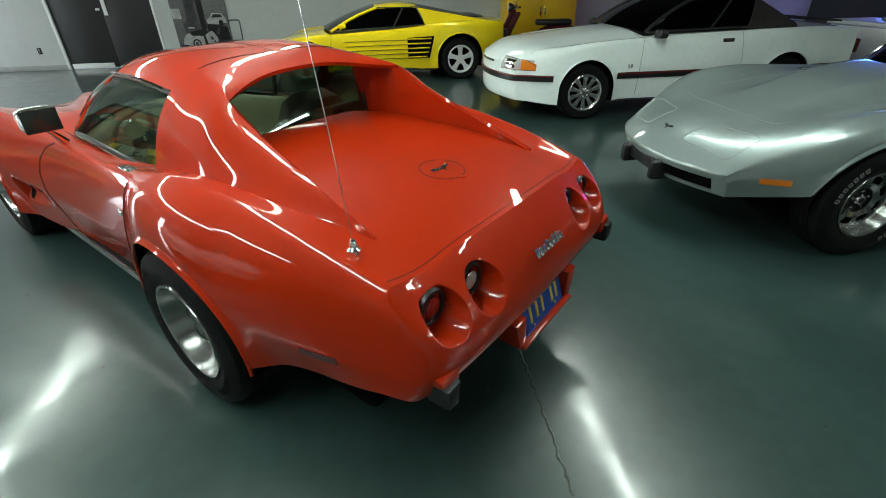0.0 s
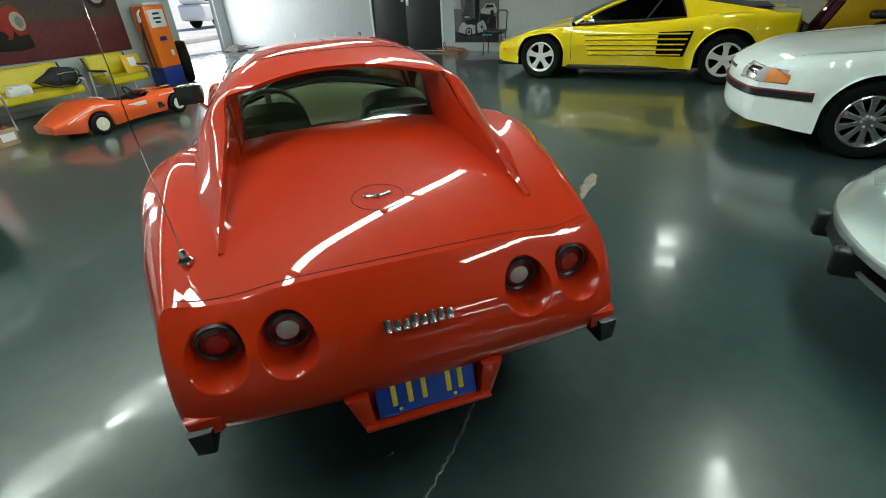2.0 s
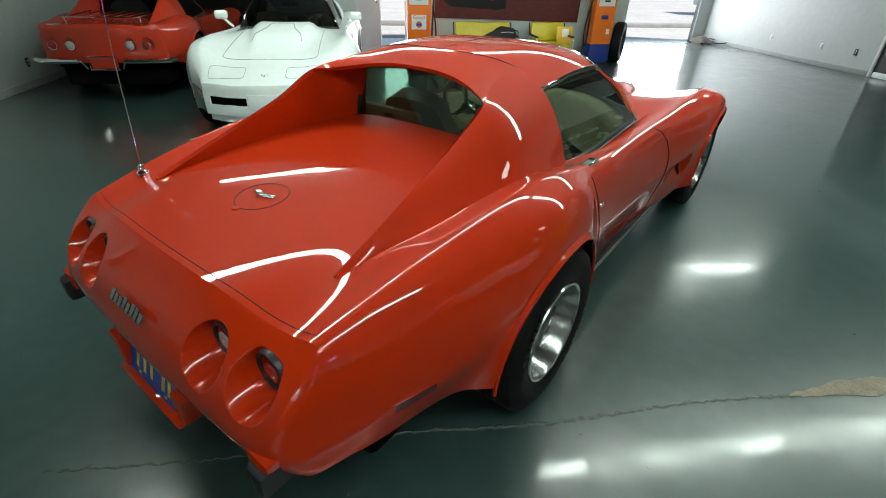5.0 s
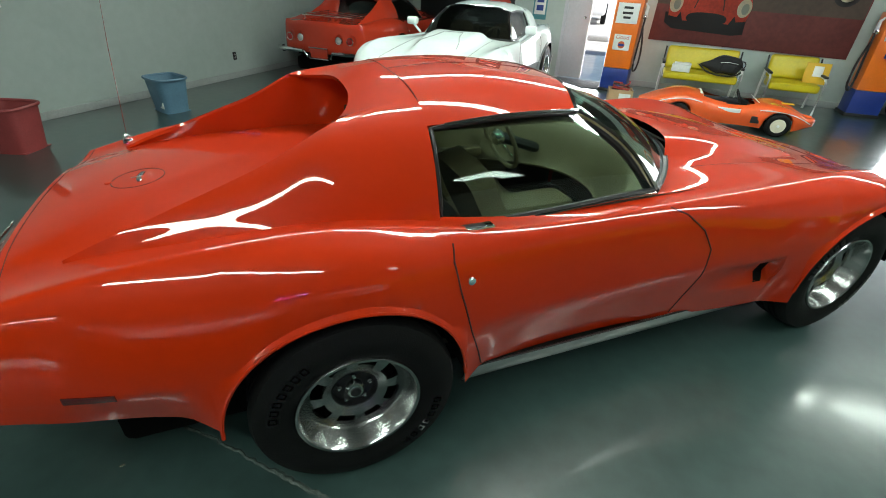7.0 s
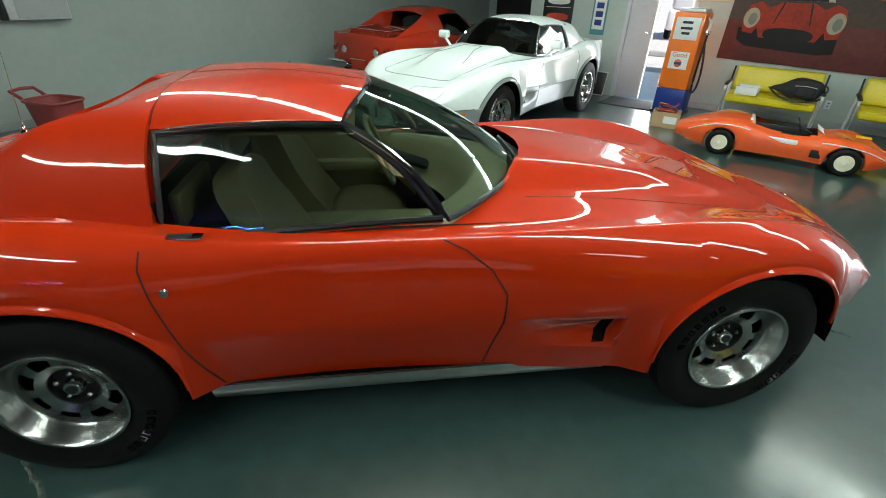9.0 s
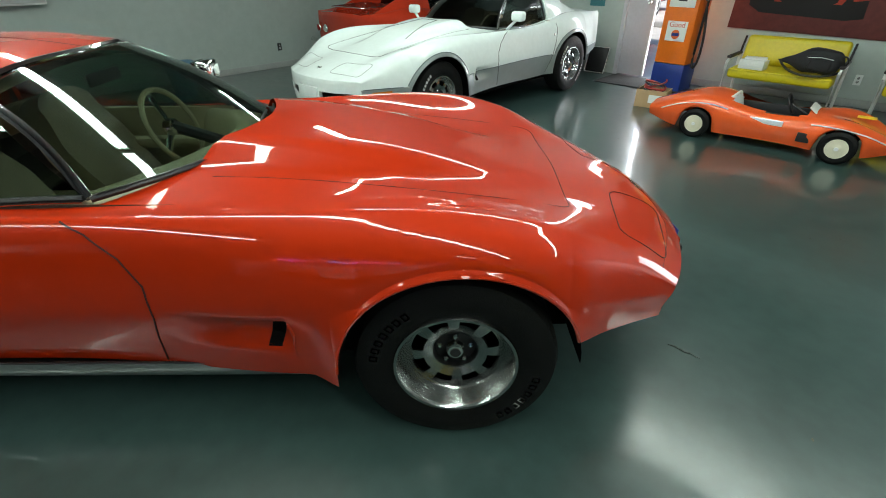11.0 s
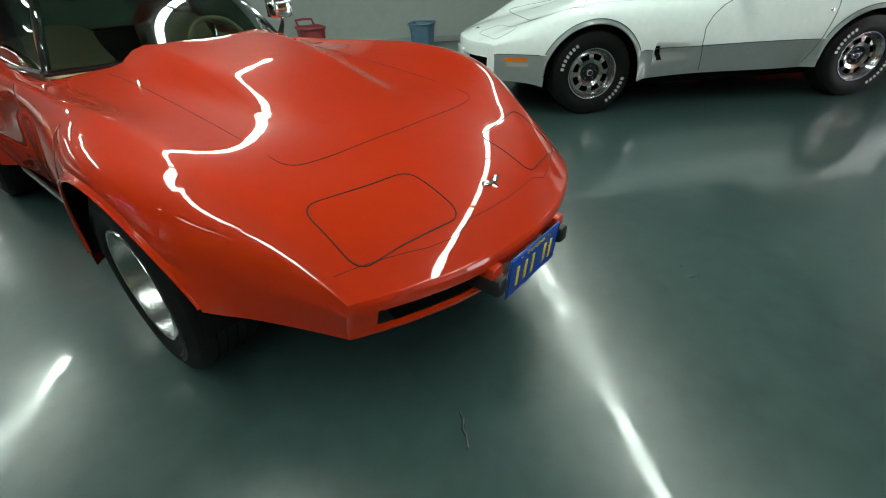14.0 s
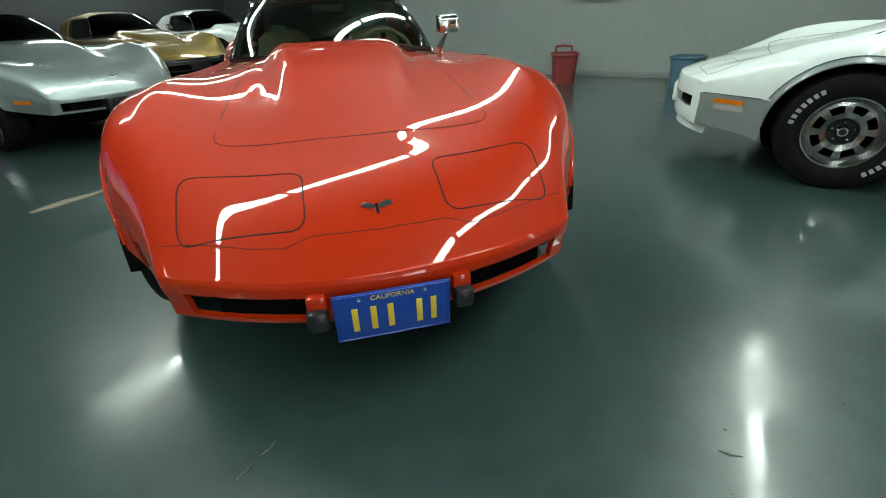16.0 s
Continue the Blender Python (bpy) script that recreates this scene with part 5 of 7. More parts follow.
def star_wheel(parent, x, y, s, outer, rim, width, spokes, m, wide):
    w = new("wheel")
    w.parent = parent
    w.matrix_basis = pose(x, y, outer, 0, 0, 0 if s > 0 else 180)
    hw = width / 2
    part("tyre", lathe([(rim - .01, -hw + .02), (rim + .02, -hw), (outer - .03, -hw), (outer, -hw + .04), (outer, hw - .04), (outer - .03, hw), (rim + .02, hw), (rim - .01, hw - .02)], 44), RUBBER, w)
    part("rim", lathe([(rim - .006, hw - .03), (rim + .004, hw - .006), (rim - .004, hw), (rim - .02, hw - .01), (rim - .028, hw - .05)], 44), m, w)
    part("barrel", lathe([(rim - .015, hw - .04), (rim - .02, -hw + .03), (0, -hw + .03)], 30), DARK, w)
    for i in range(spokes):
        a = 2 * math.pi * i / spokes + .3
        poly = [(.03, -wide * .7), (rim * .55, -wide * .62), (rim - .02, -wide), (rim - .02, wide), (rim * .55, wide * .62), (.03, wide * .7)]
        bm = prism(poly, .02, bevel=.004)
        bm = moved(bm, Matrix.Rotation(-a, 4, "Y") @ Matrix.Translation((0, hw - .045, 0)) @ Matrix.Rotation(radians(-90), 4, "X") @ Matrix.Translation((0, 0, 0)))
        part("spoke", bm, m, w)
    hub = part("hub", lathe([(.055, hw - .045), (.05, hw - .022), (.03, hw - .016), (0, hw - .015)], 24), m, w)
    for i in range(5):
        a = 2 * math.pi * i / 5
        part("lug_nut", moved(lathe([(.009, 0), (.008, .01), (0, .012)], 6), Matrix.Translation((.042 * math.cos(a), hw - .022, .042 * math.sin(a)))), SATIN, hub)


def loft_car(name, m, label, c, paintm, cabin):
    car = thing(name, m, label, "car", "parked cars")
    bm, ends = c3_shell(c, cabin)
    skin = Skin(bm)
    body = split_shell(bm, lambda p: "door" if c["door"][0] > p.x > c["door"][1] and p.y > .6 and p.z < c["door"][2] else "body", dict(body="body", door="door"), car, {"": paintm})
    bm.free()
    front, _ = end_cap(c, ends[1], True, .03, nu=60, nv=16)
    rear, _ = end_cap(c, ends[0], False, .03, nu=60, nv=16)
    skin.add(front)
    part("nose_panel", front, paintm, car, angle=60)
    part("tail_panel", rear, paintm, car, angle=60)
    # underside and wheel wells coloured near-black in place of shade
    part("underbody", box((c["tail"] + .25, -.66, .16), (c["nose"] - .4, .66, .34), .03), DARK, car)
    for ax, rad in zip(c["axles"], c["arches"]):
        for s in (1, -1):
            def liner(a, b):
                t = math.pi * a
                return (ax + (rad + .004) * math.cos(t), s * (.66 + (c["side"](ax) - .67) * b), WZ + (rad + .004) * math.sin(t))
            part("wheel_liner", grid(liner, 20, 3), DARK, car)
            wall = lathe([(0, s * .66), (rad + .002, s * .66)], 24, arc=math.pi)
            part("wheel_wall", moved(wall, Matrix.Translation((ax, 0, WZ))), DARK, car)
    return car, skin, body


TC = dict(
    side=curve((2.15, .70), (1.8, .86), (1.275, .925), (.5, .90), (-.3, .935), (-1.275, .985), (-1.8, .965), (-2.08, .91)),
    zside=curve((2.15, .42), (1.275, .50), (0, .52), (-1.275, .58), (-2.08, .62)),
    ycrest=curve((2.15, .66), (1.8, .78), (1.275, .84), (.5, .80), (-.3, .80), (-1.275, .86), (-1.8, .86), (-2.08, .84)),
    zcrest=curve((2.15, .48), (1.8, .60), (1.275, .725), (.8, .745), (.4, .76), (-.1, .785), (-.6, .825), (-1.275, .89), (-1.8, .885), (-2.08, .865)),
    zmid=curve((2.15, .49), (1.8, .60), (1.275, .71), (.9, .765), (.4, .79), (-.6, .85), (-1.275, .90), (-2.08, .870)),
    low=curve((2.15, .23), (1.7, .22), (.8, .19), (-.8, .19), (-1.8, .27), (-2.08, .34)),
    nose=2.15, tail=-2.08, dome=0, sweep=.30, rsweep=.10, axles=(1.275, -1.275), arches=(.365, .385), door=(.85, -.45, .80))
test, tk, tb = loft_car("wedge_sports_car", R(6.12, -1.31, 0, 90), "bright yellow low wedge-shaped sports car with side strakes", TC, YELLOW,
                        [(.96, 0), (.95, .3), (.86, .66), (-.6, .70), (-.75, .5), (-.76, 0)])
greenhouse(test, dict(base=.97, bow=.16, wb=.70, zb=.775, top=.10, wt=.54, zt=1.10, rear=-.60, rise=.03, belt_end=-.72, zbe=.84, post=.66, tail=-1.75, wtail=.66, ztail=.885,
                      quarter=YELLOW, backm=BLACK, pillar=YELLOW), YELLOW, SMOKE)
part("cabin_fill", box((-.7, -.62, .3), (.85, .62, .72), .05), BLACK, test)
for s in (1, -1):
    for ax, w in ((1.275, .24), (-1.275, .28)):
        star_wheel(test, ax, s * (.80 if ax > 0 else .835), s, .325, .215, w, 5, SATIN, .052)
    for k in range(5):
        z0, z1 = .64 - .068 * k, .655 - .068 * k
        pts = [tk.flank(x, z0 + (z1 - z0) * (.75 - x) / 1.55 - .0, s)[0] + Vector((0, .006 * s, 0)) for x in np.linspace(.62 - .02 * k, -.80 + .02 * k, 22)]
        part("strake", tube(pts, .010, 6), YELLOW, tb["body"], "thin yellow side strake")
        part("strake_shadow_gap", tube([p + Vector((0, -.002 * s, -.013)) for p in pts], .0045, 5), BLACK, tb["body"])
    part("side_intake", thick(grid(lambda a, b: tk.flank(-.40 - (.36 + .08 * b) * a, .355 + .315 * b + .02 * a * b, s)[0] + Vector((0, .003 * s, 0)), 10, 8), .004), DARK, tb["body"], "black side intake behind the strakes")
    part("side_skirt", box((.86, s * .80, .16), (-.86, s * .90, .215), .02), BLACK, test)
    part("side_marker", box((1.86, s * .80 - .01, .42), (1.93, s * .80 + .012, .445), .004), AMBER, test)
    bm = moved(box((-.06, -.04, -.035), (.06, .04, .035), .025, seg=3), Matrix.Translation((.62, s * .82, .86)))
    mm = part("door_mirror", bm, YELLOW, tb["door"] if s > 0 else tb["body"])
    part("mirror_stalk", tube([(.66, s * .72, .80), (.63, s * .80, .84)], .014, 6), YELLOW, mm)
part("door_gap", tk.line_flank([(.80, .76), (.83, .6), (.80, .3)], 1, .003), BLACK, tb["door"])
part("front_lip", box((1.70, -.72, .17), (2.05, .72, .25), .03), BLACK, test)
part("engine_slats", box((-.95, -.50, .915), (-1.75, .50, .93), .006), BLACK, test)
part("wiper", tube([(.95, .1, .815), (.72, -.35, .87)], .007, 5), BLACK, test)
part("tail_grille", box((-2.13, -.80, .52), (-2.07, .80, .74), .01), BLACK, test)

# ---- the white convertible ----
MC = dict(
    side=curve((2.24, .70), (2.0, .82), (1.275, .868), (0, .875), (-1.275, .870), (-2.0, .84), (-2.26, .80)),
    zside=curve((2.24, .50), (1.275, .58), (0, .60), (-1.275, .62), (-2.26, .62)),
    ycrest=curve((2.24, .64), (1.9, .735), (1.275, .775), (0, .79), (-1.275, .78), (-2.26, .73)),
    zcrest=curve((2.24, .66), (2.1, .735), (1.7, .80), (1.275, .84), (.7, .875), (0, .905), (-1.275, .935), (-1.9, .93), (-2.26, .90)),
    zmid=curve((2.24, .67), (2.1, .75), (1.7, .84), (1.275, .89), (.7, .945), (0, .95), (-1.275, .95), (-1.9, .945), (-2.26, .91)),
    low=curve((2.24, .24), (1.7, .20), (.9, .21), (-.9, .21), (-1.7, .25), (-2.26, .30)),
    nose=2.24, tail=-2.26, dome=0, sweep=.34, rsweep=.08, axles=(1.275, -1.275), arches=(.345, .345), door=(.62, -.62, .93))
must, mk, mb = loft_car("convertible_car", R(3.15, -4.80, 0, 90), "white convertible with a dark fabric roof and red-black side stripe", MC, WHITE,
                        [(.66, 0), (.65, .3), (.56, .67), (-1.15, .68), (-1.25, .5), (-1.26, 0)])
FABRIC = mat("dark_roof_fabric", (0.028, 0.024, 0.022), 0.9, var=0.2, scale=6, bump=0.5, bump_scale=300)
greenhouse(must, dict(base=.68, bow=.12, wb=.70, zb=.93, top=.02, wt=.57, zt=1.255, rear=-.85, rise=.03, belt_end=-.75, zbe=.955, post=.62, tail=-1.42, wtail=.66, ztail=.97,
                      quarter=FABRIC, backm=FABRIC, pillar=BLACK), FABRIC, SMOKE)
part("cabin_fill", box((-1.2, -.62, .4), (.56, .62, .88), .05), BLACK, must)
WHEELBRIGHT = mat("bright_wheel_alloy", (0.60, 0.61, 0.60), 0.24, metal=0.9, var=0.05, scale=14)
MAROON = mat("maroon_stripe", (0.16, 0.012, 0.014), 0.4)
for s in (1, -1):
    for ax in (1.275, -1.275):
        star_wheel(must, ax, s * .755, s, .312, .205, .215, 10, WHEELBRIGHT, .032)
    for x0, x1 in ((.905, -.905), (-1.635, -2.10)):
        sm = part("side_moulding", patch(mk, x0, x1, .455, .525, s, .010), BLACK, mb["body"], "dark body-side moulding with a maroon line")
        part("moulding_line", patch(mk, x0, x1, .502, .518, s, .013), MAROON, sm)
    hl = part("headlamp", thick(grid(lambda a, b: mk.wrap(1.2, .575 + .125 * b - .02 * a * b, s * (25 + 23 * a), .004), 14, 6), .006), LENSWHITE, mb["body"], "clear headlamp with an amber corner")
    part("reflector", thick(grid(lambda a, b: mk.wrap(1.2, .595 + .085 * b, s * (29 + 8 * a), .006), 6, 4), .004), CHROME, hl)
    part("turn_lens", thick(grid(lambda a, b: mk.wrap(1.2, .575 + .115 * b * (1 - .4 * a), s * (40.5 + 9 * a), .007), 8, 4), .004), AMBER, hl)
    part("lamp_frame", tube([mk.wrap(1.2, z, s * a, .005) for a, z in ((25, .575), (37, .575), (49.5, .575), (49.5, .62), (44, .675), (36, .69), (25, .70))], .004, 5, closed=True), BLACK, hl)
    bm = moved(box((-.05, -.07, -.045), (.05, .07, .045), .02), Matrix.Translation((.47, s * .89, .925)))
    part("door_mirror", bm, BLACK, mb["door"] if s > 0 else mb["body"])
    p, n = mk.flank(-.42, .83, s)
    part("door_handle", moved(box((-.07, -.01, -.02), (.07, .01, .02), .006), Matrix.Translation(p)), BLACK, mb["door"] if s > 0 else mb["body"])
    p, n = mk.flank(.76, .60, s)
    part("fender_badge", moved(text_mesh("5.0", .052, .003), Matrix.Translation(p + Vector((0, .004 * s, -.01))) @ Matrix.Rotation(math.pi if s > 0 else 0, 4, "Z") @ Matrix.Rotation(radians(90), 4, "X")), BLACK, mb["body"])
part("front_moulding", thick(grid(lambda a, b: mk.wrap(1.2, .455 + .07 * b, -61 + 122 * a, .010), 48, 3), .012), BLACK, must, "dark bumper moulding with a maroon line")
part("front_line", tube([mk.wrap(1.2, .516, a, .012) for a in np.linspace(-61, 61, 44)], .008, 5), MAROON, must)
part("grille_slot", thick(grid(lambda a, b: mk.wrap(1.2, .615 + .025 * b, -15 + 30 * a, .004), 16, 2), .006), BLACK, must)
part("door_gap", mk.line_flank([(.62, .90), (.64, .6), (.62, .25)], 1, .003), GAPW, mb["door"])
part("door_gap", mk.line_flank([(-.60, .92), (-.64, .6), (-.60, .25)], 1, .003), GAPW, mb["door"])
part("hood_gap", mk.line_top([(.70, .735), (2.0, .70)]), GAPW, mb["body"])
part("trunk_rack", tube([(-1.75, -.55, .99), (-1.75, .55, .99), (-2.15, .55, .97), (-2.15, -.55, .97)], .012, 6, closed=True), BLACK, must)
part("tail_lamp", box((-2.30, -.78, .62), (-2.26, .78, .78), .01), LENSDARK, must)


# ---- pumps ----
PUMPORANGE = mat("pump_orange_enamel", (0.80, 0.17, 0.012), 0.3, var=0.06, scale=5, coat=0.4)
PUMPBLUE = mat("pump_blue_enamel", (0.012, 0.035, 0.22), 0.35, var=0.1, scale=5)
PANELWHITE = mat("pump_dial_white", (0.72, 0.74, 0.72), 0.35, var=0.05, scale=12)


def pump(m, label, word=True):
    t = thing("fuel_pump", m, label, "fuel pump", "old fuel pumps")
    w, d = .225, .18
    part("base", box((-w, -d, 0), (w, d, .40), .012), PUMPBLUE, t, "dark blue pump base")
    part("body", box((-w, -d, .402), (w, d, 1.50), .02), PUMPORANGE, t, "orange enamel pump body")
    part("plinth", box((-w - .02, -d - .02, 0), (w + .02, d + .02, .05), .008), BLACK, t)
    part("crown", box((-w + .03, -d + .02, 1.50), (w - .03, d - .02, 1.55), .02), PANELWHITE, t)
    dial = part("dial_panel", box((-w + .05, -d - .012, 1.12), (w - .05, -d + .004, 1.43), .012), PANELWHITE, t, "white pump dial panel")
    for z, ww in ((1.36, .075), (1.28, .085), (1.21, .06)):
        part("dial_window", box((-ww, -d - .016, z - .018), (ww, -d - .008, z + .018), .004), BLACK, dial)
    if word:
        sg = part("sticker", box((-.14, -d - .008, .70), (.14, -d + .002, .95), .004), PANELWHITE, t, "white sticker with red word and round mark")
        mred = mat("sticker_red", (0.55, 0.05, 0.02), 0.5)
        part("word", moved(text_mesh("Good", .095), Matrix.Translation((0, -d - .0095, .905)) @ Matrix.Rotation(radians(90), 4, "X")), mred, sg)
        part("mark", moved(lathe([(.058, 0), (.058, .003), (0, .003)], 24), Matrix.Translation((0, -d - .012, .785))), mat("mark_orange", (0.7, 0.13, 0.02), 0.5), sg)
        part("mark_bar", box((-.05, -d - .016, .765), (.05, -d - .011, .805), .003), PUMPBLUE, sg)
    else:
        mk_ = part("mark", moved(lathe([(.085, 0), (.085, .004), (0, .004)], 28), Matrix.Translation((0, -d - .004, .92))), mat("mark_orange_round", (0.75, 0.16, 0.03), 0.5), t, "round orange and blue mark")
        part("mark_bar", box((-.075, -d - .009, .885), (.075, -d - .003, .955), .003), PUMPBLUE, mk_)
        part("panel_card", box((.08, -d - .006, .60), (.15, -d, .70), .003), PANELWHITE, t)
    s = 1 if word else -1
    nz = part("nozzle", tube([(s * (w + .05), -.05, 1.22), (s * (w + .06), -.07, 1.38), (s * (w + .02), -.10, 1.44)], [.03, .022, .012], 8), SATIN, t, "bright metal hose nozzle")
    part("nozzle_cradle", box((s * w, -.10, 1.20), (s * (w + .07), .02, 1.26), .008), CHROME, nz)
    hose = [(s * (w + .03), 0, 1.10), (s * (w + .10), -.02, .80), (s * (w + .11), -.03, .45), (s * (w + .05), -.03, .33), (s * (w + .02), -.03, .42), (s * (w + .03), -.03, .75), (s * (w + .05), -.05, 1.20)]
    pts = [Vector(p) for p in bspline(hose, 30)]
    part("hose", tube(pts, .016, 8), BLACK, t, "black rubber hose")
    return t


pump(R(-.08, 6.15, 0, -6) @ Matrix.Diagonal((.9, .9, .9, 1)), "old orange and blue fuel pump with a white dial")
pump(R(3.38, 6.45, 0, 3) @ Matrix.Diagonal((.9, .9, .9, 1)), "orange and blue fuel pump by the overhead door", word=False)
ty = thing("loose_tyre", R(3.90, 6.60, 0, 55), "black tyre standing against the fuel pump", "tyre")
part("tread", moved(lathe([(.20, -.08), (.24, -.10), (.34, -.09), (.365, -.05), (.365, .05), (.34, .09), (.24, .10), (.20, .08)], 40), Matrix.Translation((0, 0, .365)) @ Matrix.Diagonal((1, 1, 1, 1))), RUBBER, ty)
part("inner_band", moved(lathe([(.20, -.08), (.19, 0), (.20, .08)], 40), Matrix.Translation((0, 0, .365))), BLACK, ty)

# ---- benches ----
VINYL = mat("yellow_vinyl", (0.62, 0.50, 0.010), 0.38, var=0.08, scale=4, bump=0.15, bump_scale=130)
FRAMEW = mat("white_tube_enamel", (0.72, 0.73, 0.71), 0.35)


def bench(m, w, label):
    t = thing("bench", m, label, "bench", "yellow benches")
    h = w / 2
    part("seat", box((-h, -.28, .30), (h, .20, .41), .035, seg=3), VINYL, t)
    bk = moved(box((-h, -.05, 0), (h, .05, .325), .04, seg=3), Matrix.Translation((0, .22, .40)) @ Matrix.Rotation(radians(-14), 4, "X"))
    part("backrest", bk, VINYL, t)
    part("seat_piping", tube([(-h + .02, -.282, .395), (h - .02, -.282, .395)], .007, 6), VINYL, t)
    for s in (-1, 1):
        x = s * (h + .03)
        part("leg_frame", tube([(x, -.25, 0), (x, -.28, .46), (x, -.20, .50), (x, .20, .50), (x, .28, 0)], .016, 8), FRAMEW, t, "white tube leg and arm frame")
        part("arm_pad", box((x - .025, -.24, .505), (x + .025, .22, .535), .012), BLACK, t)
        part("back_post", tube([(x, .20, .50), (x, .29, .70)], .012, 8), BLACK, t)
    part("cross_rail", tube([(-h, .22, .27), (h, .22, .27)], .014, 8), FRAMEW, t)
    return t


bench(R(1.12, 6.20), 1.02, "yellow vinyl bench seat with white tube arms")
bench(R(2.36, 6.20), .62, "narrow yellow vinyl chair with white tube arms")
bag = thing("shoulder_bag", R(1.36, 6.06, .412), "black fabric shoulder bag lying on the yellow bench", "bag")
NYLON = mat("black_nylon", (0.013, 0.013, 0.015), 0.7, var=0.3, scale=18, bump=0.5, bump_scale=50)
def bag_shape(a, b):
    t, k = 2 * math.pi * a, min(1.0, 8 * b, 9 * (1 - b)) ** .5
    k *= .28 + .72 * smooth(.10, .50, b)            # a thin neck that widens to a boxy end
    wob = 1 + .09 * math.sin(3 * t + 5 * b) + .05 * math.sin(7 * t + 9 * b)
    c_, s_ = math.cos(t), math.sin(t)
    return (.29 * (2 * b - 1) + .02 * s_, .10 * math.copysign(abs(c_) ** .7, c_) * k * wob, .125 + .02 * math.sin(4 * b) + .12 * math.copysign(abs(s_) ** .75, s_) * k * wob)
body_ = part("bag_body", grid(bag_shape, 36, 22, close=True), NYLON, bag, angle=60)
part("pocket", moved(box((-.10, -.03, -.06), (.10, .02, .07), .025, seg=3), Matrix.Translation((.10, -.105, .11)) @ Matrix.Rotation(radians(8), 4, "Y")), NYLON, body_)
part("zip", tube([(-.02, -.135, .185), (.10, -.137, .195), (.21, -.13, .18)], .004, 5), SATIN, body_)
part("grab_handle", tube(bspline([(.24, -.02, .20), (.31, -.03, .22), (.34, -.03, .13), (.27, -.02, .10)], 14), .009, 6), BLACK, bag)
part("strap", tube(bspline([(-.28, -.02, .12), (-.20, -.12, .05), (-.05, -.19, .012), (.10, -.21, .012), (.24, -.14, .03), (.29, -.05, .06)], 20), .012, 6), BLACK, bag)
pp = thing("papers", R(.84, 6.02, .412), "white card boxes on the yellow bench", "boxes")
part("card_box", moved(box((-.13, -.08, 0), (.13, .08, .10), .004), Matrix.Rotation(radians(-6), 4, "Z")), PANELWHITE, pp)
part("card_box", moved(box((-.10, -.06, .101), (.12, .06, .125), .004), Matrix.Rotation(radians(10), 4, "Z")), PANELWHITE, pp)
part("label_bar", moved(box((-.04, -.084, .04), (.09, -.081, .06)), Matrix.Rotation(radians(-6), 4, "Z")), SATIN, pp)
note = thing("paper_note", R(2.62, 6.22, .43), "orange envelope with a white note on the chair", "envelope")
part("envelope", moved(box((-.15, -.004, 0), (.15, .004, .28), .002), Matrix.Translation((0, -.06, -.03)) @ Matrix.Rotation(radians(-12), 4, "X")), mat("manila", (0.68, 0.40, 0.02), 0.6, var=0.05, scale=10), note)
part("note", moved(box((-.05, -.003, .10), (.07, .003, .24), .001), Matrix.Translation((0, -.067, -.03)) @ Matrix.Rotation(radians(-12), 4, "X")), PANELWHITE, note)


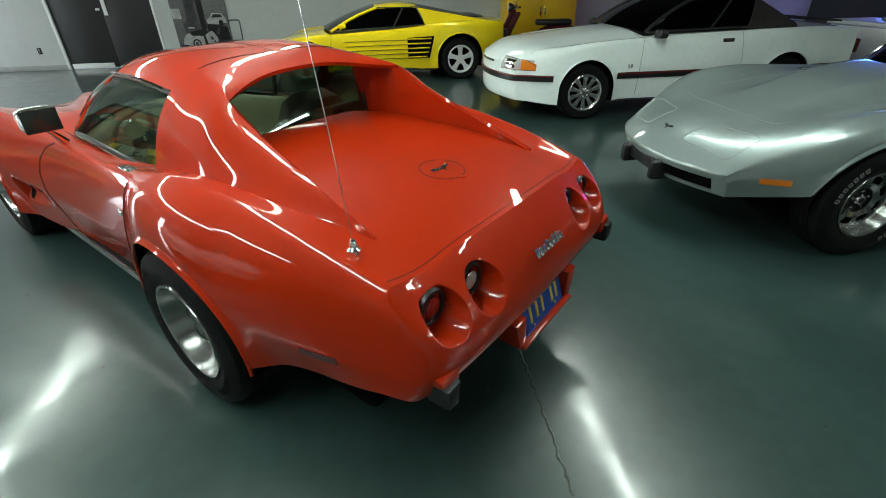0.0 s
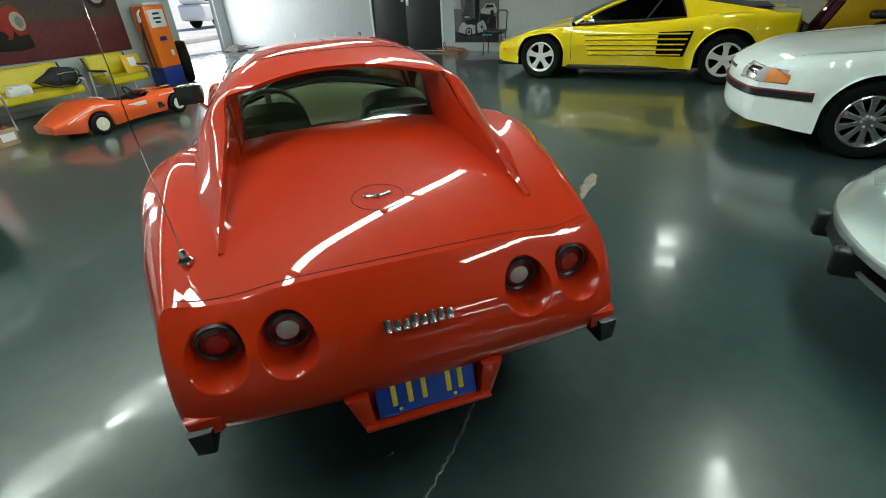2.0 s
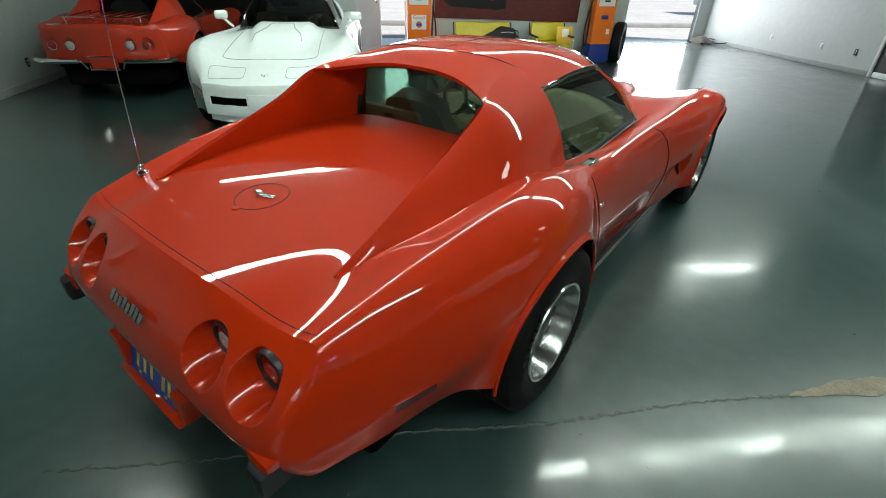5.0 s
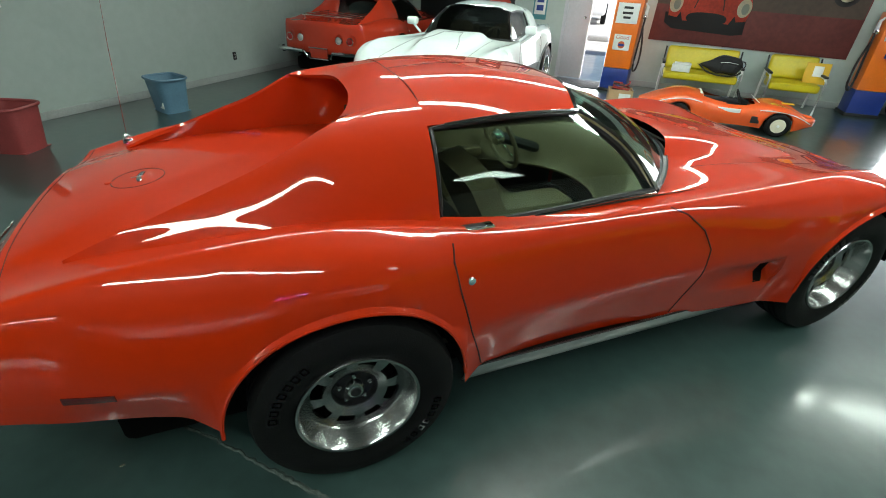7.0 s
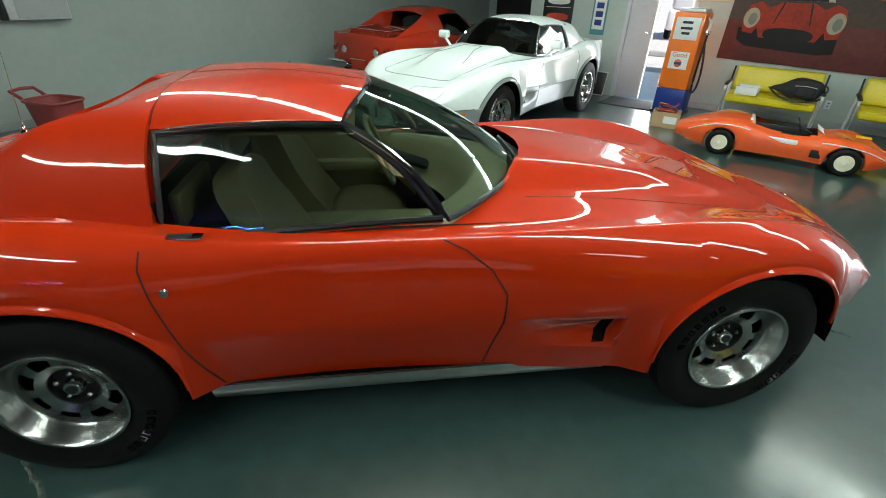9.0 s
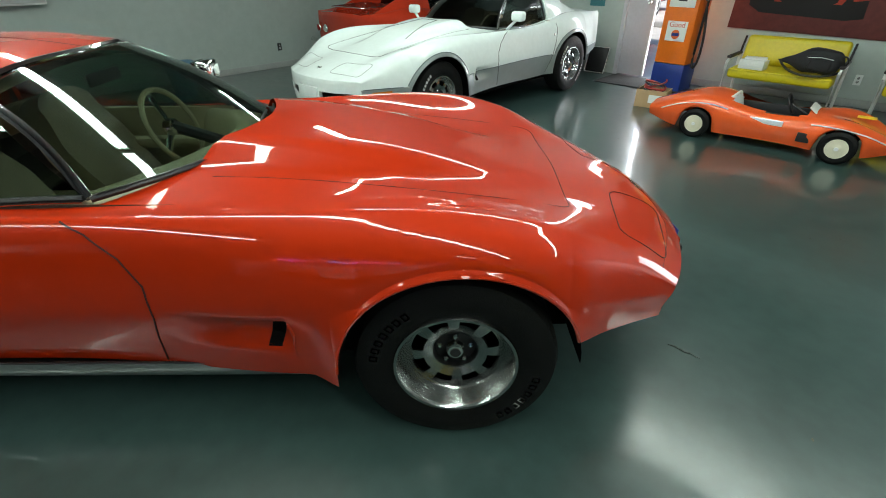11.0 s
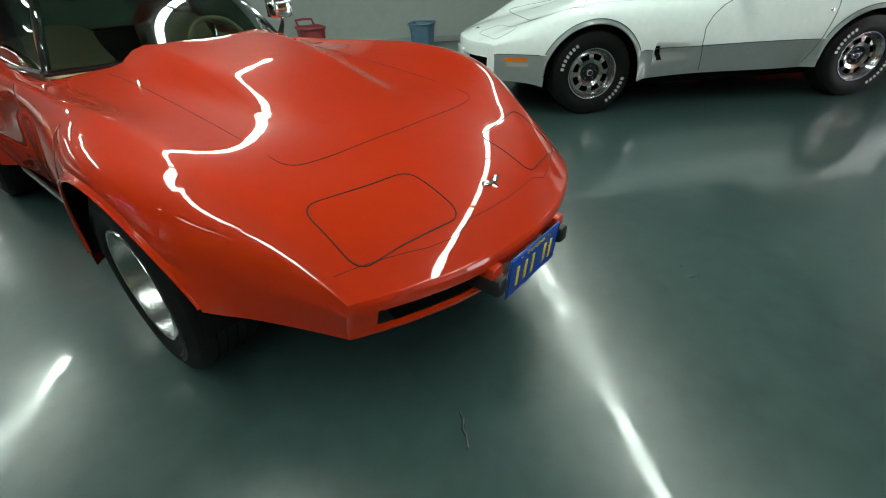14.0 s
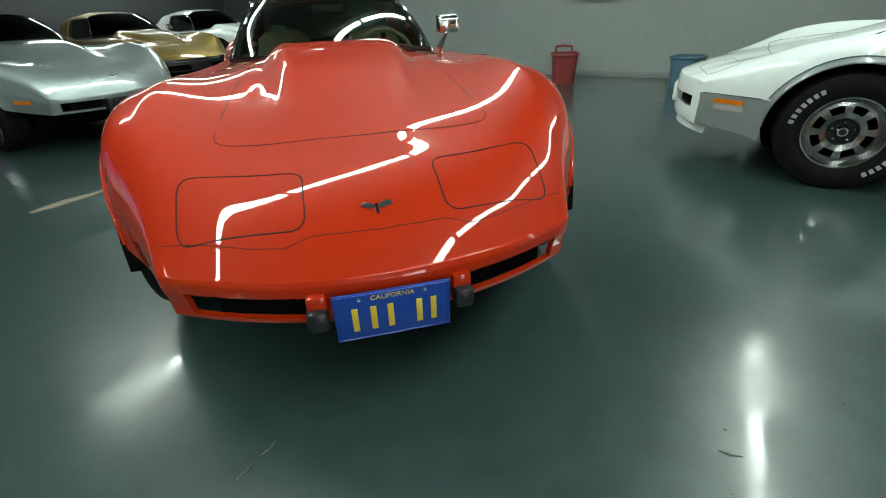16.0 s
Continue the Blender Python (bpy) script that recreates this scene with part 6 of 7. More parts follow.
# ---- the small orange car ----
def kart(m):
    t = thing("child_race_car", m, "small orange open race car with cream disc wheels and white stripes", "toy car")
    zc = curve((-.95, .22), (-.75, .33), (-.5, .39), (-.2, .33), (.1, .30), (.45, .34), (.65, .33), (.98, .17))
    zm = curve((-.95, .24), (-.7, .37), (-.35, .40), (0, .34), (.4, .35), (.98, .18))
    wd = curve((-.95, .20), (-.8, .30), (-.55, .345), (-.1, .30), (.2, .29), (.55, .34), (.8, .28), (1.0, .12))
    bm = bmesh.new()
    rows = []
    for x in np.linspace(-.95, 1.0, 70):
        w, z0, z1 = wd(x), zc(x), zm(x)
        zb = .075 + .05 * smooth(.7, 1, abs(x))
        for ax in (-.55, .58):
            if abs(x - ax) < .165:
                zb = max(zb, .12 + math.sqrt(.165**2 - (x - ax) ** 2))
        zs = max(.19, zb + .01)
        z0 = max(z0, zs + .03)
        sec = bspline([(w - .03, zb), (w, zs), (w - .01, zs + .5 * (z0 - zs)), (w - .05, z0), (w - .12, z0 + .008), (w * .35, z1), (0, z1)], 16)
        xl = min(x, -.72 + 1.40 * (x + .72))           # a long tail behind the wheels
        a = [bm.verts.new((xl, y, z)) for y, z in sec]
        rows.append(a + [bm.verts.new((xl, -y, z)) for y, z in sec[:-1]][::-1])
    for a, b in zip(rows, rows[1:]):
        for j in range(len(a) - 1):
            bm.faces.new((a[j], a[j + 1], b[j + 1], b[j]))
    for r in (rows[0], rows[-1]):
        bm.faces.new(r)
    dead = [f for f in bm.faces if -.30 < f.calc_center_median().x < .28 and abs(f.calc_center_median().y) < .19 and f.calc_center_median().z > .25]
    bmesh.ops.delete(bm, geom=dead, context="FACES")
    bmesh.ops.recalc_face_normals(bm, faces=bm.faces)
    sk_ = Skin(bm)
    body = part("body", bm, ORANGE, t, angle=60)
    part("cockpit", box((-.32, -.20, .09), (.30, .20, .13), .01), BLACK, t)
    for s in (1, -1):
        part("cockpit_wall", box((-.32, s * .185, .09), (.30, s * .20, .31), .01), BLACK, t)
        for a0, a1, z0, z1 in ((-.9, -.3, .30, .31), (.35, .95, .30, .19)):
            part("stripe", tube([sk_.flank(x, zc(x) * .86, s)[0] for x in np.linspace(a0, a1, 12)], .006, 5), WHITEMARK, body)
        p = sk_.flank(.02, .245, s)[0]
        part("side_panel", moved(box((-.17, -.006, -.025), (.13, .006, .025), .006), Matrix.Translation(p)), SATIN, body, "bright side plate")
        p = sk_.flank(.33, .17, s)[0]
        part("side_duct", moved(box((-.05, -.006, -.04), (.05, .006, .04), .01), Matrix.Translation(p)), BLACK, body)
        for ax in (-.55, .58):
            w = new("wheel")
            w.parent = t
            w.matrix_basis = pose(ax, s * .295, .135, 0, 0, 0 if s > 0 else 180)
            part("tyre", lathe([(.07, -.045), (.11, -.05), (.135, -.03), (.135, .03), (.11, .05), (.08, .045), (.075, .03)], 32), RUBBER, w)
            part("disc", lathe([(.085, .040), (.08, .047), (.05, .045), (.02, .05), (0, .05)], 28), mat("cream_plastic", (0.66, 0.62, 0.48), 0.5, var=0.06, scale=20), w)
            part("hub_cap", lathe([(.018, .045), (.014, .058), (0, .06)], 14), SATIN, w)
    part("seat_back", moved(box((-.02, -.15, 0), (.02, .15, .19), .015), Matrix.Translation((-.26, 0, .22)) @ Matrix.Rotation(radians(-20), 4, "Y")), FRAMEW, t)
    part("windscreen", moved(box((-.004, -.14, 0), (.004, .14, .09), .003), Matrix.Translation((.36, 0, .335)) @ Matrix.Rotation(radians(-55), 4, "Y")), FRAMEW, t)
    ring = [(.085 * math.cos(a), .085 * math.sin(a), 0) for a in np.linspace(0, 2 * math.pi, 21)[:-1]]
    sw = part("steering_wheel", moved(tube(ring, .009, 6, closed=True), Matrix.Translation((.13, 0, .37)) @ Matrix.Rotation(radians(65), 4, "Y")), BLACK, t)
    part("column", tube([(.13, 0, .37), (.30, 0, .28)], .01, 6), BLACK, sw)
    part("tail_mark", box((.62, -.04, .34), (.75, .04, .348), .003), mat("yellow_mark", (0.8, 0.5, 0.02), 0.4), t)
    return t


kart(R(1.38, 4.70, 0, 2))
crt = thing("cardboard_box", R(.07, 5.25, 0, 8), "open brown cardboard box holding red cables", "box")
CARD = mat("brown_cardboard", (0.42, 0.28, 0.15), 0.8, var=0.1, scale=12)
bm = box((-.17, -.13, .002), (.17, .13, .012))
for lo, hi in (((-.17, -.13, .012), (-.162, .13, .2)), ((.162, -.13, .012), (.17, .13, .2)), ((-.162, -.13, .012), (.162, -.122, .2)), ((-.162, .122, .012), (.162, .13, .2))):
    box(lo, hi, bm=bm)
part("carton", bm, CARD, crt)
part("label_sheet", box((-.02, -.134, .06), (.14, -.13, .15)), PANELWHITE, crt)
cable = thing("jumper_cables", R(.07, 5.25, .015, 8), "coiled red and black cables in the cardboard box", "cables")
for k, mm_ in enumerate((mat("red_cable", (0.4, 0.02, 0.015), 0.4), BLACK, mat("red_cable_dull", (0.3, 0.02, 0.015), 0.5))):
    pts = [(.12 * math.cos(a + k) * (1 - .04 * a / 6), .08 * math.sin(a + k), .10 + .013 * a + .05 * abs(math.sin(a * .5 + k))) for a in np.linspace(0, 11, 50)]
    part("cable", tube(pts, .011, 6), mm_, cable)


# ---- bins ----
def bin_(m, label, colour, w, d, h):
    t = thing("storage_bin", m, label, "bin", "plastic bins")
    mm_ = mat(label.split()[0] + "_plastic", colour, 0.45, var=0.12, scale=8)
    def shell(a, b):
        n = 4.0
        th = 2 * math.pi * a
        cx, sy = math.copysign(abs(math.cos(th)) ** (2 / n), math.cos(th)), math.copysign(abs(math.sin(th)) ** (2 / n), math.sin(th))
        k = .80 + .20 * min(b, .82) / .82
        if b > .82:
            b = .82 - (b - .82) * 4
            k = (.80 + .2 * max(b, 0) / .82) * .96
            return (w / 2 * k * cx, d / 2 * k * sy, max(h * b / .82, .01))
        return (w / 2 * k * cx, d / 2 * k * sy, h * b / .82)
    part("tub", grid(shell, 40, 22, close=True), mm_, t, angle=50)
    part("tub_floor", moved(box((-w * .39, -d * .39, 0), (w * .39, d * .39, .012), .004), Matrix.Identity(4)), mm_, t)
    lip = [(w / 2 * 1.03 * math.copysign(abs(math.cos(a)) ** .5, math.cos(a)), d / 2 * 1.03 * math.copysign(abs(math.sin(a)) ** .5, math.sin(a)), h) for a in np.linspace(0, 2 * math.pi, 41)[:-1]]
    part("lip", tube(lip, .014, 6, closed=True), mm_, t)
    return t


rb = bin_(R(-4.88, .03, 0, 20), "red plastic storage tote standing by the wall", (0.30, 0.05, 0.05), .48, .38, .40)
part("pull_handle", tube([(-.27, -.12, .41), (-.40, -.12, .47), (-.42, 0, .48), (-.40, .12, .47), (-.27, .12, .41)], .018, 8), rb.children[0].data.materials[0], rb)
bin_(R(-5.05, -1.55, 0, 10), "red shallow plastic tub standing by the wall", (0.33, 0.035, 0.03), .50, .36, .33)
bb = bin_(R(-4.85, 1.68, 0, -15), "blue plastic recycling bin standing by the wall", (0.10, 0.20, 0.28), .44, .36, .38)
part("label_patch", box((.05, -.15, .06), (.14, -.146, .13)), PANELWHITE, bb)

# ---- things on the walls ----
CANVAS = mat("maroon_canvas", (0.11, 0.022, 0.020), 0.6, var=0.25, scale=1.5, bump=0.2, bump_scale=200)
CANVASTOP = mat("dark_brown_canvas", (0.055, 0.032, 0.022), 0.6, var=0.2, scale=1.5)
PRED = mat("painted_red", (0.55, 0.05, 0.02), 0.5, var=0.25, scale=3)
PDARK = mat("painted_black", (0.012, 0.01, 0.01), 0.5)
PCREAM = mat("painted_cream", (0.62, 0.55, 0.40), 0.5, var=0.15, scale=8)
pic = thing("painting", ROOM @ Matrix.Translation((1.66, WALL - .025, 1.405)) @ Matrix.Rotation(radians(90), 4, "X") @ Matrix.Rotation(radians(-1.2), 4, "Z"), "large unframed painting of red race cars on a maroon ground", "painting")
part("canvas", box((-1.38, -.68, -.02), (1.40, .70, .004), .003), CANVAS, pic)
part("painted_ground", box((-1.38, -.15, .0045), (1.38, .69, .006)), CANVASTOP, pic)


def flat(name, poly, z, m, parent):
    bm = bmesh.new()
    bm.faces.new([bm.verts.new((x, y, z)) for x, y in poly])
    bmesh.ops.solidify(bm, geom=list(bm.faces), thickness=.001)
    return part(name, bm, m, parent)


def oval(cx, cy, rx, ry, n=28, p=1.0):
    return [(cx + rx * math.copysign(abs(math.cos(a)) ** p, math.cos(a)), cy + ry * math.copysign(abs(math.sin(a)) ** p, math.sin(a))) for a in np.linspace(0, 2 * math.pi, n + 1)[:-1]]


CX = -.62                                # middle of the painted car
flat("painted_shade", [(CX + .92 * x, .95 * y - .01) for x, y in ((-.66, -.26), (-.64, -.42), (-.5, -.50), (.45, -.53), (.62, -.50), (.60, -.26))], .008, PDARK, pic)
flat("painted_body", [(CX + .92 * x, .95 * y - .01) for x, y in ((-.60, -.31), (-.63, -.10), (-.58, .04), (-.46, .09), (-.33, .02), (-.2, .09), (.2, .10), (.33, .03), (.46, .10), (.58, .05), (.63, -.10), (.60, -.31), (.46, -.33), (.42, -.24), (.36, -.37), (-.36, -.37), (-.42, -.24), (-.46, -.33))], .011, PRED, pic)
flat("painted_grille", oval(CX, -.31, .29, .085, p=.8), .0125, PDARK, pic)
for k in (-1, 1):
    flat("painted_headlamp", oval(CX + .48 * k, -.13, .095, .125), .0125, PCREAM, pic)
    flat("painted_reflector", oval(CX + .48 * k + .015, -.14, .05, .075), .014, mat("painted_grey", (0.3, 0.33, 0.28), 0.5), pic)
    flat("painted_crease", [(CX + .14 * k, .08), (CX + .20 * k, -.18), (CX + .215 * k, -.18), (CX + .165 * k, .08)], .0125, CANVASTOP, pic)
flat("painted_screen", [(CX - .36, .10), (CX - .30, .24), (CX + .32, .24), (CX + .38, .11)], .0095, PCREAM, pic)
flat("painted_cockpit", [(CX - .29, .10), (CX - .25, .20), (CX + .27, .20), (CX + .31, .11)], .0103, PDARK, pic)
flat("painted_car_far", [(.10, .18), (.16, .46), (.5, .60), (1.1, .62), (1.36, .50), (1.36, .16), (1.0, .10), (.4, .12)], .011, PRED, pic)
flat("painted_slats", [(.16, .28), (.20, .40), (.62, .40), (.62, .28)], .0125, PCREAM, pic)
flat("painted_tyre", oval(1.08, .16, .17, .17), .0125, PDARK, pic)
flat("painted_wheel_disc", oval(1.08, .16, .11, .11), .014, PCREAM, pic)
frm = thing("picture_frame", ROOM @ Matrix.Translation((-.0, WALL - .02, 1.72)), "small cream-framed picture above the fuel pump", "picture")
part("frame", box((-.33, -.01, -.24), (.33, .015, .24), .006), PCREAM, frm)
part("print", box((-.27, -.014, -.18), (.27, -.009, .18)), CANVASTOP, frm)
ban = thing("car_banner", ROOM @ Matrix.Translation((-2.33, WALL - .012, 1.55)), "black hanging banner with pictures of cars", "banner")
part("cloth", box((-.27, -.004, -.52), (.27, .004, .52), .003), BLACK, ban)
for z, mm_ in ((-.40, PRED), (-.16, PANELWHITE), (.08, PRED), (.30, PANELWHITE)):
    part("printed_car", moved(prism(oval(0, 0, .20, .055, p=.8), .002), Matrix.Translation((0, -.007, z)) @ Matrix.Rotation(radians(90), 4, "X")), mm_, ban)
    part("printed_line", box((-.22, -.007, z - .10), (.22, -.0045, z - .092)), PANELWHITE, ban)
sg = thing("tall_sign", ROOM @ Matrix.Translation((-1.60, WALL - .012, 1.50)), "tall narrow teal and white sign with a column of bars", "sign")
part("board", box((-.12, -.006, -.58), (.12, .006, .58), .004), mat("teal_sign", (0.06, 0.22, 0.25), 0.4), sg)
part("panel", box((-.095, -.009, -.50), (.095, -.0065, .555), .002), PANELWHITE, sg)
for k in range(8):
    part("letter_bar", box((-.06, -.0125, -.44 + .125 * k), (.06, -.0095, -.355 + .125 * k), .003), PUMPBLUE, sg)
bay = thing("black_panel", ROOM @ Matrix.Translation((-4.2, FAR - .03, 1.2)), "large matt black panel on the bay's end wall", "panel")
part("sheet", box((-1.15, -.01, -1.0), (1.25, .02, 1.2), .004), BLACK, bay)
part("edge_trim", tube([(-1.15, -.012, -1.0), (1.25, -.012, -1.0), (1.25, -.012, 1.2), (-1.15, -.012, 1.2)], .012, 6, closed=True), BLACK, bay)
wb = thing("wall_cabinet", ROOM @ Matrix.Translation((LEFT, .33, 1.35)), "grey metal wall cabinet with a dark edge", "cabinet")
part("case", box((0, -.26, -.24), (.16, .30, .35), .01), SATIN, wb)
part("door", box((.16, -.18, -.22), (.172, .29, .33), .006), mat("cabinet_grey", (0.5, 0.52, 0.52), 0.4, var=0.05, scale=6), wb)
part("edge_strip", box((0, -.32, -.24), (.15, -.262, .35), .005), BLACK, wb)


def outlet(m, name="wall_outlet", dark=True):
    t = thing(name, m, "dark wall outlet with a cover plate" if dark else "pale wall outlet with a cover plate", "outlet", "wall outlets")
    part("cover", box((-.035, -.006, -.057), (.035, .0, .057), .003), BLACK if dark else FIXTURE, t)
    for z in (-.02, .02):
        part("socket", moved(lathe([(.014, 0), (.013, .003), (0, .003)], 14), Matrix.Translation((0, -.009, z))), DARK if not dark else SATIN, t)


for v in (3.56, 4.72):
    outlet(R(LEFT, v, .32, 90))
for v, dk in ((5.38, True), (7.5, False), (6.15, False)):
    outlet(R(RIGHT, v, .36, -90), dark=dk)
outlet(R(1.78, WALL, .30, 0), dark=False)

# ---- doors ----
dd = thing("door_1", ROOM, "closed matt black steel double door with a pale kick plate", "door", kind="structure")
DOORBLACK = mat("black_door_paint", (0.016, 0.017, 0.017), 0.5, var=0.15, scale=3)
vm = (DARK_V[0] + DARK_V[1]) / 2
part("leaf", box((RIGHT + .02, DARK_V[0], .008), (RIGHT + .065, vm - .003, 2.10), .004), DOORBLACK, dd)
part("leaf", box((RIGHT + .02, vm + .003, .008), (RIGHT + .065, DARK_V[1], 2.10), .004), DOORBLACK, dd)
part("door_frame", box((RIGHT - .01, DARK_V[0] - .05, 0), (RIGHT + .12, DARK_V[0], 2.15), .004), FIXTURE, dd, "pale steel door frame")
part("door_frame", box((RIGHT - .01, DARK_V[1], 0), (RIGHT + .12, DARK_V[1] + .05, 2.15), .004), FIXTURE, dd)
part("door_frame", box((RIGHT - .01, DARK_V[0], 2.10), (RIGHT + .12, DARK_V[1], 2.15), .004), FIXTURE, dd)
part("kick_strip", box((RIGHT - .02, vm + .10, .012), (RIGHT + .02, DARK_V[1] - .05, .10), .006), FIXTURE, dd, "pale kick strip")
part("pull_plate", box((RIGHT + .008, vm - .10, .96), (RIGHT + .02, vm - .03, 1.26), .004), SATIN, dd, "bright pull plate")
part("latch", box((RIGHT + .0, vm + .03, 1.05), (RIGHT + .02, vm + .10, 1.09), .004), SATIN, dd)
d2 = thing("door_2", ROOM, "pale grey double side door, one leaf open to daylight", "door", kind="structure")
DOORPALE = mat("pale_lilac_door", (0.52, 0.52, 0.56), 0.45, var=0.05, scale=3)
part("door_frame", box((DOOR_U[0] - .06, WALL - .012, 0), (DOOR_U[0], WALL + .17, 2.13), .004), DOORPALE, d2)
part("door_frame", box((DOOR_U[1], WALL - .012, 0), (DOOR_U[1] + .06, WALL + .17, 2.13), .004), DOORPALE, d2)
part("door_frame", box((DOOR_U[0], WALL - .012, 2.08), (DOOR_U[1], WALL + .17, 2.13), .004), DOORPALE, d2)
lf = part("leaf", box((DOOR_U[0], WALL + .02, .01), (-.74, WALL + .06, 2.075), .004), DOORPALE, d2, "closed pale door leaf")
part("knob", moved(lathe([(.012, 0), (.012, .03), (.028, .045), (.022, .065), (0, .07)], 16), Matrix.Translation((-.80, WALL + .02, 1.0)) @ Matrix.Rotation(math.pi, 4, "Z")), CHROME, lf)
part("hinge_edge", box((-.742, WALL + .015, .01), (-.72, WALL + .065, 2.075), .003), FIXTURE, lf)
part("open_leaf", moved(box((0, 0, .01), (.40, .04, 2.075), .004), Matrix.Translation((DOOR_U[1] - .02, WALL + .15, 0)) @ Matrix.Rotation(radians(78), 4, "Z")), FIXTURE, d2, "white door leaf standing open")
solo("door_mat", box((-1.12, 6.02, .0), (-.22, 6.68, .012), .004), mat("dark_mat", (0.02, 0.02, 0.02), 0.95, var=0.3, scale=40, bump=0.6, bump_scale=200), ROOM, "dark ribbed mat in front of the side door", "mat")
ld = thing("leaning_board", R(-1.42, WALL - .16, 0), "dark board leaning on the wall by the side door", "board")
part("sheet", moved(box((-.16, -.012, 0), (.16, .012, .38), .004), Matrix.Rotation(radians(-18), 4, "X")), BLACK, ld)
part("edge", moved(tube([(-.16, -.014, .01), (.16, -.014, .01), (.16, -.014, .38), (-.16, -.014, .38)], .008, 5, closed=True), Matrix.Rotation(radians(-18), 4, "X")), SATIN, ld)


# ---- right-hand wall clutter ----
PRINTDARK, PRINTMID, PRINTFLOOR, PRINTPALE = (mat("print_" + n, (v, v * 1.02, v * 1.02), 0.4, var=0.35, scale=sc) for n, v, sc in (("black", .018, 14), ("grey", .10, 16), ("floor_grey", .075, 5), ("pale", .62, 10)))
board = thing("wall_print", ROOM @ Matrix(((0, 0, -1, RIGHT - .016), (-1, 0, 0, 2.73), (0, 1, 0, 0), (0, 0, 0, 1))), "large black and white workshop photograph mounted on the pale wall", "wall print")
part("backing", box((0, .187, -.016), (1.05, 1.35, 0), .003), PRINTMID, board)
part("edge", tube([(0, .187, 0), (1.05, .187, 0), (1.05, 1.35, 0), (0, 1.35, 0)], .006, 5, closed=True), PRINTFLOOR, board)
flat("printed_floor", [(.006, .195), (1.044, .195), (1.044, .43), (.60, .47), (.006, .40)], .003, PRINTFLOOR, board)
flat("printed_shade", [(.10, .34), (.22, .30), (.62, .33), (.85, .39), (.85, .44), (.10, .38)], .005, PRINTDARK, board)
flat("printed_wall", [(.18, .62), (.16, .80), (.26, .84), (.26, 1.34), (.45, 1.34), (.45, .72), (.48, .62)], .005, PRINTMID, board)
flat("printed_post", [(.50, .60), (.49, 1.34), (.61, 1.34), (.60, .60)], .005, PRINTDARK, board)
flat("printed_lift", [(.62, .62), (.62, .76), (1.02, .70), (1.02, .46), (.80, .46)], .005, PRINTDARK, board)
flat("printed_far_car", [(.64, .77), (.63, .84), (.70, .88), (.76, .96), (.95, .95), (1.0, .86), (1.01, .78), (.90, .745)], .007, PRINTPALE, board)
flat("printed_window", [(.73, .875), (.78, .935), (.92, .93), (.95, .875)], .009, PRINTDARK, board)
flat("printed_wheel", oval(.90, .775, .045, .055), .009, PRINTDARK, board)
flat("printed_lamp", oval(.31, .70, .07, .018), .007, PRINTPALE, board)
flat("printed_car", [(.08, .40), (.11, .50), (.18, .585), (.24, .60), (.30, .545), (.40, .55), (.52, .53), (.60, .60), (.68, .635), (.73, .58), (.77, .50), (.77, .43), (.62, .39), (.44, .355), (.24, .36)], .007, PRINTPALE, board)
flat("printed_cockpit", [(.25, .60), (.30, .63), (.45, .665), (.56, .65), (.58, .60), (.50, .545), (.38, .565), (.30, .56)], .009, PRINTDARK, board)
flat("printed_gap", [(.505, .37), (.50, .53), (.545, .55), (.56, .38)], .009, PRINTDARK, board)
flat("printed_tyre", oval(.345, .40, .082, .092), .009, PRINTDARK, board)
flat("printed_rim", oval(.345, .40, .055, .063), .011, PRINTPALE, board)
flat("printed_hub", oval(.345, .40, .035, .041), .013, PRINTMID, board)
for x, y, r in ((.60, .655, .022), (.66, .50, .03), (.80, .60, .03), (.83, .66, .02), (.70, .44, .02)):
    flat("printed_detail", oval(x, y, r, r * 1.3), .011, PRINTMID, board)
flat("caption_card", [(.004, .87), (.17, .86), (.17, 1.05), (.004, 1.05)], .011, PRINTPALE, board)
chair = thing("folding_chair", R(7.70, 1.62, 0), "black tubular chair with a dark seat against the wall", "chair")
part("backrest_frame", tube([(.12 + .11 * (z - .46), y, z) for y, z in rounded([(-.19, .46), (-.19, .83), (.03, .83), (.03, .46)], .05, closed=False)], .012, 8), BLACK, chair)
part("seat", box((-.18, -.20, .40), (.14, .24, .475), .03, seg=3), BLACK, chair)
part("tray_edge", box((-.20, .02, .385), (-.17, .24, .405), .006), mat("cyan_plastic", (0.03, 0.42, 0.48), 0.4), chair, "bright cyan plastic edge")
for x in (-.15, .11):
    for y in (-.17, .21):
        part("leg", tube([(x, y, .40), (x * 1.15, y * 1.1, .0)], .011, 8), BLACK, chair)
plank = thing("wood_strip", R(7.62, 3.02, 0, 80), "loose wooden strip lying on the floor by the door", "wood strip")
part("strip", box((-.62, -.05, 0), (.62, .05, .02), .005), mat("worn_wood", (0.30, 0.17, 0.08), 0.6, var=0.25, scale=9), plank)
ORANGECORD = mat("orange_cord", (0.42, 0.14, 0.03), 0.5, var=0.15, scale=30)
cord = thing("extension_cord", R(7.80, 2.55, 0), "loose coil of orange extension cord on the floor", "cord")
part("coil", tube([((.15 + .012 * math.sin(2.7 * a)) * math.cos(a), (.30 + .03 * math.sin(1.9 * a)) * math.sin(a) + .01 * a, .012 + .0035 * a) for a in np.linspace(0, 26, 150)], .007, 5), ORANGECORD, cord)
part("lead", tube(bspline([(.0, .30, .08), (.06, .42, .10), (.16, .46, .22), (.20, .42, .16), (.21, .40, .02)], 24), .007, 6), BLACK, cord)
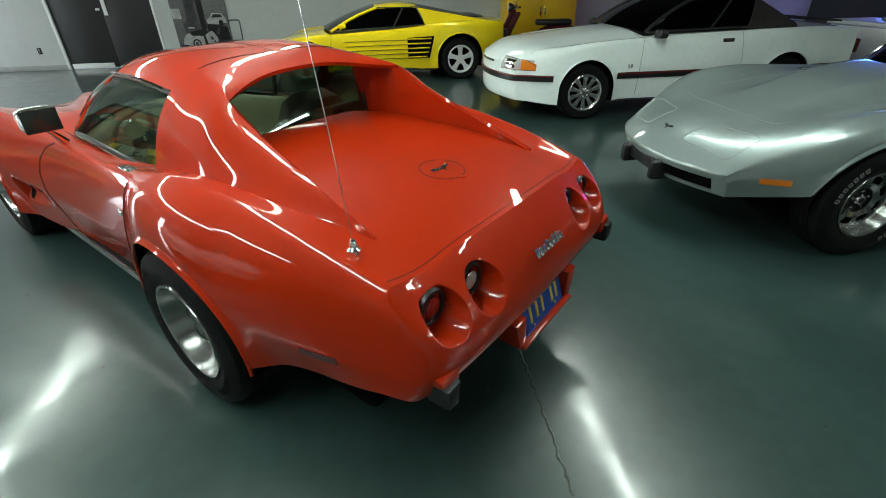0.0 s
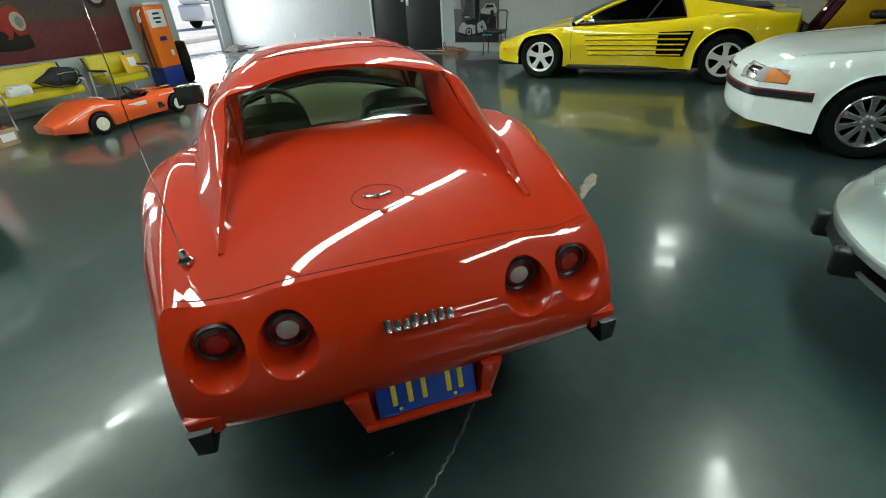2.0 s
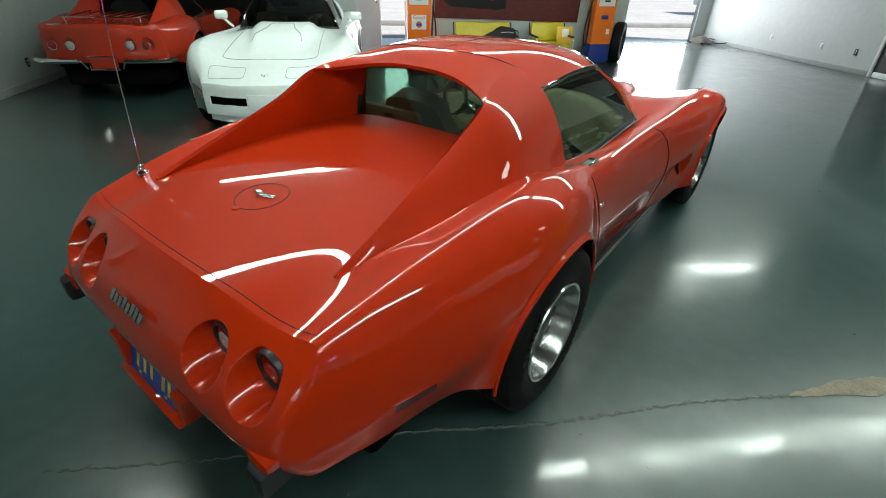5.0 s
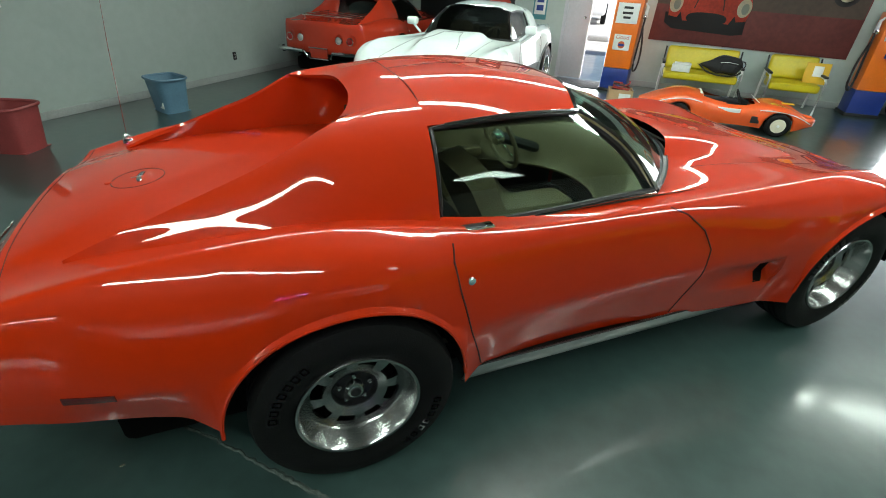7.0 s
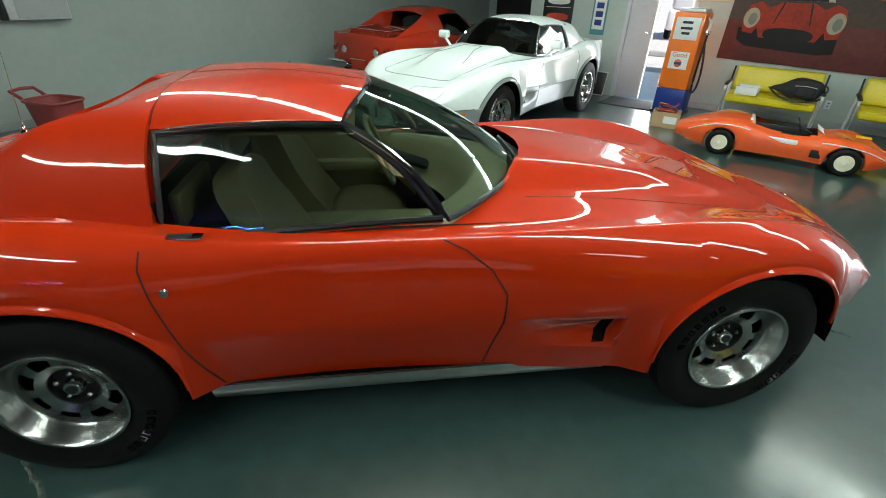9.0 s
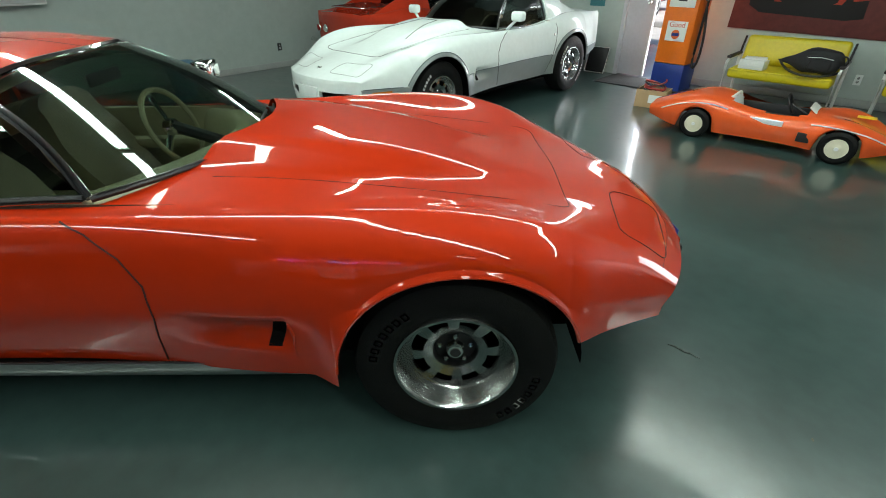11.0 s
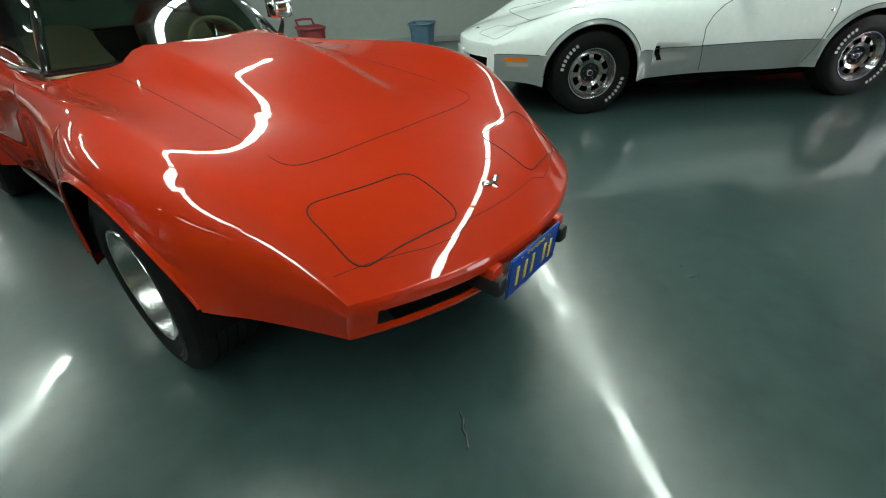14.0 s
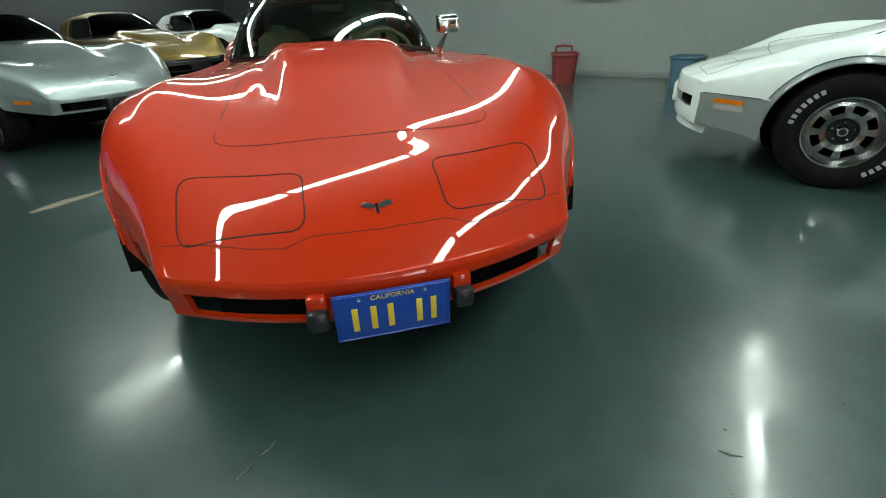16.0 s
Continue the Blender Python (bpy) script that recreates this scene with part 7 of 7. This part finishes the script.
rag = thing("rag_pile", R(7.72, 9.45, 0), "small heap of dark rags and hose in the corner", "rags")
def heap(a, b):
    t = 2 * math.pi * a
    r = .26 * (1 - b) ** .6
    return (r * math.cos(t) * (1 + .2 * math.sin(3 * t)), r * 1.2 * math.sin(t), .17 * b ** .8 + .03 * math.sin(5 * t + 4 * b) * (1 - b))
part("rag", grid(heap, 24, 8, close=True), mat("oily_rag", (0.10, 0.09, 0.08), 0.9, var=0.5, scale=10, bump=0.6, bump_scale=40), rag)
part("hose_loop", tube([(.2 + .22 * math.cos(a), -.3 + .3 * math.sin(a), .02 + .01 * a) for a in np.linspace(0, 9, 40)], .014, 6), BLACK, rag)

# ---- behind the yellow car ----
cab = thing("metal_cabinet", R(7.70, -4.75, 0), "tall yellow steel storage cabinet", "cabinet")
CABY = mat("cabinet_yellow_enamel", (0.72, 0.45, 0.010), 0.35, var=0.05, scale=3)
part("case", box((-.28, -.75, 0), (.30, .75, 1.65), .012), CABY, cab)
for s in (-1, 1):
    d = part("door", box((-.30, s * .375 - .36, .08), (-.281, s * .375 + .36, 1.60), .006), CABY, cab)
    part("handle", box((-.325, s * .05 - .012, .80), (-.30, s * .05 + .012, .95), .004), CHROME, d)
part("warning_label", box((-.304, .20, 1.18), (-.3, .46, 1.34), .001), mat("label_red", (0.5, 0.03, 0.02), 0.5), cab)


def scooter(m):
    t = thing("motor_scooter", m, "dark burgundy motor scooter with a chrome headlamp", "scooter")
    burg = paint("burgundy_paint", (0.06, 0.010, 0.014))
    def leg(a, b):
        k = 2 * b - 1
        return (.66 - .30 * a - .10 * k * k, .20 * k * (1 - .35 * a), .30 + .62 * a)
    part("leg_shield", thick(grid(leg, 12, 12), .03), burg, t)
    part("floor_board", box((-.10, -.16, .24), (.46, .16, .31), .03), burg, t)
    def tail(a, b):
        th = 2 * math.pi * a
        r = math.sin(math.pi * min(b * .92 + .06, 1)) ** .6
        return (-.05 - .85 * b, .19 * r * math.cos(th), .50 + .20 * r * math.sin(th) + .06 * b)
    part("tail_body", grid(tail, 20, 16, close=True), burg, t)
    part("saddle", box((-.72, -.13, .70), (-.05, .13, .80), .045, seg=3), BLACK, t)
    part("steering_head", tube([(.70, 0, .30), (.36, 0, .98)], [.05, .045], 10), burg, t)
    part("handlebar", tube([(.30, -.34, 1.02), (.38, -.12, 1.0), (.38, .12, 1.0), (.30, .34, 1.02)], .014, 8), CHROME, t)
    for s in (1, -1):
        part("grip", tube([(.31, s * .24, 1.015), (.29, s * .37, 1.02)], .02, 8), BLACK, t)
        part("brake_lever", tube([(.36, s * .20, 1.0), (.38, s * .36, .99)], .006, 6), CHROME, t)
        mr = part("mirror", moved(lathe([(0, -.012), (.05, -.01), (.055, 0), (.05, .004), (0, .004)], 20, "x"), Matrix.Translation((.34, s * .30, 1.20))), CHROME, t)
        part("mirror_stalk", tube([(.34, s * .20, 1.0), (.34, s * .29, 1.18)], .006, 6), CHROME, mr)
    hl = part("headlamp", moved(lathe([(0, -.05), (.06, -.04), (.082, .01), (.085, .045), (.075, .05)], 24, "x"), Matrix.Translation((.42, 0, 1.0))), CHROME, t)
    part("headlamp_glass", moved(lathe([(.075, .048), (.04, .062), (0, .066)], 24, "x"), Matrix.Translation((.42, 0, 1.0))), LENSWHITE, hl)
    for x in (.66, -.55):
        w = new("wheel")
        w.parent = t
        w.matrix_basis = pose(x, 0, .225)
        part("tyre", lathe([(.12, -.04), (.17, -.05), (.225, -.02), (.225, .02), (.17, .05), (.12, .04)], 32), RUBBER, w)
        part("disc", lathe([(.13, -.03), (.04, -.045), (.04, .045), (.13, .03)], 24), SATIN, w)
    part("mudguard", thick(grid(lambda a, b: (.66 + .25 * math.cos(.3 + 2.3 * a), .07 * (2 * b - 1), .225 + .25 * math.sin(.3 + 2.3 * a)), 14, 4), .01), burg, t)
    part("stand", tube([(.0, .0, .25), (-.05, .16, .0)], .012, 6), BLACK, t)
    return t


scooter(R(6.35, -4.2, 0, 78))
wt = thing("white_chest", R(2.6, -7.95, 0), "white chest with a grey lid and cables on top", "chest")
part("case", box((-.8, -.36, .0), (.8, .36, .86), .03), FIXTURE, wt)
part("lid", box((-.82, -.38, .865), (.82, .38, .92), .02), FIXTURE, wt)
cl = thing("cable_heap", R(2.4, -7.9, .922, 90), "tangled blue-grey cables on the white chest", "cables")
part("cable", tube([(.18 * math.cos(1.7 * a) + .1 * math.sin(a), .4 * math.sin(.9 * a), .03 + .02 * math.sin(3 * a)) for a in np.linspace(0, 20, 120)], .014, 6), mat("blue_grey_cable", (0.12, 0.17, 0.22), 0.5), cl)

# ---- a neon sign on the back wall ----
PINK = mat("pink_neon", (0.9, 0.3, 0.8), 0.4, emit=(1.0, 0.12, 0.75), power=40)
BLUEN = mat("blue_neon", (0.3, 0.4, 0.9), 0.4, emit=(0.10, 0.25, 1.0), power=60)
neon = thing("neon_sign", R(4.2, BACK + .06, 1.95), "lit pink neon sign on the dark back wall", "neon sign", "neon signs")
part("backing", box((-.75, -.05, -.35), (.75, -.03, .35), .01), BLACK, neon)
for r in (1, .72):
    part("pink_tube", tube([(.68 * r * math.cos(a), 0, .28 * r * math.sin(a)) for a in np.linspace(0, 2 * math.pi, 33)[:-1]], .012, 6, closed=True), PINK, neon)
neon = thing("neon_sign", R(6.1, BACK + .06, 2.25), "lit blue neon sign on the dark back wall", "neon sign", "neon signs")
part("backing", box((-.75, -.05, -.30), (.75, -.03, .30), .01), BLACK, neon)
for z in (-.14, .0, .14):
    part("blue_tube", tube([(x, 0, z + .05 * math.sin(9 * x)) for x in np.linspace(-.62, .62, 40)], .014, 6), BLUEN, neon)

# ---- outside: parked vehicles seen through the openings ----
def van(m, label, colour):
    t = thing("parked_van", m, label, "van", "vehicles outside")
    pm = paint(label.split()[0] + "_van_paint", colour)
    part("body", box((-2.1, -.85, .35), (2.1, .85, 1.05), .12, seg=3), pm, t)
    part("upper_body", box((-2.0, -.80, 1.05), (1.1, .80, 1.85), .16, seg=3), pm, t)
    part("window_band", box((-1.8, -.815, 1.15), (.9, .815, 1.62), .05), SMOKE, t)
    part("bumper", box((2.05, -.82, .40), (2.22, .82, .58), .04), CHROME, t)
    for x in (-1.3, 1.3):
        for s in (1, -1):
            w = part("wheel", moved(lathe([(.0, -.10), (.30, -.10), (.335, -.06), (.335, .06), (.30, .10), (.20, .10)], 28), Matrix.Translation((x, s * .80, .336))), RUBBER, t)
            part("rim", moved(lathe([(.20, .09), (.19, .11), (.10, .09), (0, .10)], 24), Matrix.Translation((x, s * .80, .336)) @ Matrix.Rotation(0 if s > 0 else math.pi, 4, "Z")), PANELWHITE, w)
    return t


van(R(16.3, 19.2, -.03, 0), "white pickup van with white wheels on the sunlit lot", (0.75, 0.76, 0.75))
van(R(-5.6, 17.5, -.03, 100), "red van parked on the sunlit lot outside", (0.45, 0.04, 0.03))
van(R(-2.6, 21.0, -.03, 95), "white van parked further off on the lot", (0.75, 0.76, 0.75))
kerb = solo("kerb", box((-40, 13.4, -.03), (40, 13.7, .10), .02), mat("kerb_concrete", (0.4, 0.39, 0.37), 0.9, var=0.15, scale=3), ROOM, "long pale concrete kerb on the lot", "kerb", kind="structure")

# ---- the floor's wear ----
random.seed(11)
bm = bmesh.new()
n = 160
prev = None
for i in range(n + 1):
    u = -2.15 + 3.0 * i / n
    v = -1.595 + .012 * math.sin(u * 5) + random.uniform(-.006, .006)
    w = random.uniform(.002, .0075) * (0.5 if u < -.6 else 1)
    row = [bm.verts.new((u, v - w - .004, .0006)), bm.verts.new((u, v - w * .2, .0035)), bm.verts.new((u, v + w * .6, .0030)), bm.verts.new((u, v + w + .004, .0006))]
    if prev:
        for j in range(3):
            bm.faces.new((prev[j], row[j], row[j + 1], prev[j + 1]))
    prev = row
CRACKMAT = mat("lifted_epoxy_edge", (0.085, 0.105, 0.095), 0.22, var=0.5, scale=40, bump=0.3, bump_scale=80)
solo("floor_crack", bm, CRACKMAT, ROOM, "long lifted crack in the grey floor coating", "crack", kind="structure", angle=80)
pts = []
for i in range(40):
    a = 2 * math.pi * i / 40
    x, y = math.cos(a), math.sin(a)
    pts.append((1.05 + .29 * x * (1 + random.uniform(-.08, .08)), -1.60 + .042 * y * (1 + random.uniform(-.35, .35)) * (1 + .5 * x)))
bm = moved(prism(pts, .003), Matrix.Translation((0, 0, .0005)))
solo("floor_patch", bm, CONCRETE, ROOM, "bare beige patch where the coating has peeled", "floor patch", kind="structure")
bm = bmesh.new()
for i in range(170):
    u, v = random.uniform(-3.2, 5.0), random.uniform(-3.4, 4.6)
    r = random.uniform(.002, .007)
    bmesh.ops.create_icosphere(bm, subdivisions=1, radius=r, matrix=Matrix.Translation((u, v, r * .25)) @ Matrix.Rotation(random.uniform(0, 3), 4, "Z") @ Matrix.Diagonal((random.uniform(.8, 2.2), 1, .35, 1)))
solo("floor_grit", bm, mat("dirt_crumbs", (0.10, 0.095, 0.07), 0.9, var=0.6, scale=30), ROOM, "scattered dark crumbs of dirt and leaf on the floor", "grit", kind="stuff")
bm = tube([(2.198, -.378, .001), (2.228, -.395, .002), (2.250, -.428, .002), (2.272, -.436, .002), (2.302, -.470, .001)], [.002, .006, .004, .006, .002], 6)
solo("floor_scratch", bm, CRACKMAT, Matrix.Identity(4), "short lifted scratch in the floor coating", "scratch", kind="structure", angle=80)
bm = tube([(2.565, .795, .001), (2.584, .813, .002), (2.600, .842, .001)], [.002, .005, .002], 6)
solo("floor_scratch", bm, CRACKMAT, Matrix.Identity(4), "small pale nick in the floor coating", "scratch", kind="structure", angle=80)
